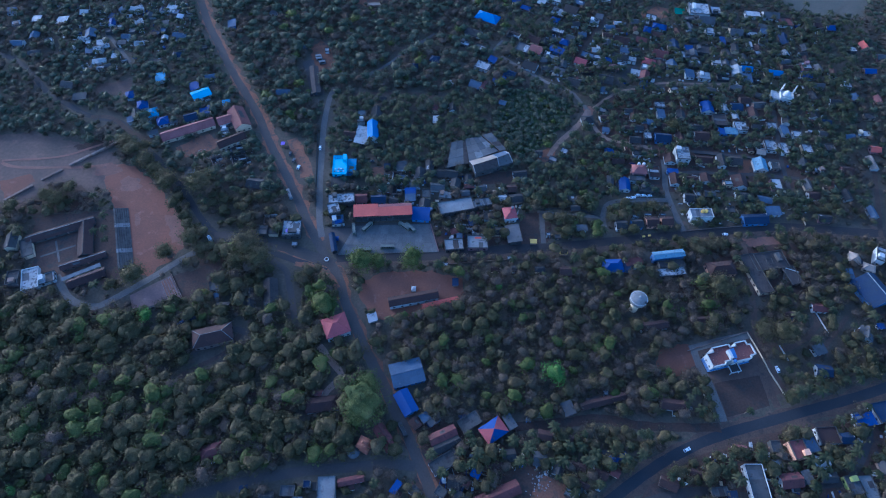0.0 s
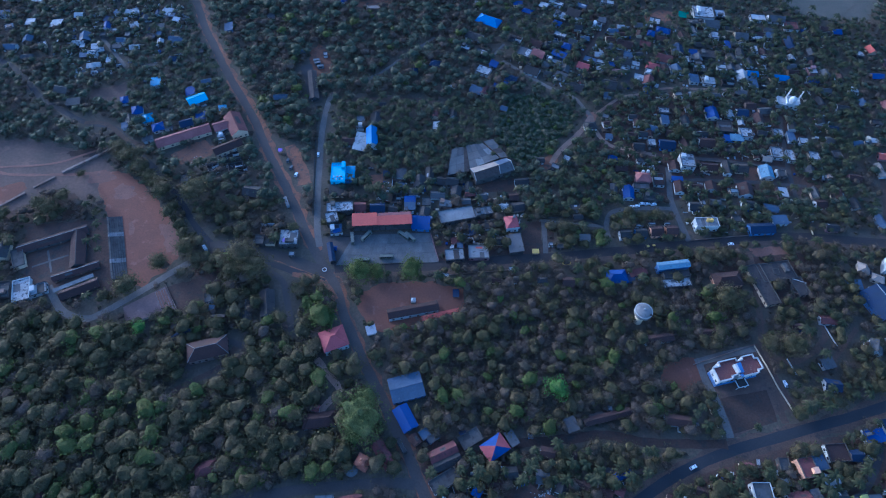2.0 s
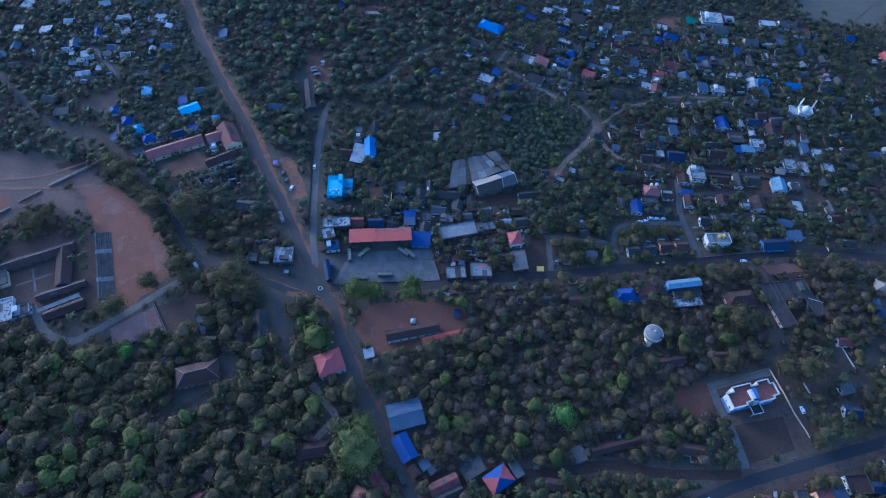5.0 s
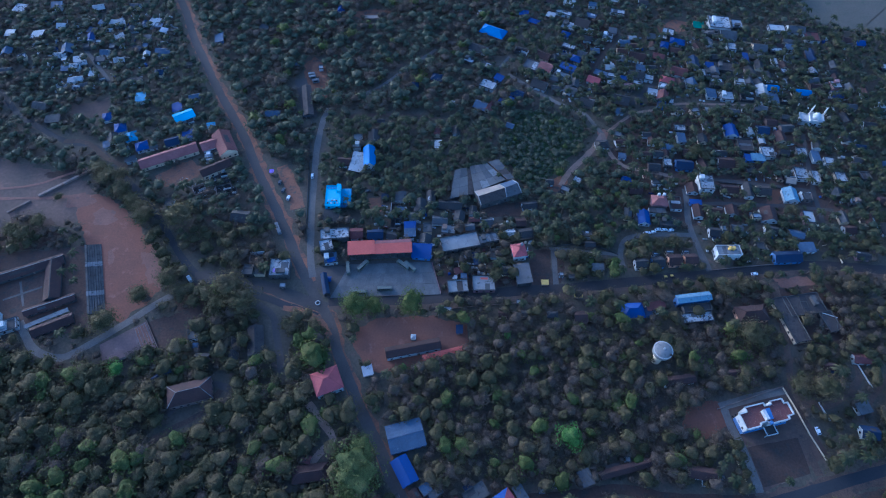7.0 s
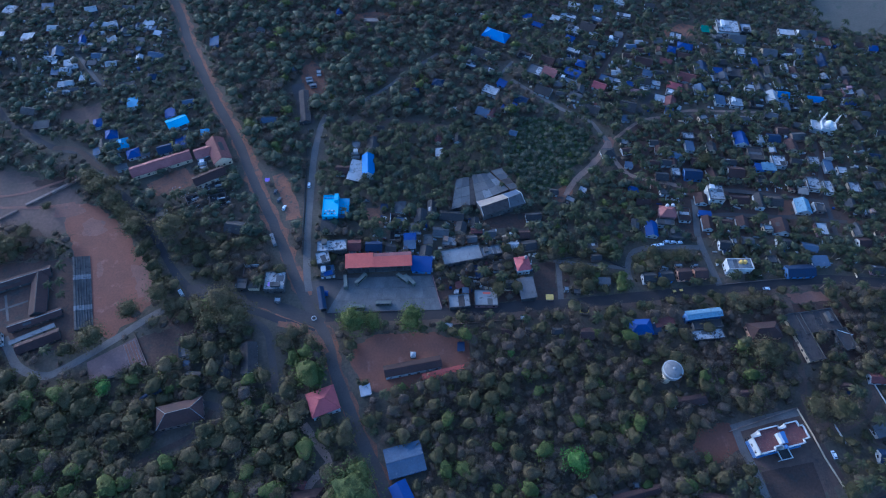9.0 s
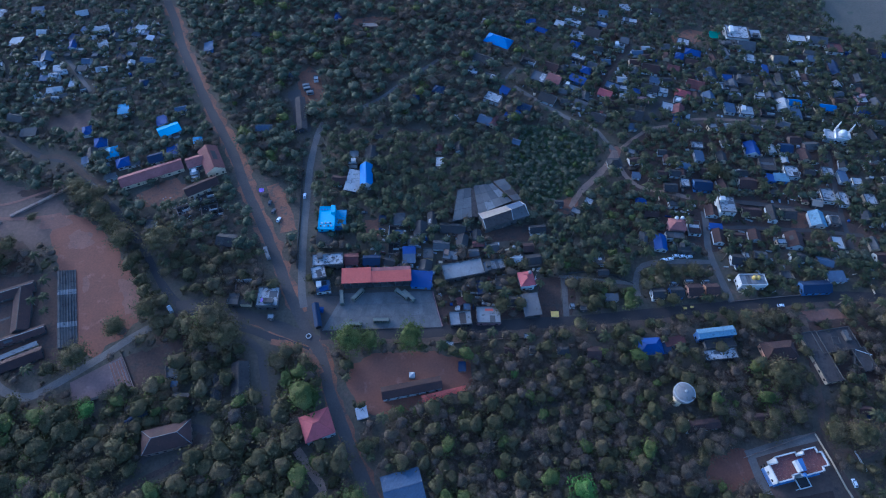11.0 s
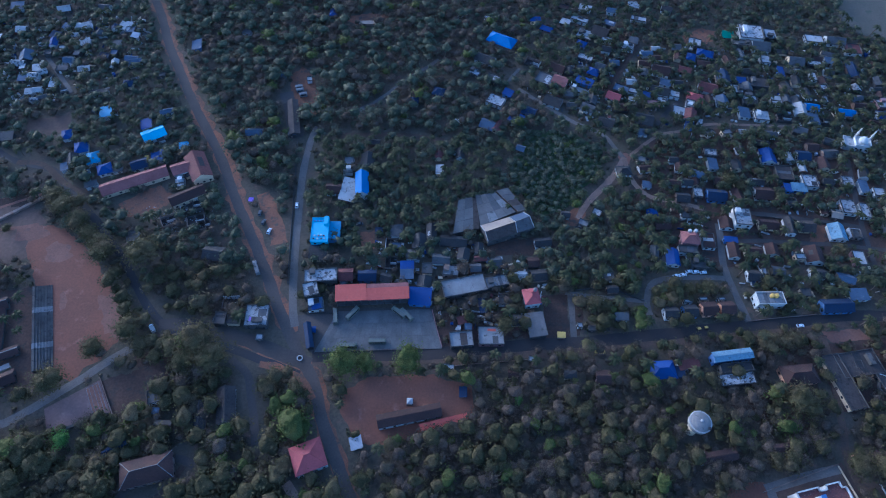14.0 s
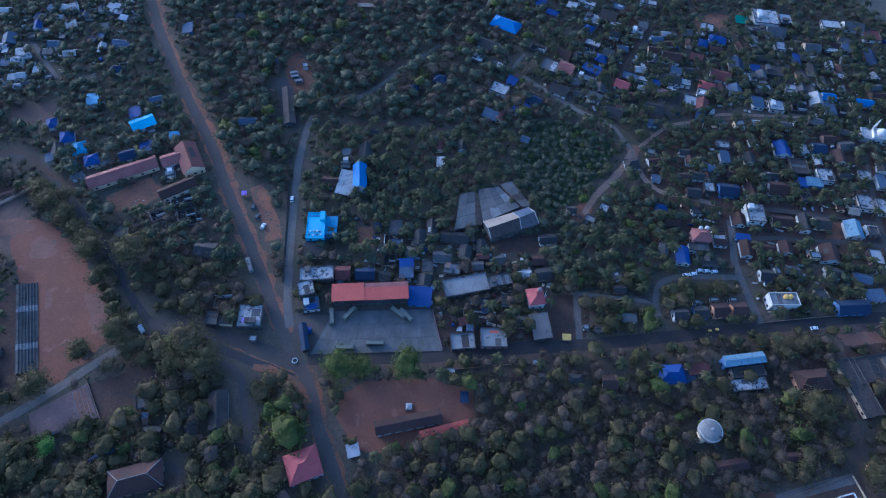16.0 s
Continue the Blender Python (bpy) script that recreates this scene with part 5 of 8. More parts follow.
field('field', [(-164.9, 191.6), (-133.8, 204.2), (-129.5, 192.3), (-140.9, 179.8), (-149.9, 173.6), (-157.6, 179.4)], 'yard', 'reddish bare ground beside the games court', rag=2)
field('field', [(-43.8, 188.6), (-31.1, 198.2), (-0.8, 199.1), (20.8, 194.6), (22.5, 180.3), (7.9, 172.6), (-17.9, 164.3), (-30.8, 164.0), (-38.7, 170.2), (-44.2, 180.5)], 'soil', 'red earth temple ground', rag=1.5)
field('pavement', [(-71.3, 219.7), (-73.8, 230.6), (-48.9, 236.3), (-0.4, 237.9), (7.3, 216.1), (6.0, 211.5), (-61.3, 208.9)], 'oldroad', 'grey concrete bus yard under the slabs', rag=0.3)
field('field', [(154.6, 146.0), (198.4, 160.6), (208.8, 122.8), (165.4, 101.8)], 'dust', 'brown earth yard round the villa', rag=0.3)
field('field', [(167.1, 126.0), (195.2, 131.4), (196.2, 113.0), (169.5, 106.0)], 'yard', 'red-brown earth lawn before the villa', rag=0.4)
field('field', [(-103.9, 420.2), (-96.8, 429.7), (-88.7, 421.1), (-81.2, 398.7), (-81.8, 380.6), (-92.3, 385.1), (-102.3, 402.8)], 'orange', 'orange soil of a cleared lot', rag=2)
field('field', [(-82.1, 487.4), (-55.5, 494.6), (-38.5, 493.7), (-41.8, 480.3), (-62.5, 479.6)], 'orange', 'orange cleared earth among the houses', rag=2)
field('field', [(40.7, 75.2), (58.9, 76.3), (74.7, 69.0), (76.4, 57.4), (51.5, 57.2), (41.7, 65.9)], 'orange', 'red building-site soil with rubble', rag=2)
field('field', [(119.2, 353.6), (124.7, 356.6), (128.5, 353.1), (126.1, 347.4), (119.7, 347.1)], 'worn', 'pale trodden soil where the lanes meet', rag=1)
field('field', [(77.4, 302.6), (86.4, 309.1), (92.7, 306.1), (84.8, 295.0), (78.4, 295.9)], 'orange', 'orange soil beside the track', rag=2)
field('field', [(212.0, 229.6), (234.0, 232.0), (238.0, 226.0), (216.0, 223.2)], 'worn', 'pale pinkish forecourt beside the road', rag=1.5)
field('field', [(136.4, 145.7), (155.6, 151.9), (162.3, 139.6), (146.5, 129.5), (135.7, 133.8)], 'soil', 'red soil of a bare plot', rag=2)
field('field', [(-188.3, 302.0), (-179.3, 309.7), (-168.2, 316.5), (-157.8, 310.7), (-162.1, 297.6), (-174.5, 293.1), (-183.8, 292.7)], 'orange', 'orange sandy school yard', rag=2)
field('field', [(28.8, 281.1), (43.5, 286.7), (69.2, 285.4), (73.3, 277.3), (50.7, 272.0), (31.8, 272.7)], 'yard', 'brown yard behind the warehouse', rag=2)
field('field', [(-43.1, 285.8), (-35.3, 288.8), (-33.8, 276.8), (-37.6, 270.0), (-42.2, 272.8)], 'orange', 'orange soil between houses', rag=2)
field('field', [(60.8, 246.7), (74.4, 248.8), (73.2, 219.1), (60.7, 218.7)], 'yard', 'brown earth plot by the road', rag=1)
field('field', [(75.5, 248.2), (84.0, 248.3), (82.4, 235.9), (79.1, 223.9), (73.5, 222.2)], 'yard', 'dark earth forecourt among the houses', rag=1, take=False)
ribbon('road', [(75.6, 221.0), (76.2, 233.0), (76.6, 248.5)], 3.4, 'lane', 'narrow concrete lane beside a bare plot', rag=0.1)
field('field', [(-268.2, 368.0), (-242.4, 374.3), (-237.1, 359.1), (-248.9, 353.8), (-264.4, 353.9)], 'dust', 'brown open plot among the houses', rag=2)
field('field', [(338.3, 560.5), (324.7, 515.4), (328.2, 500.5), (336.0, 491.7), (350.3, 483.4), (393.7, 483.0), (456.9, 569.3)], 'paddy', 'grey-green fallow field at the edge of the town', rag=4)
field('field', [(187.4, 479.3), (205.3, 492.3), (217.2, 487.8), (210.0, 475.7), (191.1, 466.9)], 'orange', 'orange cleared plot in the town', rag=2)
field('field', [(62.0, 373.2), (84.2, 374.4), (108.3, 361.0), (110.0, 347.1), (91.2, 321.9), (75.8, 303.8), (60.7, 301.9), (52.0, 324.4), (45.7, 337.2)], 'lowscrub', 'dark green low scrub in a hollow', rag=3, take=False)
field('field', [(113.4, 446.7), (135.7, 489.0), (149.3, 493.2), (154.1, 470.8), (137.1, 442.2), (117.8, 404.5)], 'yard', 'brown earth among the houses', rag=2, take=False)
field('field', [(144.5, 370.1), (207.2, 383.3), (292.0, 367.8), (281.2, 277.8), (168.1, 269.8), (130.1, 272.1), (107.8, 293.9)], 'yard', 'dark trodden earth among the houses', rag=2, take=False)
field('field', [(205.1, 221.6), (253.4, 227.4), (247.4, 187.6), (206.0, 184.7)], 'yard', 'earth court of a compound', rag=2, take=False)
field('field', [(169.2, 225.8), (189.5, 214.1), (179.2, 199.0), (150.5, 187.0), (167.0, 176.6), (188.3, 174.5), (207.3, 214.6), (214.6, 227.2)], 'yard', 'dry brown ground under thin trees', rag=3, take=False)
field('field', [(-144.5, 218.9), (-131.2, 216.3), (-129.4, 198.7), (-141.2, 192.8), (-151.2, 203.8)], 'yard', 'earth beside the lane', rag=2, take=False)
field('field', [(156.6, 96.0), (204.4, 101.4), (263.0, 111.8), (291.0, 113.9), (260.6, 48.3), (88.0, 46.9), (118.2, 68.9)], 'yard', 'dark earth of the roadside quarter', rag=2, take=False)
field('field', [(-20.6, 100.0), (1.2, 105.1), (44.5, 88.5), (62.0, 76.9), (51.5, 57.2), (-14.9, 48.6), (-4.3, 76.2)], 'yard', 'trodden earth among roadside houses', rag=2, take=False)
field('field', [(1.2, 233.1), (39.8, 239.3), (56.6, 222.2), (4.5, 214.5)], 'yard', 'earth among the shops', rag=2, take=False)
field('field', [(-219.7, 268.7), (-214.7, 274.0), (-206.6, 270.7), (-202.9, 263.6), (-207.9, 259.2), (-215.0, 260.7)], 'worn', 'pale worn patch of the playground', rag=2)
field('field', [(-180.7, 239.9), (-171.2, 241.9), (-162.5, 227.6), (-161.5, 215.3), (-170.8, 218.1)], 'worn', 'dry grassy edge of the playground', rag=3)
field('field', [(-202.0, 239.1), (-198.7, 241.9), (-194.1, 232.9), (-196.3, 230.3)], 'worn', 'pale worn patch of the playground', rag=2)
field('field', [(-240.5, 281.5), (-229.9, 285.8), (-221.0, 278.6), (-227.9, 272.8), (-237.2, 273.1)], 'worn', 'pale worn patch of bare ground', rag=2)

field('field', [(-292.0, 242.0), (-272.0, 252.0), (-262.0, 265.5), (-246.0, 264.5), (-232.5, 254.5), (-238.0, 243.0), (-262.0, 237.0)], 'yard', 'dark trodden ground behind the school', rag=3, take=False)
field('field', [(-302.5, 266.0), (-284.2, 274.0), (-277.7, 267.7), (-290.1, 248.8)], 'soil', 'red scraped soil on the open ground', rag=2)
field('field', [(-262.0, 300.0), (-248.0, 312.0), (-236.0, 306.0), (-244.0, 296.0)], 'yard', 'dark earth beside the bank', rag=3, take=False)
field('field', [(-252.0, 208.6), (-235.2, 221.8), (-228.3, 206.8), (-246.5, 198.0)], 'yard', 'dark planted beds of the school court', rag=0.6)

field('field', [(229.8, 301.1), (241.6, 301.6), (238.2, 290.0), (226.1, 288.1)], 'orange', 'red soil yard among the houses', rag=1.5)
field('field', [(160.7, 296.8), (171.8, 297.3), (166.2, 269.4), (154.5, 269.0)], 'yard', 'dark earth yard beside the lane', rag=1)

# road shoulders
ribbon('ground', [(-221.6, 497.7), (-211.3, 482.7), (-197.1, 449.8), (-180.7, 419.2), (-165.3, 390.5), (-149.3, 363.6), (-134.2, 338.3), (-120.8, 310.5), (-106.8, 284.5), (-93.8, 260.1), (-82.8, 237.2), (-73.5, 220.5)], 9.5, 'orange', 'orange soil shoulder of the main road', rag=0.38, z=0.03)
ribbon('ground', [(-105.0, 313.1), (-92.2, 285.7), (-89.1, 276.5)], 9, 'orange', 'orange soil of a roadside parking strip', rag=0.2, z=0.03)
ribbon('ground', [(-64.8, 205.0), (-58.3, 194.5), (-51.6, 175.3), (-43.0, 157.1), (-34.8, 139.9), (-26.0, 124.7), (-17.5, 108.1), (-10.6, 95.4), (-5.0, 83.2), (0.4, 71.5), (5.0, 59.4)], 7.8, 'orange', 'orange dusty shoulder of the road', rag=0.3, z=0.03)
ribbon('ground', [(-61.0, 206.5), (-34.6, 207.3), (4.6, 209.4), (27.3, 211.6), (53.1, 214.5), (82.3, 217.5), (112.0, 221.5), (142.2, 225.0), (166.8, 228.3), (195.1, 232.4), (242.2, 237.8), (314.8, 235.4), (369.4, 239.6)], 8.4, 'track', 'dusty shoulder of the cross road', rag=0.25, z=0.03, take=0)
ribbon('ground', [(-103.4, 217.2), (-91.0, 211.5), (-79.0, 206.0), (-66.7, 197.7), (-61.8, 192.2)], 5, 'orange', 'orange bank beside the junction', rag=0.25, z=0.03)
ribbon('ground', [(319.8, 138.5), (268.3, 124.4), (242.4, 116.5), (216.9, 109.6), (188.6, 102.1), (164.4, 95.5), (143.7, 88.2), (126.5, 79.9), (109.3, 69.6), (94.3, 59.7)], 11, 'track', 'reddish shoulder of the road', rag=0.2, z=0.03)

# roads and lanes
ribbon('road', [(-227.4, 511.2), (-212.5, 482.7), (-198.3, 449.8), (-181.9, 419.2), (-166.5, 390.5), (-150.5, 363.6), (-135.4, 338.3), (-122.0, 310.5), (-108.0, 284.5), (-95.0, 260.1), (-84.0, 237.2), (-75.0, 220.5), (-66.8, 206.4), (-58.9, 194.5), (-52.2, 175.3), (-43.6, 157.1), (-35.4, 139.9), (-26.6, 124.7), (-18.1, 108.1), (-11.2, 95.4), (-5.6, 83.2), (-0.2, 71.5), (4.6, 59.4), (11.4, 43.6)], 6.0, 'oldroad', 'grey asphalt main road with dusty edges', rag=0.08, take=0.5)
ribbon('road', [(-79.1, 370.8), (-81.7, 360.9), (-83.0, 344.6), (-83.2, 326.8), (-81.6, 301.8), (-80.1, 278.7), (-78.1, 257.1), (-75.6, 237.0), (-72.6, 224.3)], 4.4, 'lane', 'pale concrete service road', rag=0.06)
ribbon('road', [(-61.2, 207.7), (-46.0, 209.4), (-18.0, 209.6), (4.6, 211.5), (27.3, 214.6), (53.3, 217.5), (82.6, 220.0), (112.4, 224.0), (142.9, 228.1), (167.7, 231.5), (195.9, 235.0), (243.2, 240.5), (315.2, 236.4), (369.9, 240.6)], 6.6, 'asphalt', 'dark asphalt cross road through the town', rag=0.06, take=1.0)
ribbon('road', [(-66.5, 197.9), (-84.7, 204.4), (-104.0, 211.0), (-123.3, 215.9), (-137.2, 220.5), (-151.1, 232.6), (-161.7, 245.7), (-176.1, 265.3), (-195.7, 287.0), (-220.6, 310.3), (-235.6, 325.7), (-261.0, 332.1), (-282.3, 344.3), (-301.9, 356.3), (-331.2, 386.7), (-357.8, 401.9), (-392.8, 418.7)], 4.2, 'newroad', 'dark asphalt road to the school', rag=0.1, take=0.8)
ribbon('road', [(-61.9, 203.0), (-76.6, 208.4), (-91.6, 214.5), (-105.0, 218.3), (-119.8, 221.6), (-133.1, 223.9), (-143.5, 222.6)], 7.5, 'oldroad', 'grey asphalt road that meets the junction', rag=0.08, take=3.5)
ribbon('road', [(-143.9, 217.2), (-161.0, 204.4), (-172.5, 193.5), (-183.9, 183.8), (-195.1, 174.7), (-203.7, 169.4), (-212.5, 170.4), (-222.0, 175.0), (-228.9, 182.8), (-235.3, 190.9)], 4.5, 'lane', 'pale concrete school lane', rag=0.06)
ribbon('ground', [(-87.5, 202.8), (-76.8, 201.1), (-67.9, 197.1), (-61.7, 191.7), (-57.9, 185.5)], 3.6, 'orange', 'orange soil bank at the junction', rag=0.3, take=0.3)
ribbon('road', [(322.5, 144.0), (268.6, 125.1), (242.7, 117.2), (217.2, 110.6), (188.9, 103.1), (164.6, 96.4), (143.9, 88.8), (126.6, 80.5), (109.4, 70.2), (94.4, 60.3), (79.7, 49.4)], 5.6, 'newroad', 'dark asphalt road through the quarter', rag=0.05, take=1.5)
ribbon('road', [(-147.2, 47.5), (-122.4, 60.4), (-103.4, 66.1), (-83.9, 71.0), (-63.8, 74.4), (-40.2, 76.6), (-19.4, 78.3), (-5.8, 77.3)], 5.2, 'oldroad', 'asphalt side road between houses and trees', rag=0.08)
ribbon('road', [(173.5, 234.3), (170.6, 252.2), (168.7, 269.9), (171.4, 288.7), (172.9, 300.6)], 4.2, 'lane', 'narrow lane between the houses', rag=0.1)
ribbon('road', [(167.1, 261.9), (147.2, 261.9), (131.1, 260.2), (123.1, 255.7), (119.1, 245.3), (119.2, 237.0)], 3.5, 'lane', 'narrow loop lane between houses and trees', rag=0.1)
ribbon('road', [(73.8, 249.5), (88.9, 247.7), (104.0, 246.5), (119.1, 245.3)], 2.5, 'lane', 'narrow footpath between houses and trees', rag=0.1)
ribbon('road', [(57.0, 414.7), (76.8, 397.0), (94.3, 382.4), (111.6, 372.4), (118.9, 359.2), (123.1, 351.0)], 3.2, 'lane', 'pale village lane between houses and trees', rag=0.1)
ribbon('road', [(123.3, 352.4), (113.8, 336.0), (103.5, 324.6), (93.5, 312.7), (87.2, 301.0)], 4.0, 'sand', 'sandy track between houses and trees', rag=0.2)
ribbon('road', [(123.1, 351.0), (124.4, 336.5), (128.1, 327.0), (135.5, 319.6), (147.0, 317.2), (166.4, 311.7)], 3.2, 'sand', 'sandy footpath between houses and trees', rag=0.15)
ribbon('road', [(127.2, 353.9), (142.2, 367.6), (152.7, 374.5), (168.5, 378.8), (185.0, 385.2), (211.8, 386.1), (242.3, 386.2)], 2.4, 'sand', 'pale footpath between houses', rag=0.1)
ribbon('road', [(150.5, 382.9), (160.7, 396.3), (171.4, 407.5)], 3.5, 'oldroad', 'grey lane among the houses', rag=0.1)
ribbon('road', [(115.2, 399.1), (126.0, 421.4), (137.1, 442.2), (152.7, 467.5)], 2.8, 'track', 'earth lane between houses and trees', rag=0.15)
ribbon('road', [(47.4, 416.9), (52.5, 425.6), (59.4, 436.3)], 2.2, 'lane', 'short concrete path between houses and trees', rag=0.1)
ribbon('road', [(-1.6, 448.5), (8.5, 444.4), (20.4, 441.0), (30.4, 437.5)], 2.2, 'track', 'footpath between houses and trees', rag=0.15)
ribbon('road', [(274.0, 357.3), (269.1, 334.3), (265.5, 316.9), (261.9, 296.3), (259.7, 273.3)], 3.2, 'oldroad', 'lane between the houses', rag=0.1)
ribbon('road', [(170.9, 286.8), (192.5, 288.8), (212.3, 288.4), (238.6, 287.6), (270.9, 285.0)], 2.8, 'oldroad', 'lane between the houses', rag=0.1)
ribbon('road', [(191.6, 310.3), (211.6, 308.3), (234.5, 305.2), (263.7, 301.2)], 2.8, 'oldroad', 'lane between the houses', rag=0.1)
ribbon('road', [(308.8, 228.7), (316.9, 253.1), (325.5, 279.2), (332.5, 301.4), (336.9, 317.8)], 3.5, 'track', 'lane at the edge of the town', rag=0.1)
ribbon('road', [(212.1, 227.2), (210.7, 211.7), (208.5, 196.9), (206.3, 184.3), (203.9, 172.2), (201.1, 160.7), (203.5, 152.6), (203.8, 150.5), (214.6, 148.5), (228.9, 154.7), (241.4, 165.3), (242.4, 173.2)], 3.8, 'track', 'earth track beside the compound', rag=0.15)
ribbon('road', [(159.5, 146.0), (161.0, 136.0), (163.6, 127.5), (165.4, 116.0), (166.8, 103.5)], 4.4, 'lane', 'pale drive beside the villa lawn', rag=0.08)
ribbon('road', [(157.5, 147.3), (176.0, 152.6), (196.5, 157.6)], 4.6, 'lane', 'pale paved strip behind the villa', rag=0.06)
ribbon('road', [(198.2, 139.0), (198.6, 127.0), (200.0, 112.0)], 4.2, 'track', 'worn strip inside the villa wall', rag=0.15)
ribbon('road', [(285.3, 172.0), (280.5, 196.7), (276.3, 205.3)], 5, 'track', 'earth lane between houses and trees', rag=0.15)
ribbon('road', [(-102.3, 205.3), (-92.5, 197.6), (-88.4, 186.0), (-84.4, 172.9), (-82.0, 162.8)], 4.0, 'oldroad', 'grey drive under the trees', rag=0.1, take=3.2)
ribbon('road', [(-112.9, 152.5), (-119.5, 140.4), (-133.2, 131.4), (-142.9, 125.0)], 3.0, 'track', 'garden path under the trees', rag=0.2, take=3.2)
ribbon('road', [(-138.0, 138.3), (-128.1, 153.0), (-115.2, 155.8), (-107.9, 152.6)], 3.5, 'oldroad', 'grey drive round a house', rag=0.15, take=3.0)
ribbon('road', [(-65.0, 146.0), (-57.2, 136.1), (-49.7, 127.5), (-56.9, 118.9), (-59.5, 113.9)], 4.0, 'sand', 'earth driveway between houses and trees', rag=0.15)
ribbon('road', [(46.7, 99.0), (76.9, 101.9), (96.3, 104.7), (114.9, 101.2), (140.1, 99.9), (164.0, 100.2)], 5, 'yard', 'reddish earth lane between houses and trees', rag=0.2)
ribbon('road', [(-59.1, 382.8), (-43.6, 395.5), (-33.1, 406.8), (-16.7, 425.4), (0.5, 442.7)], 3.0, 'lane', 'pale path on the wooded slope', rag=0.2)
ribbon('road', [(-62.5, 363.4), (-34.1, 365.8), (-12.5, 364.5), (5.5, 362.1)], 4.0, 'track', 'earth track between houses and trees', rag=0.15)
ribbon('road', [(-104.9, 402.6), (-99.9, 387.2), (-94.8, 369.9), (-90.5, 360.5)], 9.0, 'oldroad', 'grey yard of the upper lot', rag=0.1)
ribbon('road', [(-279.5, 431.1), (-266.0, 414.9), (-253.1, 399.4), (-249.5, 394.4)], 3.0, 'lane', 'pale lane in the hamlet', rag=0.1)
ribbon('road', [(-260.5, 331.4), (-243.4, 330.0), (-225.1, 315.9), (-209.6, 308.4)], 3.5, 'track', 'worn path between houses and trees', rag=0.2)
ribbon('road', [(-308.1, 285.3), (-268.6, 290.5), (-250.6, 299.3), (-236.0, 307.0)], 1.8, 'worn', 'worn pale footpath between houses and trees', rag=0.25)
ribbon('road', [(-307.3, 283.3), (-297.0, 279.7), (-272.0, 279.9), (-247.5, 281.2), (-232.0, 284.0)], 2.2, 'worn', 'worn pale footpath between houses and trees', rag=0.25)
ribbon('road', [(231.0, 140.7), (246.8, 155.8), (263.5, 171.6)], 3.0, 'track', 'earth path between houses and trees', rag=0.2)
ribbon('road', [(206.3, 69.8), (225.8, 72.8), (243.8, 90.9), (251.8, 106.8)], 3.5, 'oldroad', 'lane between houses and trees', rag=0.15)
ribbon('road', [(99.6, 56.3), (126.1, 63.3), (144.7, 66.3), (170.9, 63.2)], 5, 'oldroad', 'grey side road between houses and trees', rag=0.12)

ribbon('road', [(-245.2, 217.2), (-237.1, 200.9)], 1.3, 'lane', 'pale cross path of the school court', rag=0.06)
ribbon('road', [(-250.4, 204.6), (-231.0, 214.0)], 1.3, 'lane', 'pale cross path of the school court', rag=0.06)

# landmarks
bus_station(-32.7, 242.7, 38.6, 8.9, 4.9)
yard_slabs([(-60.6, 210.1), (5.4, 213.9), (-0.9, 236.9), (-51.0, 233.9)])
warehouse(36.0, 298.0)
blue_terrace(-65.8, 282.8, 9.7, 16.4, 2.3)
overhead_tank(127.6, 174.3)
villa(177.4, 141.5, 28.6, 10.9, 13.7)
mosque(284.1, 368.7)
grandstand(-201.8, 220.1, 8.7, 50.7, 20.5)
games_court([(-179.8, 165.2), (-153.9, 176.5), (-164.2, 192.4), (-185.6, 177.4)])
traffic_circle(-67.4, 206.6)
temple_red(-33.6, 87.6)
round_canopy(-39.1, 83.8)
rubble(59.9, 69.7, 4.0, 46, 3)
rubble(-153.4, 285.1, 2.6, 26, 4)
rubble(-168.7, 294.9, 2.2, 24, 5)
rubble(160.2, 202.8, 3.0, 30, 6)
rubble(-146.0, 296.5, 5.5, 60, 7)
rubble(-137.5, 291.0, 4.5, 50, 9)
rubble(-157.0, 292.0, 4.0, 40, 11)
roof_tarp(-92.6, 225.7, 4.5, 7.0, 2.6, -6, 'purple', 'purple and white sheet spread on a flat roof')
roof_tarp(-62.1, 234.5, 4.0, 5.0, 3.0, 20, 'blue', 'blue sheet spread on a stained flat roof')
roof_tarp(-65.6, 243.5, 6.0, 3.0, 5.0, 25, 'black', 'dark sheet spread on a white flat roof')
shrine(-10.1, 184.9)

# boundary walls
low_wall([(-90.5, 355.8), (-87.6, 326.6), (-84.6, 293.8), (-82.7, 271.2), (-80.3, 250.1)], 1.0, 'cement', 'low cement wall along the service road')
low_wall([(195.7, 158.7), (199.6, 144.6), (201.9, 133.1), (206.3, 119.4)], 1.0, 'cream', 'white boundary wall of the villa')
low_wall([(161.8, 104.0), (158.7, 120.4)], 1.0, 'cream', 'white boundary wall of the villa')
low_wall([(155.6, 146.0), (195.9, 159.5)], 1.1, 'mud', 'red laterite boundary wall of the villa')
low_wall([(-46.2, 211.1), (-4.0, 213.6)], 0.6, 'mud', 'low laterite wall along the bus yard')
low_wall([(5.4, 214.5), (2.9, 223.6), (-0.3, 236.3)], 1.2, 'pinkw', 'painted wall at the end of the bus yard')
low_wall([(-67.3, 232.1), (-52.9, 232.9)], 0.8, 'cement', 'low cement wall of weathered masonry')
low_wall([(-164.2, 193.4), (-152.6, 175.7)], 0.8, 'mud', 'laterite wall beside the games court')
low_wall([(-180.2, 164.0), (-154.2, 175.2)], 2.2, 'cement', 'dark stained wall along the games court', 1.2)
low_wall([(10.3, 204.3), (30.0, 206.9), (55.6, 209.5)], 0.6, 'mud', 'low roadside wall of weathered masonry')
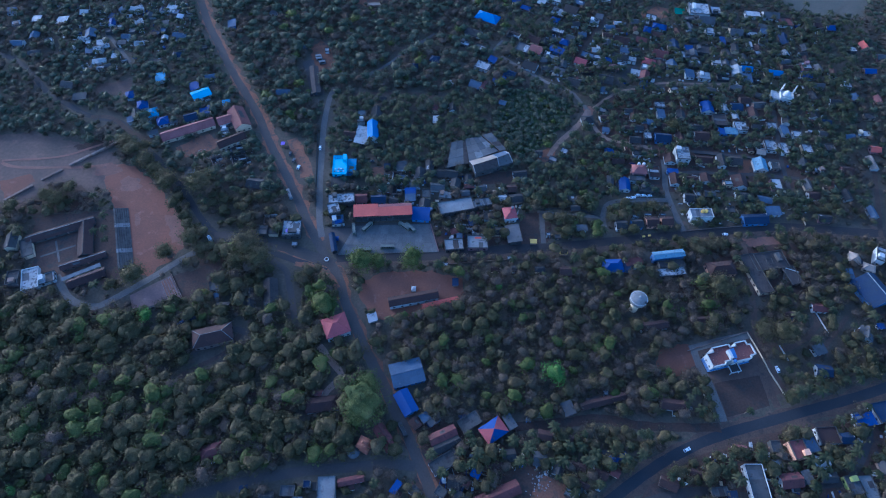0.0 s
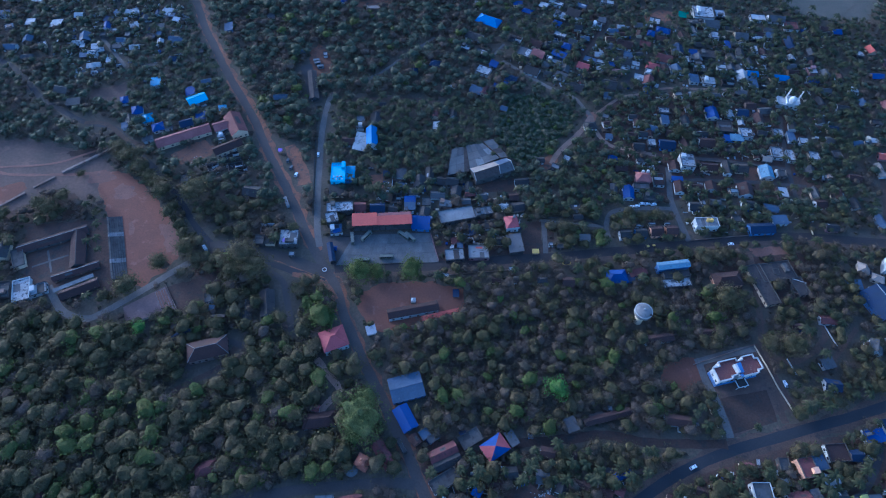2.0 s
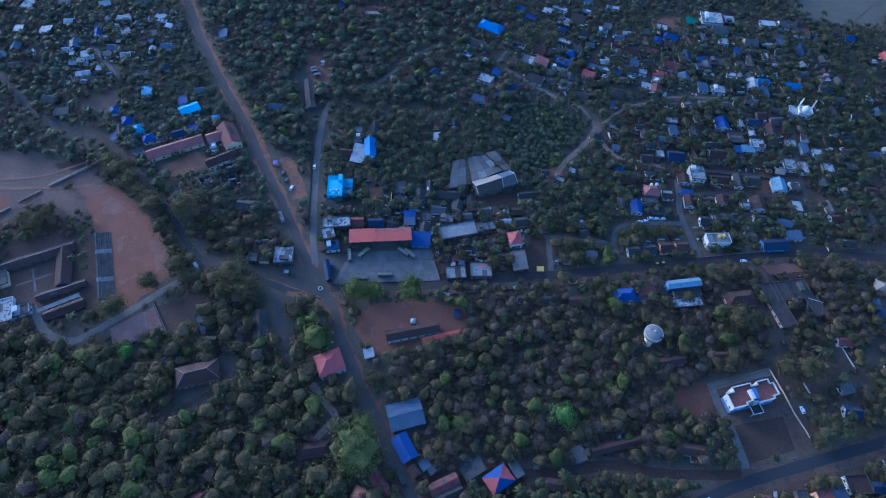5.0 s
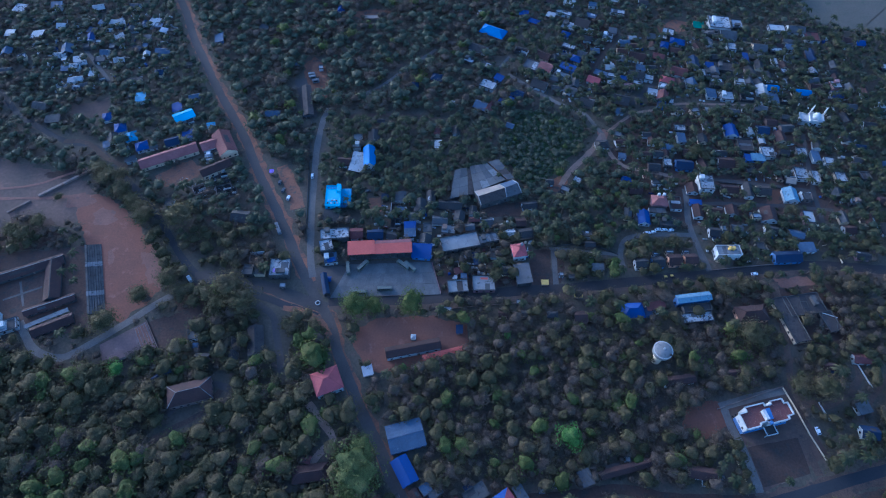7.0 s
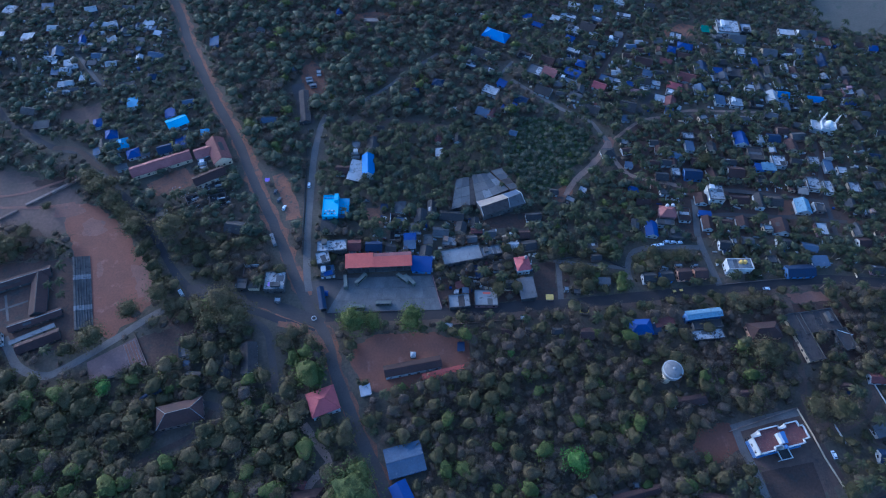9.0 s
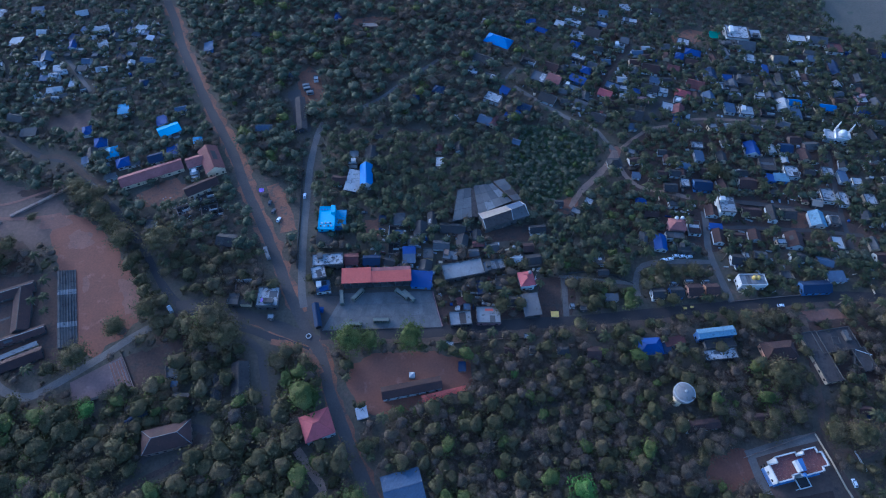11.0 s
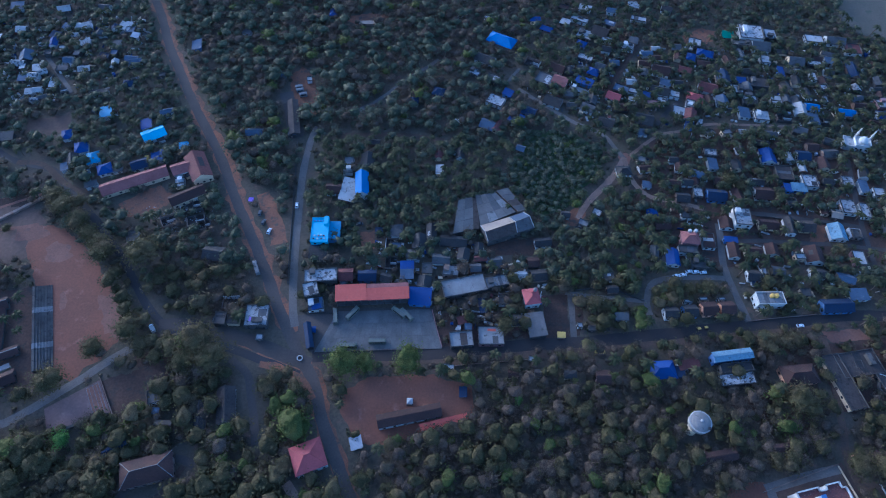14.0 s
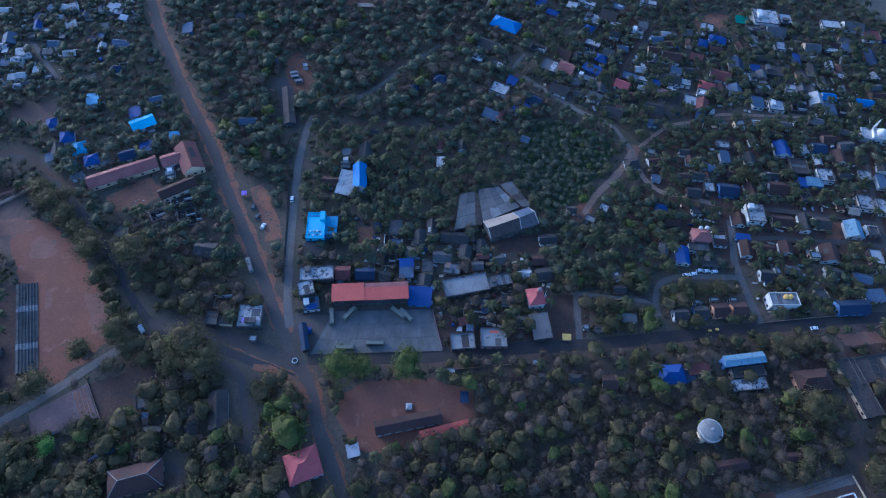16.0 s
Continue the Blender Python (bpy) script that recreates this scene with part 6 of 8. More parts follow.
low_wall([(130.4, 164.1), (132.4, 156.7)], 1.2, 'white', 'white end wall of a tiled house')
low_wall([(283.2, 180.0), (282.2, 201.0)], 1.2, 'white', 'white boundary wall of weathered masonry')
low_wall([(75.5, 250.6), (98.9, 253.8), (117.6, 245.3)], 0.8, 'cement', 'compound wall of weathered masonry')
low_wall([(178.4, 285.2), (218.2, 286.0)], 1.0, 'cement', 'compound wall of weathered masonry')
low_wall([(197.6, 307.3), (243.9, 302.8)], 1.0, 'cement', 'compound wall of weathered masonry')
low_wall([(172.4, 234.6), (193.9, 237.6), (215.7, 240.3)], 0.8, 'mud', 'roadside wall of weathered masonry')
low_wall([(-197.2, 413.5), (-181.0, 390.4), (-169.9, 368.4)], 0.8, 'cement', 'compound wall by the road')
low_wall([(-207.2, 411.8), (-188.6, 419.6)], 0.8, 'cement', 'compound wall of weathered masonry')
low_wall([(-182.8, 370.2), (-171.8, 375.7), (-179.7, 385.3)], 0.8, 'cement', 'compound wall of weathered masonry')
low_wall([(215.5, 140.5), (212.9, 150.7)], 1.0, 'white', 'white wall fragment of weathered masonry')
low_wall([(-258.8, 281.8), (-243.5, 295.0), (-227.9, 309.4)], 1.3, 'mud', 'weathered laterite bank across the open ground', 1.6)
low_wall([(-291.5, 248.8), (-277.3, 263.0)], 1.2, 'mud', 'weathered laterite bank across the open ground', 1.4)
low_wall([(-273.4, 267.8), (-262.5, 277.8)], 1.0, 'mud', 'broken laterite bank on the open ground', 1.2)
low_wall([(243.1, 175.2), (246.5, 159.6)], 0.8, 'white', 'white wall of weathered masonry')

# houses round the junction and the bus yard
house(-6.9, 242.8, 11.2, 9.4, 4, -2.8, 'shed', 'blue', 'bluew')
house(-64.1, 218.2, 3.0, 13.9, 3.5, 14.1, 'gable', 'navy', 'darksheet', 0, 'long dark blue bus shelter with a rounded sheet roof', name='bus_shelter', category='shelter')
house(-62.7, 222.3, 2.5, 2.5, 2.5, 0, 'gable', 'blue', 'darksheet')
house(-66.2, 244.3, 7.8, 7.9, 6, 16.4, 'flat', 'motley', 'cement')
house(-62.9, 236.8, 8.0, 7.3, 4, 11.1, 'flat', 'steel', 'white')
house(-61.8, 253.0, 17.5, 7.6, 6, 6.5, 'flat', 'motley', 'cement', 1)
house(-48.6, 255.5, 7.2, 7.2, 4, 4.4, 'gable', 'maroon', 'mud')
house(-36.7, 255.4, 9.3, 6.5, 4, 2.1, 'gable', 'navy', 'bluew')
house(-14.9, 262.2, 6.8, 4.2, 5, 4.7, 'shed', 'blue', 'bluew')
house(-14.7, 256.2, 6.4, 5.1, 5, 4.7, 'shed', 'steel', 'cement')
house(-3.5, 261.1, 5.6, 6.9, 4, 0, 'flat', 'cement', 'mud')
house(-65.7, 268.7, 9.2, 7.1, 4, 0, 'shed', 'darksheet', 'mud')
house(-45.0, 319.1, 7.3, 16.8, 5.5, 5.3, 'gable', 'tarp', 'white', 0, 'white house with a pale blue and royal blue gabled roof', pitch=0.38)
house(-52.9, 315.5, 8.2, 16.8, 4, -7.5, 'shed', 'limewash', 'cement')
house(-55.0, 335.7, 5.7, 12.8, 4, 0, 'flat', 'pale', 'white')
house(-43.4, 339.4, 8.0, 11.5, 4, 0, 'gable', 'darksheet', 'mud')
house(-61.9, 316.1, 8.3, 7.0, 4, 0, 'gable', 'tile', 'mud')
house(17.1, 250.1, 23.9, 10.3, 5, 14.0, 'flat', 'pale', 'cement', 1)
house(35.3, 253.4, 12.5, 6.3, 5, 14.5, 'flat', 'pale', 'cement')
house(9.7, 260.2, 8.7, 6.4, 4, -6, 'flat', 'pale', 'mud')
house(53.6, 243.5, 8.0, 8.7, 6, 10.2, 'hip', 'crimson', 'white', 1)
house(55.3, 227.4, 8.5, 13.1, 5, 7.3, 'shed', 'asbestos', 'cement')
house(15.5, 218.4, 11.9, 8.2, 4, 6.1, 'flat', 'pale', 'cement', 1)
house(31.1, 220.9, 13.1, 10.1, 4, 1.8, 'flat', 'pale', 'pinkw', 1)
house(31.5, 222.4, 3.4, 3.3, 3.5, 0, 'shed', 'red', 'pinkw')
house(38.6, 242.6, 5.0, 6.0, 4, 0, 'flat', 'cement', 'mud')
house(27.0, 239.0, 3.0, 8.5, 3, 10, 'shed', 'navy', 'cement')
house(10.8, 236.8, 2.7, 2.7, 3, 0, 'flat', 'limewash', 'white')
house(19.2, 226.0, 2.9, 2.5, 3, 0, 'shed', 'steel', 'cement')
house(15.7, 229.6, 3.9, 3.4, 3, 20, 'shed', 'maroon', 'mud')
house(14.2, 279.9, 8.5, 6.8, 4, -5, 'gable', 'darksheet', 'mud')
house(26.6, 268.7, 6.3, 2.7, 4, 5, 'gable', 'maroon', 'cement')
house(63.3, 281.1, 9.1, 5.2, 4, 8, 'gable', 'darksheet', 'mud')
house(-22.2, 285.9, 6.4, 7.5, 4, 0, 'shed', 'asbestos', 'mud')
house(-21.6, 275.5, 5.2, 4.5, 4, 0, 'flat', 'steel', 'cement')
house(-8.7, 279.0, 7.4, 9.0, 4, 0, 'gable', 'darksheet', 'mud')
house(-32.4, 286.2, 3.7, 3.5, 3, 0, 'shed', 'navy', 'mud')
house(-1.7, 286.8, 5.3, 8.7, 4, 0, 'gable', 'darksheet', 'mud')
house(98.5, 259.0, 6.3, 4.8, 4, 0, 'flat', 'cement', 'white')
house(99.8, 251.1, 5.7, 3.7, 4, 5, 'gable', 'darksheet', 'mud')
house(102.4, 234.0, 6.5, 3.5, 4, 0, 'shed', 'asbestos', 'white')
house(85.5, 226.9, 3.5, 2.5, 3, 0, 'flat', 'cement', 'cement')
house(92.9, 227.1, 3.5, 2.5, 3, 0, 'flat', 'cement', 'cement')
house(79.3, 228.6, 2.5, 2.5, 3, 0, 'flat', 'limewash', 'white')
house(186.3, 246.5, 15.2, 7.2, 6, 2.0, 'flat', 'pale', 'white', 1, 'white two-storey building with a parapeted flat roof')
house(118.7, 204.1, 13.0, 9.0, 4, 3.8, 'hip', 'blue', 'mud')
house(128.1, 203.5, 3.6, 5.2, 3.2, 0, 'shed', 'navy', 'bluew')
house(133.2, 207.5, 10.8, 4.0, 4, 12.9, 'shed', 'maroon', 'mud')
house(156.2, 212.1, 20.5, 4.7, 6, 8.7, 'gable', 'faded', 'bluew', 1, pitch=0.15)
house(157.5, 206.2, 17.1, 4.7, 5, 7.5, 'flat', 'darksheet', 'cement')
house(156.5, 200.0, 18.1, 5.7, 4.5, 7.0, 'flat', 'motley', 'cement')
house(189.6, 203.2, 17.8, 9.4, 5, 6.8, 'hip', 'tile', 'peach', 1)
house(137.3, 161.0, 16.7, 4.4, 5, 9.2, 'gable', 'tile', 'mud')
house(169.8, 165.7, 10.0, 3.1, 5, 5.2, 'gable', 'tile', 'mud')
house(212.4, 200.4, 9.5, 29.3, 3.7, 11.2, 'flat', 'dustroof', 'cream', 1)
house(224.1, 210.6, 22.9, 13.0, 3.4, 10.0, 'flat', 'dustroof', 'cement', 1)
house(236.0, 199.4, 7.8, 12.7, 3.55, 13.6, 'flat', 'dustroof', 'cement', 1)
house(224.1, 210.2, 3.8, 4.3, 3, 0, 'flat', 'limewash', 'white')
house(-55.6, 156.5, 14.0, 12.6, 6, 23.0, 'hip', 'crimson', 'white', 1, 'house with a large faded red hipped roof')
house(-34.6, 164.1, 4.8, 5.2, 3, 15.8, 'shed', 'tin', 'white')
house(-10.0, 177.1, 30.3, 5.9, 4.5, 12.8, 'gable', 'tile', 'white', 1, 'long whitewashed temple hall with a dark tiled roof')
house(6.8, 174.5, 22.6, 2.5, 4, 15.2, 'shed', 'red', 'white')
house(16.2, 190.1, 3.0, 4.6, 3, 0, 'shed', 'navy', 'mud')
house(8.8, 203.2, 5.6, 2.5, 3, -5, 'flat', 'limewash', 'cement')
house(41.9, 200.2, 4.7, 3.5, 3.5, 0, 'gable', 'tile', 'mud')
house(55.7, 200.6, 5.1, 3.9, 3.5, 0, 'gable', 'darksheet', 'mud')
house(70.9, 200.3, 5.6, 3.5, 4, 0, 'hip', 'darksheet', 'mud')
house(87.4, 199.4, 6.6, 6.6, 4, 0, 'gable', 'tile', 'mud')
house(52.0, 208.4, 3.3, 2.5, 4, 0, 'flat', 'limewash', 'cement')

# along the road at the near end
# several roofs here use darker materials to imitate lens falloff and thinner haze
house(-12.2, 128.5, 17.8, 13.9, 3.6, 16.1, 'gable', 'steel', 'bluew', 1, 'long shed with a patched blue-grey sheet roof', pitch=0.1)
house(-12.1, 111.1, 8.0, 13.4, 4.5, 29.7, 'gable', 'blue', 'bluew', 1, pitch=0.2)
house(-6.5, 99.6, 5.2, 4.2, 4, -55, 'gable', 'tile', 'mud')
house(-1.3, 102.8, 5.2, 5.3, 4, -55, 'flat', 'steel', 'cement')
house(3.7, 100.7, 6.2, 2.5, 4, 35, 'shed', 'asbestos', 'bluew')
house(8.6, 93.0, 14.7, 6.0, 4, 25.4, 'gable', 'maroon', 'mud', 1)
house(10.9, 88.1, 14.2, 4.8, 4, 24.6, 'gable', 'darksheet', 'mud', 1)
house(23.4, 100.7, 11.9, 7.3, 4, 32.1, 'flat', 'cement', 'cement', 1)
two_tone_hip(36.2, 95.8, 13.7, 10.4, 34.1)
house(45.5, 101.1, 4.1, 7.8, 4, 29.3, 'shed', 'asbestos', 'cement')
house(9.5, 79.0, 15.5, 7.3, 4, 30.5, 'flat', 'cement', 'white', 1)
house(20.8, 68.4, 3.9, 3.8, 4, -30, 'flat', 'maroon', 'peach')
house(26.0, 73.3, 4.0, 3.5, 4, -30, 'shed', 'blue', 'bluew')
house(36.6, 62.6, 24.5, 6.6, 4, 22.8, 'gable', 'maroon', 'white', 1)
house(17.8, 61.5, 6.3, 4.5, 4, -30, 'flat', 'cement', 'white')
house(7.7, 64.2, 5.4, 4.6, 4, -35, 'flat', 'cement', 'mud')
house(-5.4, 64.0, 5.4, 4.6, 4, -40, 'flat', 'cement', 'mud')
house(-15.6, 66.1, 2.5, 6.3, 4, -35, 'shed', 'blue', 'mud')
house(27.2, 85.8, 3.6, 2.5, 4, 30, 'shed', 'asbestos', 'white')
house(78.8, 109.0, 5.6, 7.1, 3.5, 20.2, 'shed', 'asbestos', 'cement')
house(56.3, 102.9, 2.5, 2.5, 3, 0, 'flat', 'pale', 'bluew')
house(63.1, 105.6, 2.5, 2.5, 3, 0, 'flat', 'pale', 'white')
house(65.9, 108.5, 3.7, 2.5, 3, 10, 'shed', 'asbestos', 'mud')
house(99.3, 113.5, 27.0, 3.7, 4, 14.2, 'gable', 'tile', 'mud')
house(101.8, 118.5, 2.5, 2.5, 3, 0, 'flat', 'pale', 'white')
house(102.4, 82.8, 9.3, 3.4, 4, 23.9, 'gable', 'blue', 'mud')
house(96.3, 84.5, 3.1, 2.5, 3, -20, 'shed', 'darksheet', 'bluew')
house(80.9, 77.6, 6.6, 4.0, 4, -28, 'gable', 'tile', 'mud')
house(81.9, 69.1, 6.5, 3.4, 4, -28, 'gable', 'tile', 'cream')
house(92.4, 74.0, 6.5, 3.9, 4, -28, 'gable', 'tile', 'mud')
house(100.1, 74.9, 4.0, 4.0, 4, -28, 'gable', 'maroon', 'cream')
house(64.4, 93.7, 6.7, 5.1, 4, -10, 'gable', 'tile', 'mud')
house(76.6, 92.4, 5.2, 4.2, 4, -10, 'gable', 'tile', 'mud')
house(138.0, 112.0, 13.5, 5.6, 4, -8, 'gable', 'tile', 'mud')
house(148.5, 109.9, 2.5, 2.5, 3, 0, 'flat', 'pale', 'white')
house(70.2, 76.0, 5.5, 5.7, 4, -20, 'gable', 'darksheet', 'mud')
house(74.8, 64.3, 4.9, 3.8, 4, -28, 'flat', 'pale', 'cement')
house(201.2, 87.2, 8.2, 9.6, 6, 8.9, 'flat', 'maroon', 'peach', 1)
house(209.5, 90.2, 7.8, 8.0, 5, 11.6, 'flat', 'steel', 'white', 1)
house(221.9, 95.6, 11.6, 9.1, 4, 3.7, 'flat', 'tile', 'white', 1)
house(245.8, 104.6, 11.2, 6.3, 4, 12.6, 'shed', 'blue', 'white')
house(242.1, 106.7, 4.4, 3.7, 5, 15, 'flat', 'pale', 'white')
house(259.9, 109.7, 13.7, 11.2, 4.5, 11.5, 'flat', 'navy', 'white')
house(174.2, 69.5, 9.5, 19.7, 4.5, 0.5, 'flat', 'cement', 'white', 1, 'long pale building with a white parapet')
house(192.9, 71.5, 11.1, 6.8, 4.5, 5.9, 'gable', 'maroon', 'white', 1)
house(202.3, 73.3, 3.7, 6.1, 5, 14.3, 'shed', 'asbestos', 'white')
house(153.4, 65.6, 9.0, 4.4, 4, 5, 'flat', 'cement', 'cement')
house(159.6, 63.5, 4.5, 3.9, 4, 5, 'shed', 'navy', 'mud')
house(226.2, 69.8, 7.2, 9.6, 4.5, 9.5, 'flat', 'asbestos', 'lime', 1)
house(233.8, 67.8, 7.4, 13.4, 4, 4.8, 'flat', 'pale', 'white', 1)
house(190.6, 89.2, 5.3, 6.3, 4, 0, 'flat', 'cement', 'cement')
house(187.8, 80.2, 5.7, 3.7, 4, 0, 'flat', 'pale', 'cement')
house(170.3, 88.2, 6.8, 2.5, 3.5, -8, 'shed', 'pinkroof', 'cream')
house(127.5, 69.5, 8.5, 5.3, 4, -25, 'gable', 'tile', 'mud')
house(143.8, 74.6, 6.6, 4.5, 3.5, -20, 'gable', 'tile', 'mud')
house(214.4, 73.3, 7.7, 4.6, 4, 0, 'gable', 'darksheet', 'mud')
house(231.5, 94.3, 6.4, 5.5, 4, 0, 'gable', 'navy', 'mud')
house(256.8, 87.0, 7.9, 7.5, 4, 0, 'flat', 'cement', 'white')
house(245.0, 66.5, 6.1, 7.0, 4, 0, 'gable', 'tile', 'cream')
house(-22.7, 91.6, 5.9, 14.6, 4, 33.9, 'gable', 'maroon', 'white', 1)
house(-70.9, 63.9, 7.2, 5.0, 4, 0, 'flat', 'asbestos', 'cement')
house(-51.2, 65.5, 9.1, 11.2, 4.5, 3.9, 'flat', 'pale', 'white', 1)
house(-61.6, 67.3, 3.4, 3.4, 4, 0, 'flat', 'navy', 'white')
house(-39.0, 69.3, 12.6, 3.1, 4, 12.2, 'gable', 'maroon', 'mud')
house(-81.4, 61.1, 6.2, 4.2, 4, 0, 'gable', 'darksheet', 'mud')
house(-65.4, 59.4, 5.3, 3.3, 4, 0, 'flat', 'motley', 'cement')
house(-93.7, 64.7, 3.4, 2.5, 3, 10, 'shed', 'navy', 'mud')
house(-113.6, 83.4, 10.8, 7.0, 4, 19.1, 'hip', 'maroon', 'white')
house(-195.0, 70.9, 6.6, 6.1, 4, 4.7, 'hip', 'maroon', 'white')
house(-58.6, 109.6, 17.4, 7.7, 4, 8.6, 'hip', 'tile', 'white')
house(-61.7, 116.1, 4.2, 3.0, 4, -10, 'gable', 'maroon', 'mud')
house(-96.8, 114.0, 6.8, 3.5, 3, -10, 'hip', 'tile', 'mud')
house(-127.3, 149.4, 21.9, 11.1, 5, 16.1, 'hip', 'tile', 'mud', 1, 'large house with a dark hipped tile roof and pale ridges', ridge='pale')
house(-145.2, 159.3, 10.0, 3.3, 4, 31.1, 'gable', 'navy', 'white')
house(-98.8, 180.6, 8.1, 16.9, 3.6, 11.0, 'gable', 'dustroof', 'mud', 1)
house(-109.9, 173.6, 4.8, 16.1, 4, 11.1, 'gable', 'darksheet', 'mud')
house(-132.7, 184.4, 9.0, 6.6, 4, 18.6, 'flat', 'asbestos', 'mud')
house(-126.0, 169.8, 7.2, 4.3, 4, 0, 'gable', 'darksheet', 'mud')
house(-131.7, 176.8, 2.5, 2.5, 3, 0, 'shed', 'steel', 'mud')
house(-111.2, 226.4, 5.6, 6.7, 5, 0, 'flat', 'cement', 'cement', 1)
house(-114.0, 226.0, 2.8, 2.5, 3, 0, 'flat', 'limewash', 'white')
house(-104.6, 227.1, 6.1, 6.3, 4, 0, 'flat', 'cement', 'mud')
house(-92.4, 228.3, 11.7, 11.9, 4.5, 1.9, 'flat', 'motley', 'cement', 1, 'square building with a brightly painted flat roof')
house(-89.4, 217.0, 3.3, 2.8, 3, 0, 'flat', 'limewash', 'cement')
house(-124.0, 267.1, 10.1, 8.3, 4, -8, 'gable', 'darksheet', 'mud')
roofless_house(-108.2, 236.5, 8.8, 7.3, 4)
roofless_house(98.2, 242.0, 8.2, 5.7, 0)
roofless_house(-24.2, 265.0, 6.6, 7.3, 0)
roofless_house(-25.0, 277.7, 6.2, 8.2, 0)
roofless_house(24.6, 233.0, 7.9, 5.5, -6)
roofless_house(235.3, 198.8, 8.8, 10.0, -20)

# the school and the hamlet beyond it
house(-182.7, 317.6, 38.2, 9.0, 3.6, 27.4, 'gable', 'pinkroof', 'cream', 1, 'long school building with a faded pink tiled roof')
house(-146.7, 328.9, 11.6, 21.0, 5, 27.9, 'gable', 'maroon', 'cream', 1, 'school hall with a faded red roof')
house(-157.2, 328.1, 10.6, 8.5, 5, 26.3, 'gable', 'pinkroof', 'white', 1)
house(-148.4, 307.3, 20.2, 7.6, 5, 33.1, 'gable', 'tile', 'cream', 1)
house(-155.9, 317.6, 5.4, 7.2, 3, 15, 'flat', 'limewash', 'white')
house(-182.3, 356.8, 13.4, 9.4, 3.8, 34.0, 'gable', 'cyan', 'white', pitch=0.2)
house(-189.2, 364.9, 6.3, 8.2, 4, 20, 'shed', 'blue', 'white')
house(-160.4, 347.2, 5.1, 4.2, 4, 15, 'shed', 'sky', 'white')
house(-179.6, 377.2, 7.1, 3.9, 4, 18, 'gable', 'steel', 'white')
house(-218.3, 374.5, 7.0, 9.3, 4, 14, 'shed', 'sky', 'white')
house(-236.4, 353.4, 5.1, 7.4, 4, 20, 'hip', 'blue', 'white')
house(-223.7, 343.1, 7.2, 8.6, 4, 20, 'hip', 'blue', 'white')
house(-213.5, 334.6, 7.1, 9.0, 4, 22, 'hip', 'sky', 'white')
house(-203.7, 326.0, 7.6, 7.4, 4, 25, 'hip', 'blue', 'white')
house(-228.1, 326.5, 3.8, 5.5, 4, 20, 'shed', 'steel', 'white')
house(-213.7, 321.7, 4.8, 4.0, 4, 20, 'shed', 'steel', 'white')
house(-225.7, 332.7, 6.5, 7.6, 4, 20, 'gable', 'darksheet', 'mud')
house(-183.8, 330.8, 8.8, 7.5, 4, 25, 'gable', 'navy', 'white')
house(-174.8, 337.9, 6.7, 7.6, 4, 15, 'shed', 'blue', 'white')
house(-181.1, 336.2, 2.8, 5.5, 3, 15, 'flat', 'yellow', 'cream')
house(-207.7, 313.6, 6.4, 3.3, 4, 22, 'shed', 'asbestos', 'white')
house(-197.4, 325.4, 8.2, 2.5, 3, 22, 'shed', 'asbestos', 'white')
house(-172.0, 276.8, 5.6, 7.5, 4, 10, 'flat', 'cement', 'white')
roofless_house(-145.0, 300.8, 13.1, 9.0, 18)
roofless_house(-139.8, 290.1, 10.3, 7.8, 18)
roofless_house(-134.5, 287.2, 7.7, 6.9, 18)
roofless_house(-155.4, 289.4, 8.3, 7.8, 30)
house(-176.2, 446.2, 6.0, 10.0, 3.4, 12, 'shed', 'steel', 'bluew')
house(-215.2, 425.6, 9.3, 4.0, 4, 18, 'gable', 'steel', 'white')
house(-212.8, 402.6, 6.0, 5.8, 4, 0, 'hip', 'navy', 'mud')
house(-229.5, 393.3, 11.9, 4.1, 3, 10, 'shed', 'darksheet', 'mud')
house(-193.3, 413.1, 5.6, 3.4, 3, 10, 'flat', 'cement', 'cement')
house(-226.7, 376.1, 3.5, 3.1, 3, 20, 'flat', 'steel', 'cement')
house(-277.9, 443.2, 5.0, 8.5, 3.5, 12, 'gable', 'blue', 'white')
house(-269.8, 437.8, 5.0, 3.7, 3.5, 4, 'flat', 'limewash', 'mud')
house(-261.1, 425.1, 5.6, 5.4, 3.5, 1, 'gable', 'steel', 'white')
house(-255.7, 444.6, 6.3, 5.6, 3.5, 25, 'shed', 'limewash', 'white')
house(-263.8, 462.4, 9.1, 5.9, 3.5, -10, 'gable', 'limewash', 'white')
house(-266.1, 452.4, 4.5, 3.8, 3.5, 5, 'gable', 'limewash', 'mud')
house(-246.9, 416.4, 7.3, 5.2, 3.5, 11, 'gable', 'limewash', 'cement')
house(-261.8, 415.5, 7.9, 4.4, 3.5, 4, 'flat', 'asbestos', 'cement')
house(-291.1, 427.2, 8.0, 10.0, 3.5, 15, 'gable', 'steel', 'cement')
house(-278.1, 415.6, 6.7, 5.3, 3.5, 16, 'shed', 'limewash', 'white')
house(-273.9, 411.5, 6.0, 4.4, 3.5, 25, 'gable', 'motley', 'cement')
house(-284.7, 404.3, 4.8, 4.3, 3.5, 6, 'shed', 'steel', 'cement')
house(-277.9, 407.4, 6.6, 6.0, 3.5, 0, 'gable', 'motley', 'white')
house(-262.1, 399.2, 4.2, 4.2, 3.5, 5, 'shed', 'limewash', 'cement')
house(-252.7, 393.5, 4.1, 2.5, 3.5, 25, 'flat', 'limewash', 'cement')
house(-240.0, 462.2, 4.6, 4.9, 3.5, 10, 'gable', 'navy', 'white')
house(-232.8, 464.5, 7.2, 8.8, 3.5, -10, 'shed', 'limewash', 'white')
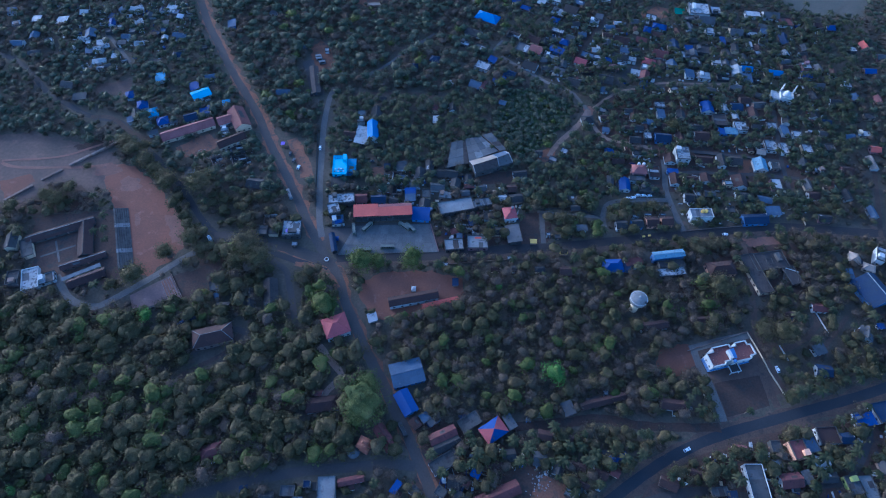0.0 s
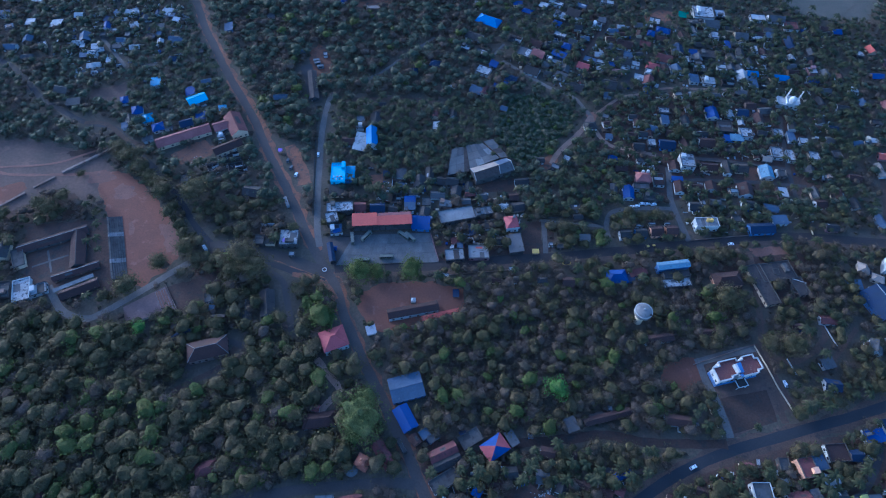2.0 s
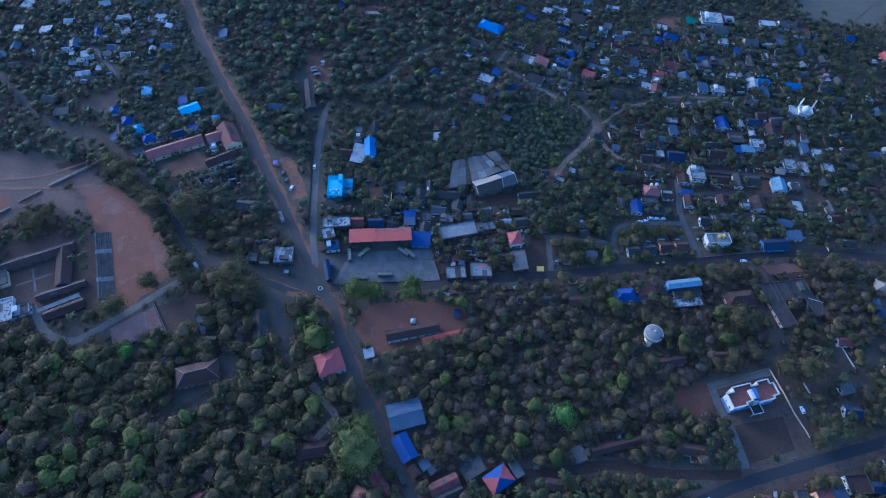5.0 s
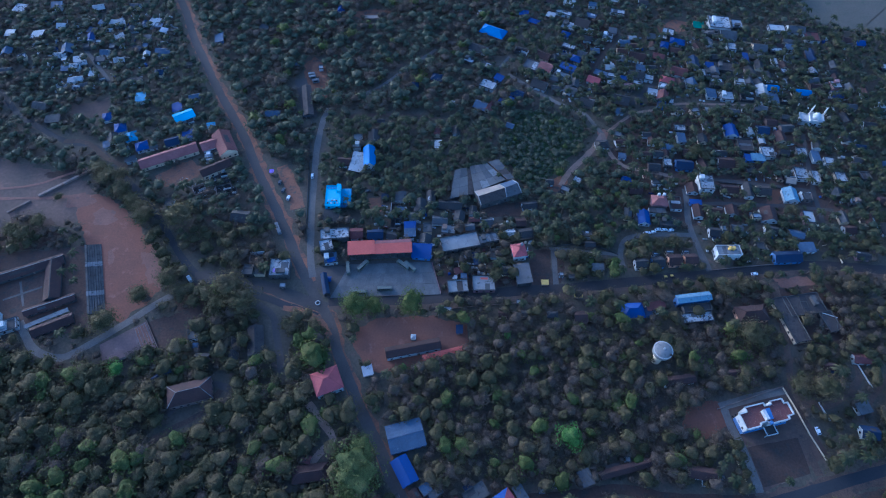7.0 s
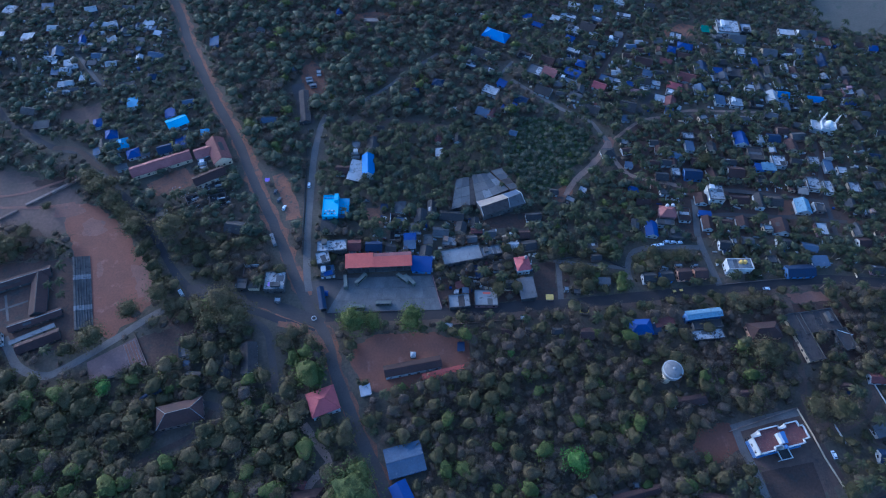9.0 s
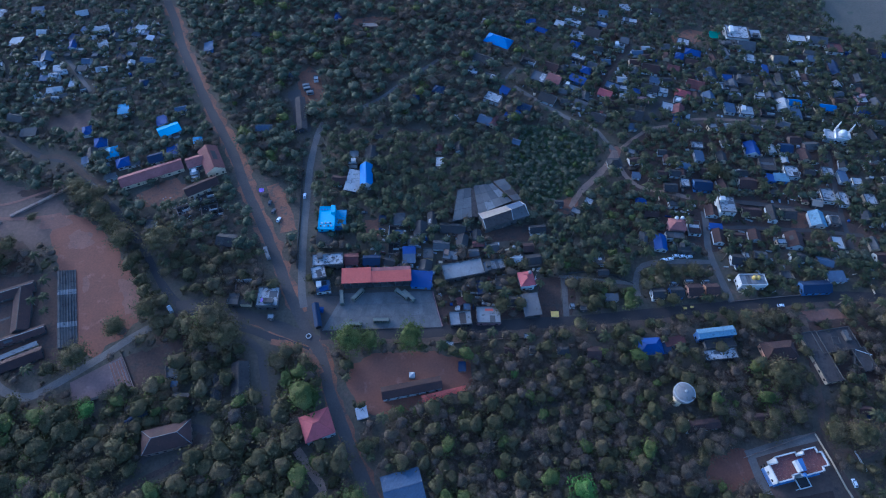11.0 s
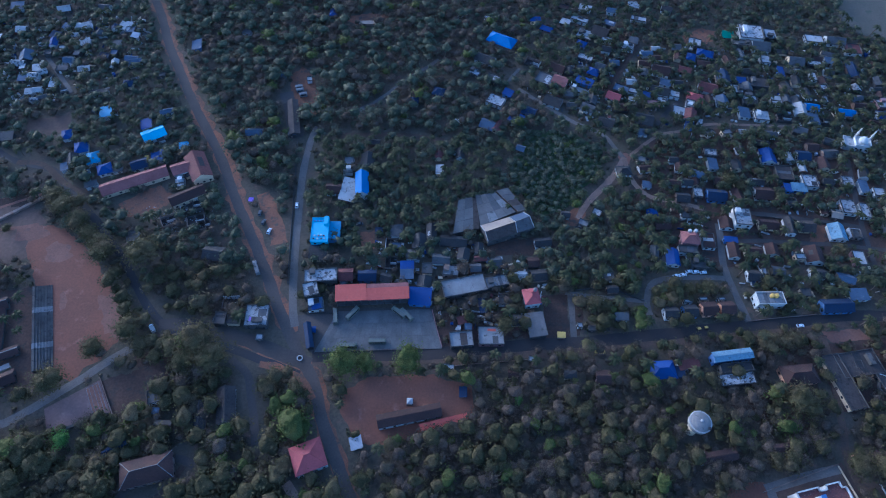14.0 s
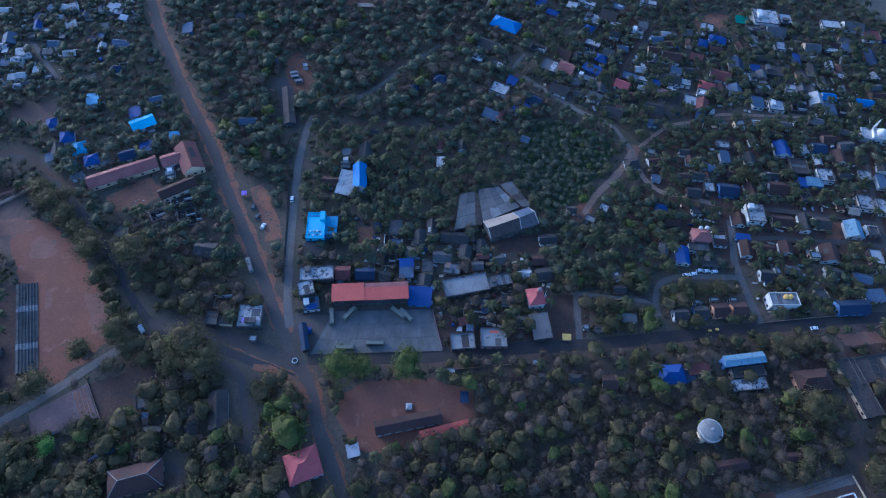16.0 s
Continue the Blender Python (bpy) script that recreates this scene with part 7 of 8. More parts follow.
house(-222.6, 454.1, 4.5, 4.8, 3.5, -4, 'shed', 'tin', 'white')
house(-216.1, 454.5, 3.9, 3.8, 3.5, -5, 'flat', 'asbestos', 'white')
house(-237.7, 430.6, 7.5, 5.4, 3.5, -10, 'flat', 'navy', 'cement')
house(-232.1, 434.4, 5.0, 5.5, 3.5, -4, 'flat', 'steel', 'cement')
house(-228.2, 424.3, 4.3, 4.4, 3.5, 10, 'gable', 'limewash', 'cement')
house(-257.4, 432.8, 3.7, 4.6, 3.5, 0, 'shed', 'asbestos', 'cement')
house(-275.4, 391.6, 4.1, 4.1, 3.5, 10, 'shed', 'limewash', 'white')
house(-264.7, 387.1, 5.3, 3.3, 3.5, 25, 'gable', 'asbestos', 'mud')
house(-269.0, 384.3, 4.7, 3.2, 3.5, 0, 'gable', 'motley', 'white')
house(-274.5, 461.7, 4.5, 4.9, 3.5, -6, 'shed', 'steel', 'white')
house(-249.6, 455.3, 4.5, 4.8, 3.5, 0, 'gable', 'asbestos', 'mud')
house(-289.3, 416.0, 3.0, 3.5, 3.5, 6, 'shed', 'limewash', 'mud')
house(-277.7, 431.5, 4.3, 4.6, 3.5, 15, 'flat', 'cement', 'cement')
house(-346.2, 412.3, 9.2, 7.1, 3.5, 0, 'gable', 'steel', 'white')
house(-336.2, 422.4, 7.0, 7.2, 3.5, 10, 'gable', 'steel', 'cement')
house(-322.5, 417.0, 6.2, 5.9, 3.5, 25, 'flat', 'limewash', 'mud')
house(-293.1, 419.7, 7.8, 5.9, 3.5, 0, 'gable', 'motley', 'cement')
house(-320.5, 443.9, 8.7, 8.8, 3.5, 0, 'shed', 'limewash', 'cement')
house(-342.6, 445.2, 7.1, 7.6, 3.5, 5, 'shed', 'limewash', 'cement')
house(-357.5, 438.3, 7.1, 7.5, 3.5, 26, 'flat', 'limewash', 'mud')
house(-305.5, 456.5, 6.5, 6.4, 3.5, 0, 'gable', 'limewash', 'cement')
house(-279.5, 451.2, 5.6, 6.3, 3.5, -10, 'shed', 'navy', 'mud')
house(-260.9, 462.6, 7.4, 6.4, 3.5, 25, 'shed', 'motley', 'white')
house(-327.9, 400.7, 8.3, 5.7, 3.5, 10, 'gable', 'asbestos', 'cement')
house(-368.2, 455.3, 7.2, 6.5, 3.5, 10, 'shed', 'steel', 'white')
house(-376.7, 429.8, 8.5, 8.7, 3.5, 10, 'flat', 'limewash', 'cement')
house(-368.8, 400.5, 8.3, 7.0, 3.5, 20, 'gable', 'asbestos', 'white')
house(-228.2, 460.0, 6.5, 6.3, 3.5, 0, 'flat', 'steel', 'cement')
house(-218.0, 428.9, 7.9, 4.7, 3.5, -5, 'gable', 'steel', 'white')
house(-261.5, 415.8, 5.4, 4.6, 3.5, 15, 'shed', 'asbestos', 'white')
house(-287.5, 363.9, 9.5, 7.3, 3.5, -10, 'gable', 'cement', 'mud')
house(-274.0, 350.2, 9.3, 6.0, 3.5, 10, 'shed', 'cement', 'cement')
house(-270.8, 393.8, 5.3, 4.4, 3.5, 10, 'gable', 'limewash', 'white')
house(-372.5, 478.3, 9.0, 8.2, 3.5, 0, 'gable', 'limewash', 'cement')
house(-347.5, 477.8, 9.0, 8.1, 3.5, -10, 'shed', 'motley', 'mud')
house(-319.3, 482.5, 8.3, 8.1, 3.5, 10, 'shed', 'steel', 'white')
house(-284.2, 482.5, 8.3, 6.7, 3.5, 20, 'gable', 'limewash', 'cement')
house(-254.9, 485.6, 7.5, 6.7, 3.5, 0, 'gable', 'asbestos', 'white')
house(-399.4, 460.4, 9.6, 9.3, 3.5, -10, 'shed', 'motley', 'mud')
house(-233.8, 443.7, 6.4, 4.9, 3.5, 20, 'shed', 'asbestos', 'mud')
house(-248.5, 186.6, 9.5, 15.5, 3.2, 19.3, 'flat', 'motley', 'white', 1, 'white block with a grid of roof beams')
house(-239.0, 187.6, 9.5, 7.5, 3.4, 24.0, 'flat', 'motley', 'white', 1)
house(-220.8, 201.1, 26.8, 4.6, 2.7, 25.0, 'gable', 'tile', 'cement', 1, 'narrow school wing with a dark tiled roof and a pale ridge', ridge='pale')
house(-214.5, 188.2, 21.5, 6.5, 2.6, 27.5, 'gable', 'tile', 'cement', 1, 'dark-roofed school wing beside the lane')
house(-243.2, 224.6, 41.0, 6.6, 2.7, 24.6, 'gable', 'tile', 'cement', 1, 'long school wing with a dark tiled roof and pale eaves', ridge='pale')
house(-225.2, 217.6, 8.4, 26.5, 3.3, 17.0, 'gable', 'tile', 'cement', ridge='cement')
house(-259.5, 209.5, 6.6, 14.0, 4, 28.0, 'flat', 'cement', 'cream')
house(-219.2, 192.2, 22.5, 1.5, 3.4, 30.0, 'shed', 'pale', 'cream')
house(-258.8, 186.6, 6.9, 9.9, 5, 10, 'flat', 'darksheet', 'mud')
house(-270.5, 213.9, 6.6, 10.8, 5, 10, 'gable', 'darksheet', 'cream')
house(-276.8, 195.1, 8.7, 13.7, 4, 10, 'gable', 'darksheet', 'cream')

# the upper lot
house(-95.5, 376.2, 6.2, 31.1, 3.2, 10.9, 'gable', 'dustroof', 'cement', 0, 'long dark workshop shed of the upper lot', pitch=0.16)
house(-90.3, 414.3, 3.2, 4.2, 3, 10, 'flat', 'limewash', 'white')
house(-108.9, 417.0, 3.8, 5.9, 3, 0, 'flat', 'steel', 'cement')
house(-89.2, 379.6, 6.6, 4.6, 3, 0, 'shed', 'asbestos', 'cement')
house(-94.1, 383.4, 6.0, 2.5, 3, -8, 'shed', 'tin', 'cement')
house(-94.5, 362.2, 5.3, 5.1, 3, 0, 'flat', 'steel', 'cement')
house(-118.6, 361.0, 9.9, 5.8, 4, 0, 'gable', 'steel', 'mud')
house(-54.1, 479.9, 13.8, 2.5, 3, 5, 'shed', 'tan', 'mud')
house(-143.1, 463.1, 6.0, 3.8, 3, 0, 'shed', 'asbestos', 'mud')
house(-16.7, 395.4, 6.2, 6.3, 4, 0, 'hip', 'navy', 'mud')
house(1.0, 405.4, 8.2, 7.3, 4, -15, 'hip', 'navy', 'mud')
house(-82.1, 491.2, 4.9, 8.1, 3, 0, 'hip', 'blue', 'white')
house(2.3, 334.1, 4.0, 6.7, 4, 0, 'shed', 'limewash', 'mud')
house(1.4, 346.1, 4.7, 4.8, 4, 0, 'gable', 'maroon', 'mud')
house(15.3, 348.2, 4.7, 7.7, 4, 0, 'gable', 'darksheet', 'mud')
house(-40.3, 356.0, 6.5, 3.6, 4, 0, 'gable', 'darksheet', 'mud')

# the blocks north of the cross road
house(185.8, 302.3, 9.8, 12.2, 6.2, -4, 'flat', 'motley', 'white', 1)
house(218.1, 355.0, 9.1, 10.8, 3.8, -4, 'gable', 'blue', 'white', 1)
house(230.5, 329.1, 9.1, 5.4, 3.8, -4, 'shed', 'faded', 'bluew', 1)
house(223.2, 328.7, 3.9, 5.6, 3.8, -4, 'shed', 'blue', 'bluew', 1)
house(239.3, 334.6, 9.2, 9.6, 4.2, -4, 'flat', 'motley', 'white', 1)
house(264.4, 335.7, 7.6, 7.6, 3.8, -4, 'flat', 'motley', 'cement', 1)
house(180.4, 356.9, 8.0, 5.7, 3.8, -4, 'flat', 'motley', 'cement', 1)
house(179.3, 346.7, 5.5, 8.5, 3.8, -4, 'shed', 'steel', 'white', 1)
house(194.9, 346.5, 6.0, 7.3, 3.5, -4, 'gable', 'darksheet', 'mud', 1)
house(164.3, 322.5, 5.6, 6.7, 3.8, -4, 'flat', 'motley', 'cement', 1)
house(175.4, 320.7, 11.1, 8.8, 3.8, -4, 'gable', 'navy', 'bluew', 1)
house(159.2, 331.0, 5.9, 5.5, 3.5, -4, 'gable', 'darksheet', 'white', 1)
house(164.6, 331.0, 4.9, 5.2, 3.5, -4, 'gable', 'tile', 'cream', 1)
house(224.8, 341.2, 10.5, 11.7, 3.8, -4, 'flat', 'dustroof', 'cement', 1)
house(215.0, 298.4, 5.4, 11.3, 4.0, -4, 'gable', 'darksheet', 'white', 1)
house(243.0, 294.9, 9.1, 10.5, 4.0, -4, 'gable', 'faded', 'white', 1)
house(150.4, 285.7, 9.7, 7.5, 6.0, -4, 'hip', 'pinkroof', 'pinkw', 1)
house(148.1, 278.6, 10.8, 4.7, 5.0, -4, 'flat', 'cement', 'white', 1)
house(138.3, 273.3, 7.0, 10.1, 3.8, -4, 'gable', 'blue', 'white', 1)
house(175.8, 279.3, 6.0, 9.5, 3.8, -4, 'gable', 'tile', 'white', 1)
house(176.0, 287.3, 7.2, 2.9, 3.5, -4, 'shed', 'blue', 'bluew', 1)
house(187.1, 279.9, 8.8, 5.5, 3.5, -4, 'gable', 'tile', 'cream', 1)
house(198.9, 280.9, 6.9, 7.0, 3.5, -4, 'gable', 'tile', 'white', 1)
house(222.8, 277.7, 10.0, 10.2, 4.0, -4, 'gable', 'tile', 'white', 1)
house(257.1, 314.9, 8.4, 10.5, 4.0, -4, 'flat', 'motley', 'white', 1)
house(266.6, 312.3, 5.1, 10.7, 4.0, -4, 'flat', 'motley', 'white', 1)
house(249.4, 276.6, 6.7, 9.3, 4.2, -4, 'flat', 'limewash', 'pinkw', 1)
house(273.4, 331.5, 5.3, 9.8, 3.5, -4, 'shed', 'steel', 'white', 1)
house(205.9, 323.9, 10.2, 9.6, 3.2, -4, 'gable', 'tile', 'mud', 1)
house(202.1, 299.7, 11.1, 6.5, 3.2, -4, 'gable', 'tile', 'mud', 1)
house(225.7, 299.2, 8.7, 7.8, 3.2, -4, 'gable', 'dustroof', 'mud', 1)
house(153.9, 318.5, 7.5, 6.7, 3.2, -4, 'gable', 'darksheet', 'mud', 1)
house(253.5, 350.3, 8.0, 9.2, 3.2, -4, 'gable', 'tile', 'mud', 1)
house(242.6, 357.4, 8.1, 7.6, 3.2, -4, 'gable', 'navy', 'mud', 1)
house(176.5, 299.4, 7.4, 7.6, 3.2, -4, 'gable', 'tile', 'mud', 1)
house(129.7, 237.0, 7.0, 6.2, 5.0, 4, 'gable', 'darksheet', 'white', 1)
house(140.7, 238.7, 7.0, 6.7, 4.2, 4, 'gable', 'darksheet', 'bluew', 1)
house(151.6, 240.3, 7.7, 7.4, 4.4, 4, 'gable', 'tile', 'peach', 1)
house(161.9, 241.2, 7.3, 6.7, 4.4, 4, 'gable', 'tile', 'peach', 1)
house(149.9, 246.4, 4.6, 1.7, 4.0, 4, 'flat', 'limewash', 'cream', 1)
house(141.1, 244.8, 4.3, 1.7, 3.8, 4, 'flat', 'limewash', 'white', 1)
house(160.3, 246.8, 3.7, 1.7, 3.8, 4, 'flat', 'limewash', 'white', 1)
house(224.1, 244.3, 16.7, 7.6, 4.5, 4, 'gable', 'navy', 'bluew', 1)
house(239.2, 251.8, 10.1, 6.3, 4.0, 4, 'shed', 'steel', 'white', 1)
house(182.9, 262.7, 7.0, 6.3, 3.8, -4, 'gable', 'darksheet', 'white', 1)
house(210.0, 252.8, 5.3, 4.8, 3.2, 2, 'flat', 'cement', 'mud', 1)
roofless_house(249.4, 313.2, 7.1, 10.3, -4)
roofless_house(222.3, 318.8, 6.4, 5.5, -4)
roofless_house(254.6, 295.0, 7.4, 7.3, -4)

# the upper town
house(111.6, 475.2, 11.7, 10.7, 3.5, -26, 'flat', 'limewash', 'cement')
house(124.1, 479.4, 11.4, 11.4, 3.5, -26, 'gable', 'dustroof', 'cement')
house(127.7, 470.3, 7.6, 5.4, 3.5, -26, 'flat', 'limewash', 'white')
house(132.6, 490.2, 9.0, 6.9, 3.5, -26, 'flat', 'steel', 'cement')
house(156.8, 497.1, 11.8, 5.8, 3.5, -14, 'flat', 'limewash', 'white')
house(109.4, 493.9, 13.2, 5.7, 3.5, -26, 'flat', 'limewash', 'white')
house(97.8, 489.4, 6.5, 5.6, 3.5, -26, 'shed', 'limewash', 'cement')
house(82.4, 480.6, 8.5, 5.1, 3.5, -26, 'hip', 'blue', 'mud')
house(107.5, 464.0, 6.9, 6.4, 3.5, -26, 'hip', 'blue', 'white')
house(108.5, 448.2, 10.5, 5.5, 3.5, -26, 'flat', 'limewash', 'cement')
house(112.8, 432.7, 7.5, 7.0, 3.5, -26, 'hip', 'blue', 'mud')
house(118.2, 438.9, 6.8, 6.8, 3.5, -26, 'gable', 'asbestos', 'mud')
house(142.9, 463.0, 8.4, 8.3, 3.5, -14, 'flat', 'motley', 'white')
house(148.2, 469.9, 5.9, 5.8, 3.5, -14, 'shed', 'asbestos', 'mud')
house(76.7, 423.1, 12.8, 11.1, 3.5, -26, 'flat', 'asbestos', 'cement')
house(87.4, 421.8, 9.9, 9.8, 3.5, -26, 'gable', 'pinkroof', 'mud')
house(104.7, 421.8, 11.8, 5.8, 3.5, -26, 'shed', 'blue', 'bluew')
house(99.2, 412.8, 12.4, 5.6, 3.5, -26, 'flat', 'pale', 'white')
house(86.3, 435.5, 10.3, 8.4, 3.5, -26, 'gable', 'tile', 'mud')
house(39.1, 421.8, 9.2, 7.3, 3.5, -26, 'flat', 'asbestos', 'cement')
house(26.4, 427.9, 7.8, 6.5, 3.5, -26, 'flat', 'motley', 'cement')
house(40.3, 399.2, 11.5, 9.2, 3.5, -26, 'flat', 'motley', 'white')
house(49.2, 407.1, 5.8, 6.1, 3.5, -26, 'shed', 'blue', 'bluew')
house(34.1, 375.8, 8.9, 8.6, 3.5, -26, 'gable', 'steel', 'cement')
house(40.1, 374.4, 6.6, 8.6, 3.5, -26, 'gable', 'maroon', 'mud')
house(49.9, 380.1, 3.9, 4.5, 3.5, -26, 'shed', 'blue', 'mud')
house(57.2, 383.1, 3.1, 4.0, 3.5, -26, 'shed', 'blue', 'mud')
house(62.9, 389.6, 8.8, 7.5, 3.5, -26, 'gable', 'navy', 'mud')
house(130.3, 415.6, 10.7, 7.4, 3.5, -26, 'flat', 'steel', 'cement')
house(138.7, 413.8, 6.5, 4.7, 3.5, -14, 'flat', 'limewash', 'white')
house(123.7, 407.6, 9.2, 7.2, 3.5, -26, 'gable', 'crimson', 'mud')
house(103.5, 394.5, 8.5, 6.0, 3.5, -26, 'shed', 'asbestos', 'white')
house(80.4, 400.6, 11.7, 9.3, 3.5, -26, 'gable', 'darksheet', 'mud')
house(147.5, 409.9, 4.6, 5.0, 3.5, -14, 'shed', 'blue', 'mud')
house(157.3, 404.9, 5.9, 6.3, 3.5, -14, 'flat', 'limewash', 'white')
house(150.9, 401.4, 9.4, 7.5, 3.5, -14, 'flat', 'pinkw', 'cement')
house(157.9, 415.3, 12.3, 8.0, 3.5, -14, 'gable', 'darksheet', 'mud')
house(168.1, 412.0, 6.5, 6.4, 3.5, -14, 'flat', 'limewash', 'white')
house(163.6, 423.3, 6.7, 4.8, 3.5, -14, 'shed', 'steel', 'white')
house(162.7, 437.2, 12.4, 10.0, 3.5, -14, 'gable', 'tile', 'mud')
house(141.4, 385.9, 11.5, 10.3, 3.5, -14, 'gable', 'darksheet', 'mud')
house(34.2, 442.5, 13.8, 8.2, 3.5, -26, 'gable', 'darksheet', 'mud')
house(114.8, 381.8, 10.1, 7.4, 3.5, -26, 'gable', 'darksheet', 'mud')
house(241.4, 482.9, 17.7, 16.3, 5.2, -6, 'flat', 'motley', 'white')
house(257.9, 484.5, 8.8, 10.8, 3.5, -6, 'flat', 'tin', 'cement')
house(223.6, 480.9, 8.4, 6.9, 3.5, -6, 'shed', 'green', 'mud')
house(195.6, 470.9, 9.2, 8.2, 3.5, -18, 'flat', 'limewash', 'cement')
house(189.0, 463.9, 6.7, 5.0, 3.5, -18, 'flat', 'limewash', 'cement')
house(245.7, 469.3, 12.8, 11.1, 3.5, -6, 'gable', 'asbestos', 'white')
house(232.3, 472.1, 14.3, 6.3, 3.5, -6, 'flat', 'tan', 'cement')
house(291.5, 480.4, 13.4, 8.7, 3.5, -6, 'flat', 'limewash', 'white')
house(307.4, 479.2, 13.7, 9.6, 3.5, -6, 'gable', 'asbestos', 'white')
house(318.2, 470.0, 12.1, 11.5, 3.5, -6, 'flat', 'maroon', 'white')
house(245.3, 453.7, 7.0, 8.8, 3.5, -6, 'flat', 'motley', 'white')
house(268.0, 453.0, 10.5, 10.0, 3.5, -6, 'gable', 'asbestos', 'cream')
house(253.0, 439.8, 3.8, 10.4, 3.5, -6, 'shed', 'blue', 'bluew')
house(266.2, 442.6, 4.1, 3.4, 3.5, -6, 'flat', 'limewash', 'white')
house(281.8, 451.1, 9.9, 5.0, 3.5, -6, 'flat', 'limewash', 'cement')
house(294.4, 454.6, 5.9, 5.9, 3.5, -6, 'shed', 'steel', 'white')
house(308.6, 444.1, 7.0, 14.5, 3.5, -6, 'gable', 'navy', 'mud')
house(276.0, 436.1, 4.1, 8.5, 3.5, -6, 'flat', 'limewash', 'white')
house(188.9, 453.3, 5.8, 7.8, 3.5, -18, 'hip', 'blue', 'mud')
house(200.7, 458.3, 11.4, 7.2, 3.5, -18, 'hip', 'blue', 'mud')
house(180.8, 438.4, 8.2, 6.8, 3.5, -18, 'gable', 'maroon', 'mud')
house(220.2, 428.8, 6.2, 5.0, 3.5, -6, 'shed', 'blue', 'mud')
house(182.0, 409.4, 10.6, 8.0, 3.5, -18, 'hip', 'crimson', 'mud')
house(193.4, 420.5, 12.1, 9.7, 3.5, -18, 'gable', 'maroon', 'mud')
house(168.3, 394.8, 9.6, 9.0, 3.5, -18, 'flat', 'limewash', 'cement')
house(177.2, 402.6, 5.9, 7.6, 3.5, -18, 'flat', 'limewash', 'white')
house(174.6, 391.6, 7.4, 9.5, 3.5, -18, 'gable', 'maroon', 'mud')
house(171.8, 381.7, 5.2, 5.9, 3.5, -18, 'shed', 'blue', 'bluew')
house(180.3, 385.3, 3.1, 6.0, 3.5, -18, 'flat', 'limewash', 'white')
house(214.4, 419.7, 8.6, 8.4, 3.5, -6, 'flat', 'limewash', 'cement')
house(222.8, 422.2, 6.7, 7.0, 3.5, -6, 'gable', 'asbestos', 'mud')
house(221.2, 409.7, 10.7, 11.1, 3.5, -6, 'flat', 'darksheet', 'cement')
house(213.4, 395.5, 7.0, 9.1, 3.5, -6, 'shed', 'steel', 'white')
house(225.4, 393.4, 9.7, 9.1, 3.5, -6, 'flat', 'limewash', 'white')
house(240.2, 409.8, 7.4, 8.2, 3.5, -6, 'flat', 'limewash', 'white')
house(247.4, 411.2, 5.5, 6.9, 3.5, -6, 'gable', 'asbestos', 'mud')
house(254.9, 400.8, 7.9, 10.0, 3.5, -6, 'gable', 'limewash', 'white')
house(263.9, 403.7, 8.3, 6.5, 3.5, -6, 'gable', 'tarp', 'white')
house(261.3, 391.7, 6.5, 9.2, 3.5, -6, 'shed', 'steel', 'white')
house(276.9, 411.9, 2.5, 6.6, 3.5, -6, 'flat', 'limewash', 'white')
house(279.8, 424.5, 4.8, 5.4, 3.5, -6, 'flat', 'motley', 'cement')
house(286.7, 399.4, 11.2, 6.5, 3.5, -6, 'gable', 'tarp', 'white')
house(200.9, 406.7, 7.9, 8.0, 3.5, -6, 'gable', 'steel', 'mud')
house(207.8, 432.1, 9.6, 9.9, 3.5, -6, 'gable', 'navy', 'mud')
house(232.3, 427.6, 13.8, 10.0, 3.5, -6, 'flat', 'dustroof', 'cement')
roofless_house(69.1, 441.7, 10.9, 7.2, -25)
roofless_house(269.3, 390.4, 7.9, 5.6, -6)
roofless_house(241.3, 392.5, 10.5, 6.2, -6)

# the dense town
house(47.2, 464.6, 20.3, 11.7, 3, -27.2, 'hip', 'tarp', 'mud', 0, 'large hall under a bright blue tarpaulin roof')
house(14.3, 377.7, 3.7, 3.0, 3, 0, 'shed', 'limewash', 'mud')
house(138.5, 373.4, 5.6, 4.6, 3, 0, 'shed', 'steel', 'white')
house(195.9, 375.9, 6.3, 3.9, 4, 10, 'flat', 'pale', 'mud')
house(184.8, 374.8, 6.3, 3.9, 3.5, 30, 'flat', 'pale', 'white')
house(150.7, 329.6, 5.9, 4.8, 4, -5, 'gable', 'tile', 'mud')
house(247.3, 308.2, 5.8, 4.7, 4, -10, 'gable', 'tan', 'cement')
house(241.6, 311.6, 4.1, 5.4, 3, -8, 'gable', 'tile', 'mud')
house(254.3, 294.2, 4.6, 5.8, 4, -6, 'flat', 'cement', 'mud')
house(162.3, 286.1, 7.2, 10.2, 3.5, -3, 'flat', 'tile', 'white')
house(128.4, 276.5, 4.3, 8.6, 3.5, -12, 'gable', 'asbestos', 'cream')
house(132.2, 305.8, 6.2, 4.4, 4, -10, 'hip', 'blue', 'cement')
house(153.2, 304.6, 5.7, 4.4, 3.5, 0, 'flat', 'cement', 'mud')
house(120.1, 338.7, 8.9, 6.9, 3.5, 5, 'hip', 'darksheet', 'white')
house(133.2, 348.9, 4.8, 5.0, 4, -20, 'flat', 'pale', 'mud')
house(133.1, 327.9, 4.7, 4.0, 3, -10, 'shed', 'steel', 'white')
house(97.9, 303.9, 5.0, 5.0, 4.5, -30, 'flat', 'motley', 'cream')
house(88.9, 296.0, 5.5, 4.2, 4, -25, 'flat', 'pale', 'cement')
house(84.8, 290.7, 3.8, 4.2, 3.5, -25, 'flat', 'cement', 'mud')
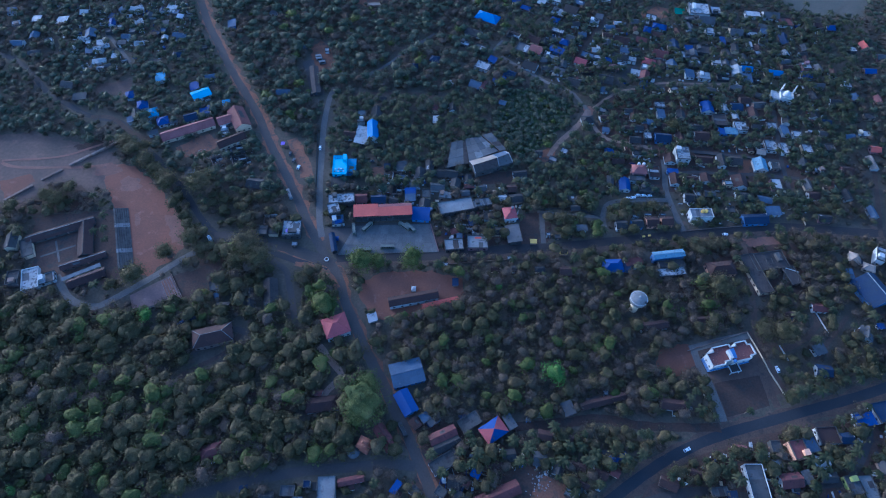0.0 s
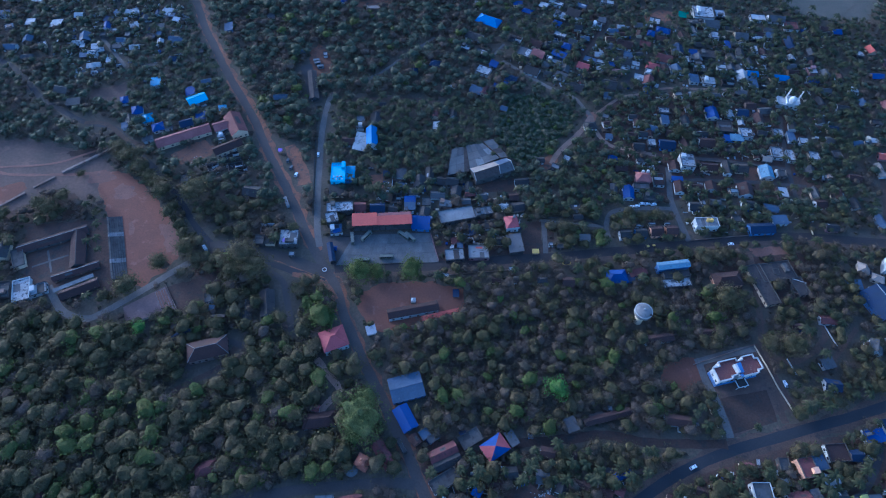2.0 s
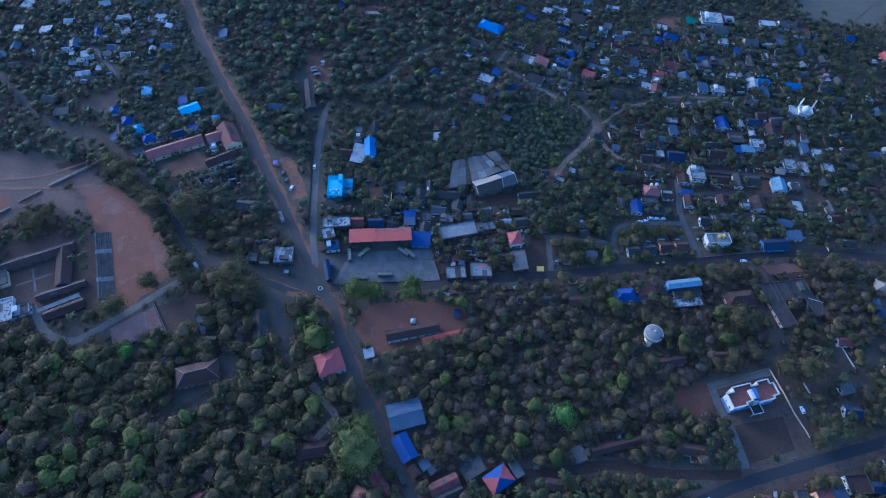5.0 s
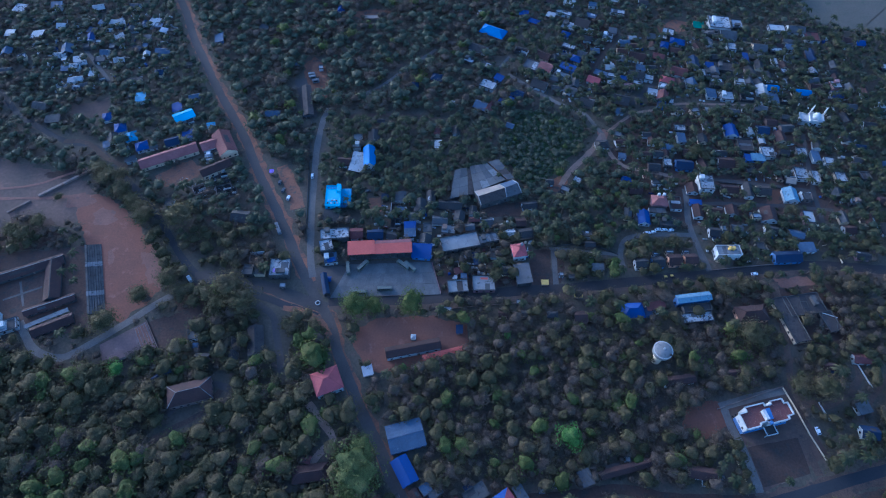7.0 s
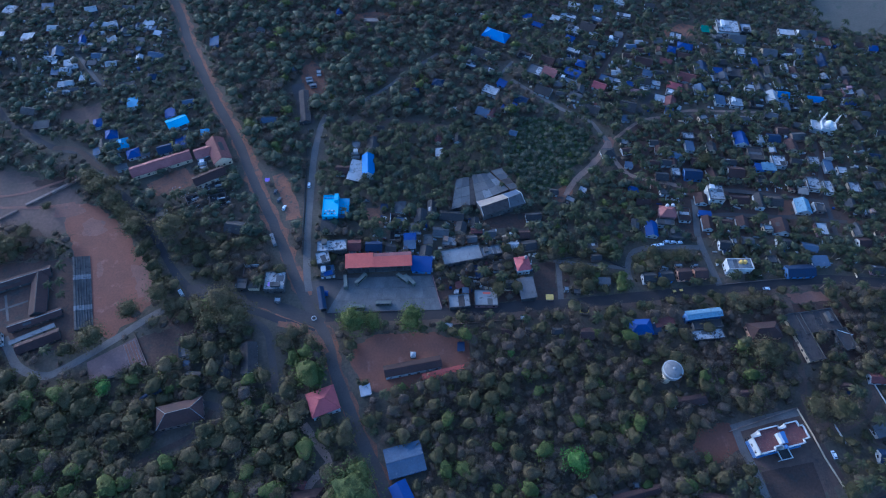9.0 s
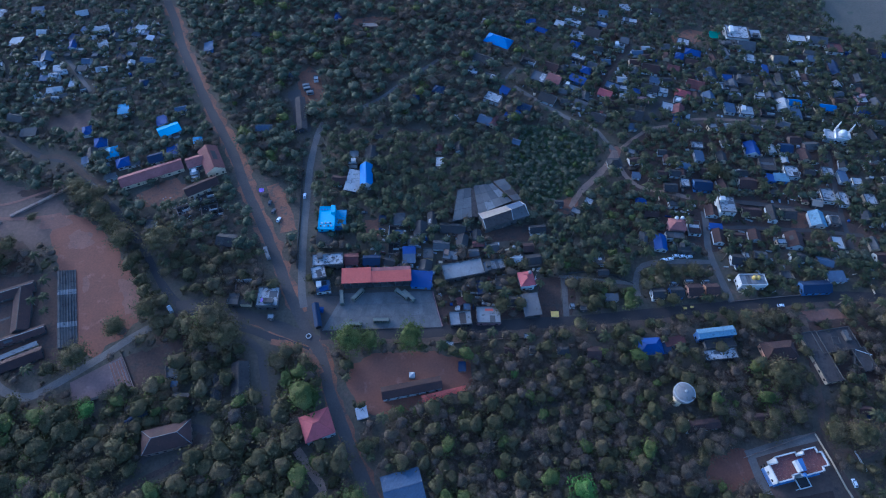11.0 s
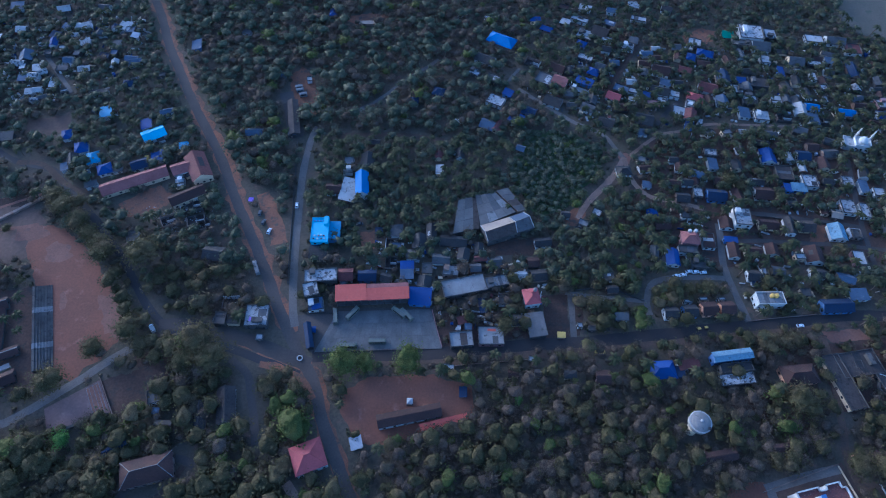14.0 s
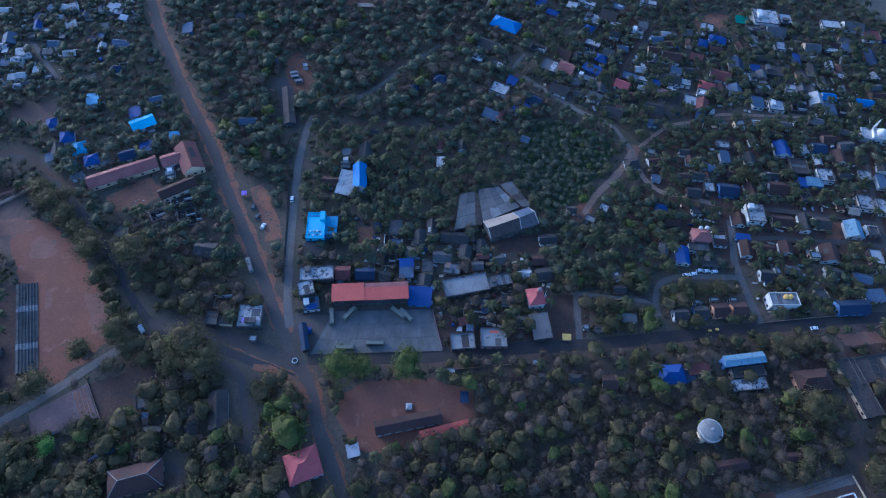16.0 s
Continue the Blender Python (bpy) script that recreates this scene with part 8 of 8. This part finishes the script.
house(78.8, 302.2, 4.5, 4.3, 3.5, 0, 'gable', 'darksheet', 'white')
house(54.8, 354.8, 4.8, 4.3, 4, -20, 'gable', 'steel', 'mud')
house(205.0, 333.4, 7.2, 4.9, 3, 0, 'gable', 'darksheet', 'white')
house(222.0, 316.2, 5.8, 3.4, 4, 0, 'flat', 'cement', 'cement')
house(282.0, 327.8, 6.6, 6.5, 3.5, -6, 'flat', 'limewash', 'mud')
house(189.7, 265.5, 2.5, 4.0, 4, 0, 'flat', 'limewash', 'mud')
house(214.1, 276.3, 5.5, 3.6, 4.5, 0, 'flat', 'limewash', 'cream')
house(153.5, 269.9, 10.7, 6.3, 4, -5, 'flat', 'cement', 'cement')
house(284.3, 312.4, 7.4, 8.5, 4, -3, 'flat', 'motley', 'cream')
house(335.6, 330.4, 11.4, 6.5, 3, -5, 'flat', 'limewash', 'mud')
house(322.4, 326.6, 6.8, 5.0, 4, 2, 'gable', 'steel', 'cement')
house(337.5, 313.9, 6.7, 5.8, 3.5, -7, 'gable', 'red', 'pinkw')
house(329.9, 299.8, 5.1, 12.2, 3, 0, 'gable', 'tan', 'white')
house(308.7, 341.4, 6.9, 6.1, 4, -9, 'gable', 'navy', 'cream')
house(357.0, 463.1, 7.1, 6.7, 3.5, -2, 'gable', 'blue', 'white')
house(378.9, 439.2, 6.9, 7.8, 3, 5, 'gable', 'red', 'mud')
house(365.7, 432.7, 6.0, 6.3, 4, -4, 'flat', 'limewash', 'cement')
house(317.1, 409.7, 7.5, 7.7, 3.5, 3, 'flat', 'limewash', 'pinkw')
house(313.5, 398.6, 8.2, 7.0, 3, -6, 'gable', 'blue', 'white')
house(326.1, 405.8, 5.8, 7.1, 4, 1, 'gable', 'asbestos', 'cream')
house(336.8, 401.1, 5.8, 9.4, 3.5, -8, 'gable', 'tile', 'white')
house(370.2, 405.1, 9.2, 6.0, 3, -1, 'gable', 'blue', 'mud')
house(343.9, 370.3, 5.6, 7.7, 4, -10, 'gable', 'steel', 'cement')
house(362.6, 369.6, 5.6, 6.7, 3.5, -3, 'gable', 'pinkroof', 'pinkw')
house(310.9, 253.1, 5.5, 9.1, 3, 4, 'gable', 'steel', 'white')
house(290.1, 274.9, 6.3, 6.9, 4, -5, 'gable', 'tile', 'cream')
house(298.0, 267.7, 5.6, 8.5, 3.5, 2, 'gable', 'darksheet', 'white')
house(286.3, 291.8, 7.2, 6.3, 3, -7, 'flat', 'motley', 'mud')
house(302.3, 314.1, 6.7, 6.7, 4, 0, 'flat', 'cement', 'cement')
house(307.3, 292.0, 7.9, 6.4, 3.5, -9, 'gable', 'tile', 'pinkw')
house(362.1, 334.9, 10.0, 8.2, 3, -2, 'flat', 'limewash', 'white')
house(386.0, 386.8, 9.8, 8.2, 4, 5, 'flat', 'motley', 'cream')
house(352.8, 298.9, 9.5, 9.4, 3.5, -4, 'flat', 'cement', 'white')
house(337.0, 266.5, 9.1, 8.7, 3, 3, 'gable', 'tile', 'mud')
house(405.2, 431.2, 8.6, 7.7, 4, -6, 'gable', 'blue', 'cement')
house(387.3, 423.6, 6.8, 6.3, 3.5, 1, 'gable', 'asbestos', 'pinkw')
house(343.6, 386.4, 7.3, 5.7, 3, -8, 'flat', 'limewash', 'white')
house(318.5, 384.3, 8.1, 5.6, 4, -1, 'gable', 'asbestos', 'cream')
house(325.8, 365.0, 8.7, 6.5, 3.5, -10, 'gable', 'darksheet', 'white')
house(348.0, 350.1, 7.8, 5.3, 3, -3, 'flat', 'cement', 'mud')
house(376.1, 353.2, 8.6, 6.5, 4, 4, 'gable', 'steel', 'cement')
house(274.1, 246.9, 8.1, 5.6, 3.5, -5, 'gable', 'darksheet', 'pinkw')
house(273.5, 267.4, 7.0, 6.7, 3, 2, 'gable', 'tile', 'white')
house(74.5, 490.6, 7.2, 4.1, 4.0, 1, 'shed', 'blue', 'cream')
house(115.7, 508.4, 8.9, 5.3, 3.5, -19, 'shed', 'limewash', 'mud')
house(137.0, 506.4, 8.1, 5.3, 4.0, -8, 'gable', 'steel', 'white')
house(156.1, 514.8, 8.2, 6.6, 3.0, 3, 'shed', 'motley', 'cream')
house(98.4, 508.6, 8.1, 5.3, 3.5, -20, 'flat', 'tile', 'cement')
house(181.4, 510.9, 7.5, 6.5, 4.0, -9, 'gable', 'dustroof', 'mud')
house(17.2, 496.0, 7.1, 5.1, 3.5, 12, 'flat', 'limewash', 'white')
house(37.3, 488.7, 4.3, 4.0, 4.0, -11, 'shed', 'motley', 'cream')

# houses by the right-hand compound
house(271.7, 201.2, 9.5, 6.4, 3.5, 0, 'shed', 'steel', 'cement')
house(284.2, 188.5, 18.6, 20.1, 5, 19.0, 'gable', 'navy', 'bluew', ridge='white')
house(282.9, 214.0, 6.5, 7.4, 4, -20, 'hip', 'tan', 'cream')
house(289.5, 206.6, 7.0, 5.1, 4, -25, 'hip', 'tan', 'cream')
house(299.3, 215.3, 5.2, 11.2, 6, -25, 'flat', 'motley', 'white')
house(235.1, 147.0, 7.0, 5.3, 4, 15, 'shed', 'asbestos', 'white')
house(268.5, 158.1, 7.1, 8.1, 4, -28, 'gable', 'asbestos', 'white')
house(279.9, 163.7, 3.6, 2.6, 3, 0, 'shed', 'blue', 'white')
house(245.4, 175.9, 9.1, 5.2, 4, -4, 'gable', 'maroon', 'white')
house(233.1, 133.7, 8.5, 6.3, 4, -8, 'gable', 'navy', 'white')
house(205.1, 162.0, 3.0, 4.3, 3, -30, 'flat', 'cement', 'peach')
house(225.0, 170.8, 6.6, 3.8, 4, 0, 'gable', 'tile', 'mud')
house(218.9, 162.9, 7.7, 4.9, 4, 0, 'gable', 'tile', 'mud')

# roof tanks
water_tank(187.1, 247.5, 6, 1.2, 2.2, 'yellow', 'yellow water tank standing on a flat roof')
water_tank(189.5, 247.5, 6, 1.2, 2.2, 'yellow', 'yellow water tank standing on a flat roof')
water_tank(55.4, 246.4, 7.4, 1.0, 1.8, 'pale', 'pale water tank on a red-roofed house')
water_tank(150.5, 289.8, 6.0, 1.1, 1.8, 'white', 'white water tank on a pink house')
water_tank(154.1, 290.0, 6.0, 1.1, 1.8, 'white', 'white water tank on a pink house')
water_tank(178.4, 136.5, 8, 1.0, 1.6, 'bluew', 'blue water tank on the villa roof')

# the crowd of small houses between them
QUARTERS = [[(59.1, 417.6), (132.0, 463.1), (165.7, 465.2), (151.0, 385.4), (105.6, 383.0), (84.0, 392.1)], [(165.7, 465.2), (353.8, 470.9), (311.9, 368.8), (149.1, 375.3)], [(121.5, 340.8), (203.3, 368.2), (317.6, 364.2), (266.1, 241.9), (166.5, 238.6), (166.6, 277.2), (134.4, 295.0)], [(-339.6, 469.7), (-222.1, 477.8), (-201.6, 418.8), (-229.9, 390.3), (-299.5, 376.2)], [(91.2, 68.6), (169.2, 90.0), (288.0, 107.3), (261.9, 51.0), (85.5, 49.5)], [(1.3, 97.2), (44.3, 85.5), (98.5, 77.3), (86.6, 57.5), (2.0, 56.7)], [(-41.6, 287.8), (41.6, 279.8), (71.3, 255.6), (50.9, 225.2), (7.2, 223.8), (-39.1, 258.5)]]
crowded_quarter(QUARTERS[:3] + QUARTERS[4:], 110, 5)
yard_clutter(QUARTERS, 1100, 6)

# vehicles
car(139.0, 262.3, 11.3)
car(143.0, 263.1, 11.3)
car(147.0, 265.4, 11.3)
car(150.7, 265.2, 11.3)
car(155.1, 265.0, 11.3)
car(201.2, 232.6, 5.8, 'carwhite', 'white car on the cross road')
car(-83.2, 304.2, 95.2, 'carwhite', 'white car on the service road')
car(-44.3, 292.0, 13.9, 'cargrey', 'grey car in a yard')
car(206.9, 135.0, 95.6, 'carwhite', 'white car beside the villa wall')
car(154.1, 237.5, 13.4, 'cargrey', 'dark car before the small houses')
car(-104.2, 297.7, 89.7, 'cargrey', 'grey car on the roadside soil')
car(-100.8, 291.2, 75.2, 'cargrey', 'grey car on the roadside soil')
car(-96.5, 284.8, 76.7, 'carwhite', 'pale car on the roadside soil')
car(142.0, 87.6, 24.1, 'carwhite', 'white car on the asphalt road')
van(-145.8, 220.7, 126.7, 'white box van standing on the road')
bus(-43.1, 213.6, 1.8)
bus(-28.3, 216.5, 1.8)
bus(-51.7, 230.4, 98.7)
bus(-42.7, 232.6, 51.8)
bus(-18.2, 233.7, 141.1)
bus(-14.0, 232.6, 134.7)
bus(-99.0, 259.1, 113.9, 'pale', 'pale bus on the main road')
bus(-13.6, 96.7, 120.3, 'darksheet', 'dark bus on the main road')
bus(-96.5, 406.4, 15.2, 'pale', 'weathered bus parked on the cleared lot', 5.2)
bus(-95.3, 403.2, 15.1, 'pale', 'weathered bus parked on the cleared lot', 5.2)
bus(-92.5, 399.1, 15.0, 'pale', 'weathered bus parked on the cleared lot', 5.2)
rickshaw(144.6, 229.1, 7.7)
rickshaw(148.7, 229.9, 7.7)
awning(68.6, 222.6, 4.5, 3.2, 'yellow', 'yellow awning over a roadside stall')
awning(87.9, 213.7, 5.5, 2.0, 'yellow', 'orange-yellow awning over a roadside stall')
awning(-110.6, 306.2, 3.0, 2.5, 'purple', 'purple canopy on the roadside soil')

# single trees
single('lush', -44.7, 202.3, 8.7, 'broad round green tree beside the bus yard')
single('lush', -33.9, 203.2, 6.0, 'green tree beside the bus yard wall')
single('lush', -11.5, 205.0, 8.0, 'broad round green tree beside the bus yard')
single('bright', -66.2, 174.6, 7.7, 'bright green tree beside the road')
single('bright', -74.8, 179.6, 5.8, 'bright green tree beside the road')
single('bright', -60.6, 170.9, 6.4, 'bright green tree beside the road')
single('bright', -95.6, 167.5, 5.5, 'bright green tree in a garden')
single('big', -119.0, 213.1, 10.2, 'large grey-green tree by the road')
single('big', -109.9, 203.2, 9.4, 'large grey-green tree by the road')
single('big', -123.3, 202.8, 7.3, 'green roadside tree with a round crown')
single('big', -156.3, 218.8, 7.6, 'round dark tree at the playground')
single('big', -170.3, 207.1, 6.7, 'round dark tree at the playground')
single('big', -185.1, 189.3, 8.2, 'round dark tree at the playground')
single('big', -148.4, 210.7, 5.4, 'round dark tree at the playground')
single('rain', -36.3, 108.9, 13.4, 'wide flat-crowned olive rain tree', 0.8)
single('rain', -34.1, 120.3, 7.9, 'flat-crowned olive tree beside the road', 0.8)
single('neon', 73.3, 128.4, 7.2, 'vivid light green tree in the wood')
single('bright', 48.6, 115.3, 6.4, 'bright green tree in the wood')
single('neon', 43.7, 186.7, 3.0, 'vivid light green tree in the wood')
single('bright', 16.0, 161.6, 3.3, 'yellow-green tree in the wood')
single('bright', -107.3, 332.4, 4.0, 'light green tree in dry wood')
single('bright', -99.7, 337.1, 3.3, 'light green tree in dry wood')
single('bright', 112.2, 232.9, 5.3, 'round green roadside tree with a round crown')
single('bright', 111.8, 257.8, 4.3, 'round green tree among houses')
single('neon', -170.1, 162.0, 4.9, 'yellow-green shrubby tree by the court')
single('bright', -151.9, 112.5, 7.7, 'bright green tree in the wood')
single('bright', -88.3, 121.6, 5.4, 'bright green tree in the wood')
single('bright', -177.1, 94.9, 7.4, 'green tree in the wood')
single('bright', -170.0, 73.2, 4.9, 'yellow-green tree in the wood')
single('neon', -210.6, 62.3, 3.6, 'vivid light green tree in the wood')
single('bright', -63.8, 170.6, 10.3, 'bright green tree beside the road')
single('big', -160.8, 263.3, 10.3, 'dark tree beside the lane')
single('big', -183.3, 264.2, 8.2, 'dark tree beside the lane')
single('big', 184.5, 189.2, 8.4, 'dark green tree in dry scrub')
single('big', 216.4, 156.7, 8.7, 'dark green tree behind a house')
single('big', 203.0, 158.3, 7.0, 'dark green tree behind a house')
single('bright', -15.3, 165.8, 3.8, 'round green tree below the hall')
single('bright', -7.6, 165.9, 3.3, 'round green tree below the hall')

for x, y, r, k in ((-257.8, 260.7, 6.0, 'dry'), (-248.7, 259.1, 5.5, 'big'), (-261.6, 251.4, 6.2, 'big'), (-270.7, 245.7, 5.5, 'dry'), (-281.7, 241.9, 6.0, 'big'), (-264.2, 262.4, 4.0, 'dry'), (-254.0, 248.5, 6.5, 'big'), (-243.0, 250.5, 4.8, 'dry')):
    single(k, x, y, r, 'dark scrubby tree on the open ground')
single('big', -244.3, 280.3, 3.2, 'small round tree on the open ground')
for x, y, r in ((-216.1, 295.2, 7.5), (-224.5, 303.0, 6.5), (-204.3, 285.5, 7.0), (-195.5, 277.0, 6.5), (-209.5, 299.0, 5.5), (-188.0, 270.5, 6.8)):
    single('big', x, y, r, 'dark round tree beside the school lane')
for x, y, r in ((-218.0, 234.0, 4.2), (-215.0, 226.0, 3.8), (-219.5, 221.0, 3.6), (-211.5, 216.5, 3.6)):
    single('palm', x, y, r, 'coconut palm beside the school wing')

for k, x, y, r in [('big', 38.7, 226.9, 5.5), ('big', 88.5, 241.4, 5.5), ('big', 94.6, 240.5, 4.5), ('bright', 112.3, 228.8, 5.0), ('bright', 111.6, 259.3, 3.6), ('big', 186.1, 332.9, 5.5), ('big', 191.9, 328.4, 4.5), ('big', 240.1, 282.0, 4.5), ('big', 182.1, 222.3, 4.6), ('big', 187.8, 221.4, 4.6), ('big', 176.6, 220.1, 4.6), ('big', 193.2, 223.2, 4.6), ('big', 134.2, 252.2, 4.6), ('big', 143.4, 252.0, 4.6), ('big', 154.2, 254.1, 4.6)]:
    single(k, x, y, r, 'round green tree among the houses')

# ---- woods, palms and scrub ----
TREES = {}


def scatter(poly, step, mix, lo=0.6, hi=1.1, seed=1, keep=1.0):
    """Trees on a shaken grid inside the outline, off roads, yards and houses."""
    rng = random.Random(seed)
    xs, ys = [p[0] for p in poly], [p[1] for p in poly]
    kinds, odds = list(mix), list(mix.values())
    spots = [(x + rng.uniform(-0.48, 0.48) * step, y + rng.uniform(-0.48, 0.48) * step) for y in np.arange(min(ys), max(ys), step) for x in np.arange(min(xs), max(xs), step)]
    ok = inside(poly, np.array([s[0] for s in spots]), np.array([s[1] for s in spots]))
    for (x, y), good in zip(spots, ok):
        k = rng.choices(kinds, odds)[0]
        s, turn, which = lo + (hi - lo) * rng.random() ** 1.7, rng.uniform(0, 6.28), rng.randrange(12)
        s *= 1.0 if k == "palm" else 1.12 if y < 262 or x < 8 else 1.03
        if good and is_free(x, y) and not SEEN[int(y - GY0), int(x - GX0)] and rng.random() < keep:
            TREES.setdefault(k, []).append((x, y, s, turn, which))
    SEEN[inside(poly, gx, gy)] = True


SEEN, BUILT = np.zeros_like(TAKEN), TAKEN.copy()
VISIBLE = inside([(-450.0, 525.0), (504.0, 574.0), (258.0, 48.0), (-229.0, 44.0)], gx, gy) | inside([(-364.0, 508.0), (407.0, 566.0), (222.0, 136.0), (-195.0, 128.0)], gx, gy)
TAKEN |= ~VISIBLE
scatter([(62.0, 373.2), (84.2, 374.4), (108.3, 361.0), (110.0, 347.1), (91.2, 321.9), (75.8, 303.8), (60.7, 301.9), (52.0, 324.4), (45.7, 337.2)], 3.6, {'leaf': 0.95, 'bright': 0.05}, 0.5, 0.85, 5, 1.0)
scatter([(10.6, 200.4), (51.0, 200.4), (88.4, 205.6), (123.7, 193.4), (168.1, 194.4), (195.6, 186.5), (189.0, 162.4), (157.1, 154.2), (144.1, 103.8), (77.0, 102.9), (46.9, 102.5), (7.5, 103.6), (-19.9, 151.1), (-24.0, 164.3), (14.1, 172.8)], 4.5, {'dry': 0.6, 'leaf': 0.35, 'bright': 0.05}, 0.6, 1.35, 6, 1.0)
scatter([(-291.9, 176.8), (-230.6, 178.0), (-194.8, 163.0), (-159.2, 169.5), (-134.0, 213.8), (-95.6, 203.7), (-61.3, 189.6), (-47.0, 150.7), (-17.3, 97.0), (-4.5, 82.0), (-46.5, 80.1), (-90.3, 73.8), (-123.2, 63.7), (-231.6, 44.2)], 4.6, {'leaf': 0.66, 'dry': 0.24, 'bright': 0.1}, 0.65, 1.6, 7, 1.0)
scatter([(-195.8, 520.6), (79.7, 541.2), (63.3, 423.4), (56.5, 372.9), (9.1, 365.6), (-76.5, 361.2), (-93.7, 382.4), (-109.9, 312.8), (-165.4, 393.9), (-202.2, 479.1)], 5.5, {'dry': 0.36, 'leaf': 0.59, 'bright': 0.05}, 0.7, 1.55, 8, 1.0)
scatter([(-78.4, 362.5), (9.1, 364.2), (45.0, 360.2), (62.2, 300.0), (9.5, 301.7), (6.7, 263.8), (-45.5, 261.8), (-58.4, 294.9), (-78.1, 298.0)], 5.0, {'palm': 0.6, 'leaf': 0.36, 'dry': 0.04}, 0.7, 1.2, 9, 1.0)
scatter([(76.3, 308.7), (134.7, 315.4), (166.6, 277.2), (157.3, 238.3), (106.5, 223.8), (76.8, 248.9), (40.9, 265.1), (67.2, 280.8)], 4.9, {'palm': 0.48, 'leaf': 0.44, 'bright': 0.08}, 0.7, 1.3, 10, 1.0)
scatter([(8.4, 455.2), (392.2, 479.7), (282.1, 235.9), (154.9, 228.5), (134.7, 315.4), (76.6, 312.8), (109.7, 344.8), (58.8, 412.0)], 4.7, {'palm': 0.55, 'leaf': 0.41, 'dry': 0.04}, 0.6, 1.15, 11, 1.0)
scatter([(7.8, 535.8), (456.9, 569.3), (392.2, 479.7), (8.4, 455.2)], 5.0, {'palm': 0.3, 'leaf': 0.55, 'dry': 0.15}, 0.55, 1.25, 12, 1.0)
scatter([(-364.4, 508.0), (-208.4, 519.7), (-165.4, 393.9), (-150.4, 345.8), (-290.2, 338.8)], 4.9, {'palm': 0.2, 'leaf': 0.6, 'dry': 0.2}, 0.55, 1.1, 13, 1.0)
scatter([(-264.0, 340.1), (-130.0, 346.8), (-71.5, 230.7), (-79.9, 211.9), (-162.5, 227.6), (-209.5, 280.9)], 5.5, {'palm': 0.12, 'leaf': 0.62, 'dry': 0.26}, 0.65, 1.4, 14, 1.0)
scatter([(96.3, 104.7), (328.9, 157.2), (272.9, 43.1), (-14.6, 40.9), (-1.8, 97.2)], 4.4, {'palm': 0.32, 'leaf': 0.53, 'dry': 0.15}, 0.65, 1.35, 15, 1.0)
scatter([(-470, 40), (-470, 540), (520, 540), (520, 40)], 5.6, {'leaf': 0.42, 'dry': 0.48, 'palm': 0.1}, 0.65, 1.25, 99)
NEAR = 260.0
LIMIT = {"leaf": 130, "dry": 90, "bright": 45, "palm": 180}
for kind, rows in TREES.items():
    rows.sort(key=lambda r: abs(r[1] - 190) + 0.6 * abs(r[0]))
    sp = SPECIES[kind]
    cut = LIMIT[kind]
    for x, y, s, turn, which in rows[:cut]:
        sp.plant(x, y, s, math.degrees(turn), which)
    rest = rows[cut:]
    word = {"leaf": "dark green broadleaf woodland", "dry": "half-leafless grey-brown dry woodland", "bright": "bright green trees of the woodland", "palm": "coconut palms among the houses"}[kind]
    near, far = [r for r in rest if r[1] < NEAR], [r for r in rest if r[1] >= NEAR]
    # broadleaf trees beyond NEAR switch to leaves with painted-in haze
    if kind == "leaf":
        SPECIES["distant_leaf"].wood("distant_woodland", [r for r in far if r[1] > 390], word + ", at the far edge, haze-tinted", "trees")
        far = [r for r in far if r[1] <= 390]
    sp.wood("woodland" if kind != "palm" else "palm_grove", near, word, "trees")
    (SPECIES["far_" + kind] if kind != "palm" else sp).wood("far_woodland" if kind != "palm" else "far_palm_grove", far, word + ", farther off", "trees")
rng = random.Random(77)
rows = []
for y in np.arange(60, 520, 4.5):
    for x in np.arange(-470, 500, 4.5):
        p, q = x + rng.uniform(-1.5, 1.5), y + rng.uniform(-1.5, 1.5)
        i, j = int(q - GY0), int(p - GX0)
        r = rng.random()
        if VISIBLE[i, j] and not BUILT[i, j] and r < 0.46 + 0.3 * noise.noise((p * 0.03, q * 0.03, 0.0)):
            rows.append((p, q, rng.uniform(0.8, 2.1), rng.uniform(0, 6.28), rng.randrange(5)))
SPECIES["shrub"].wood("undergrowth", rows, "low green and brown shrubs under the trees", "shrubs")
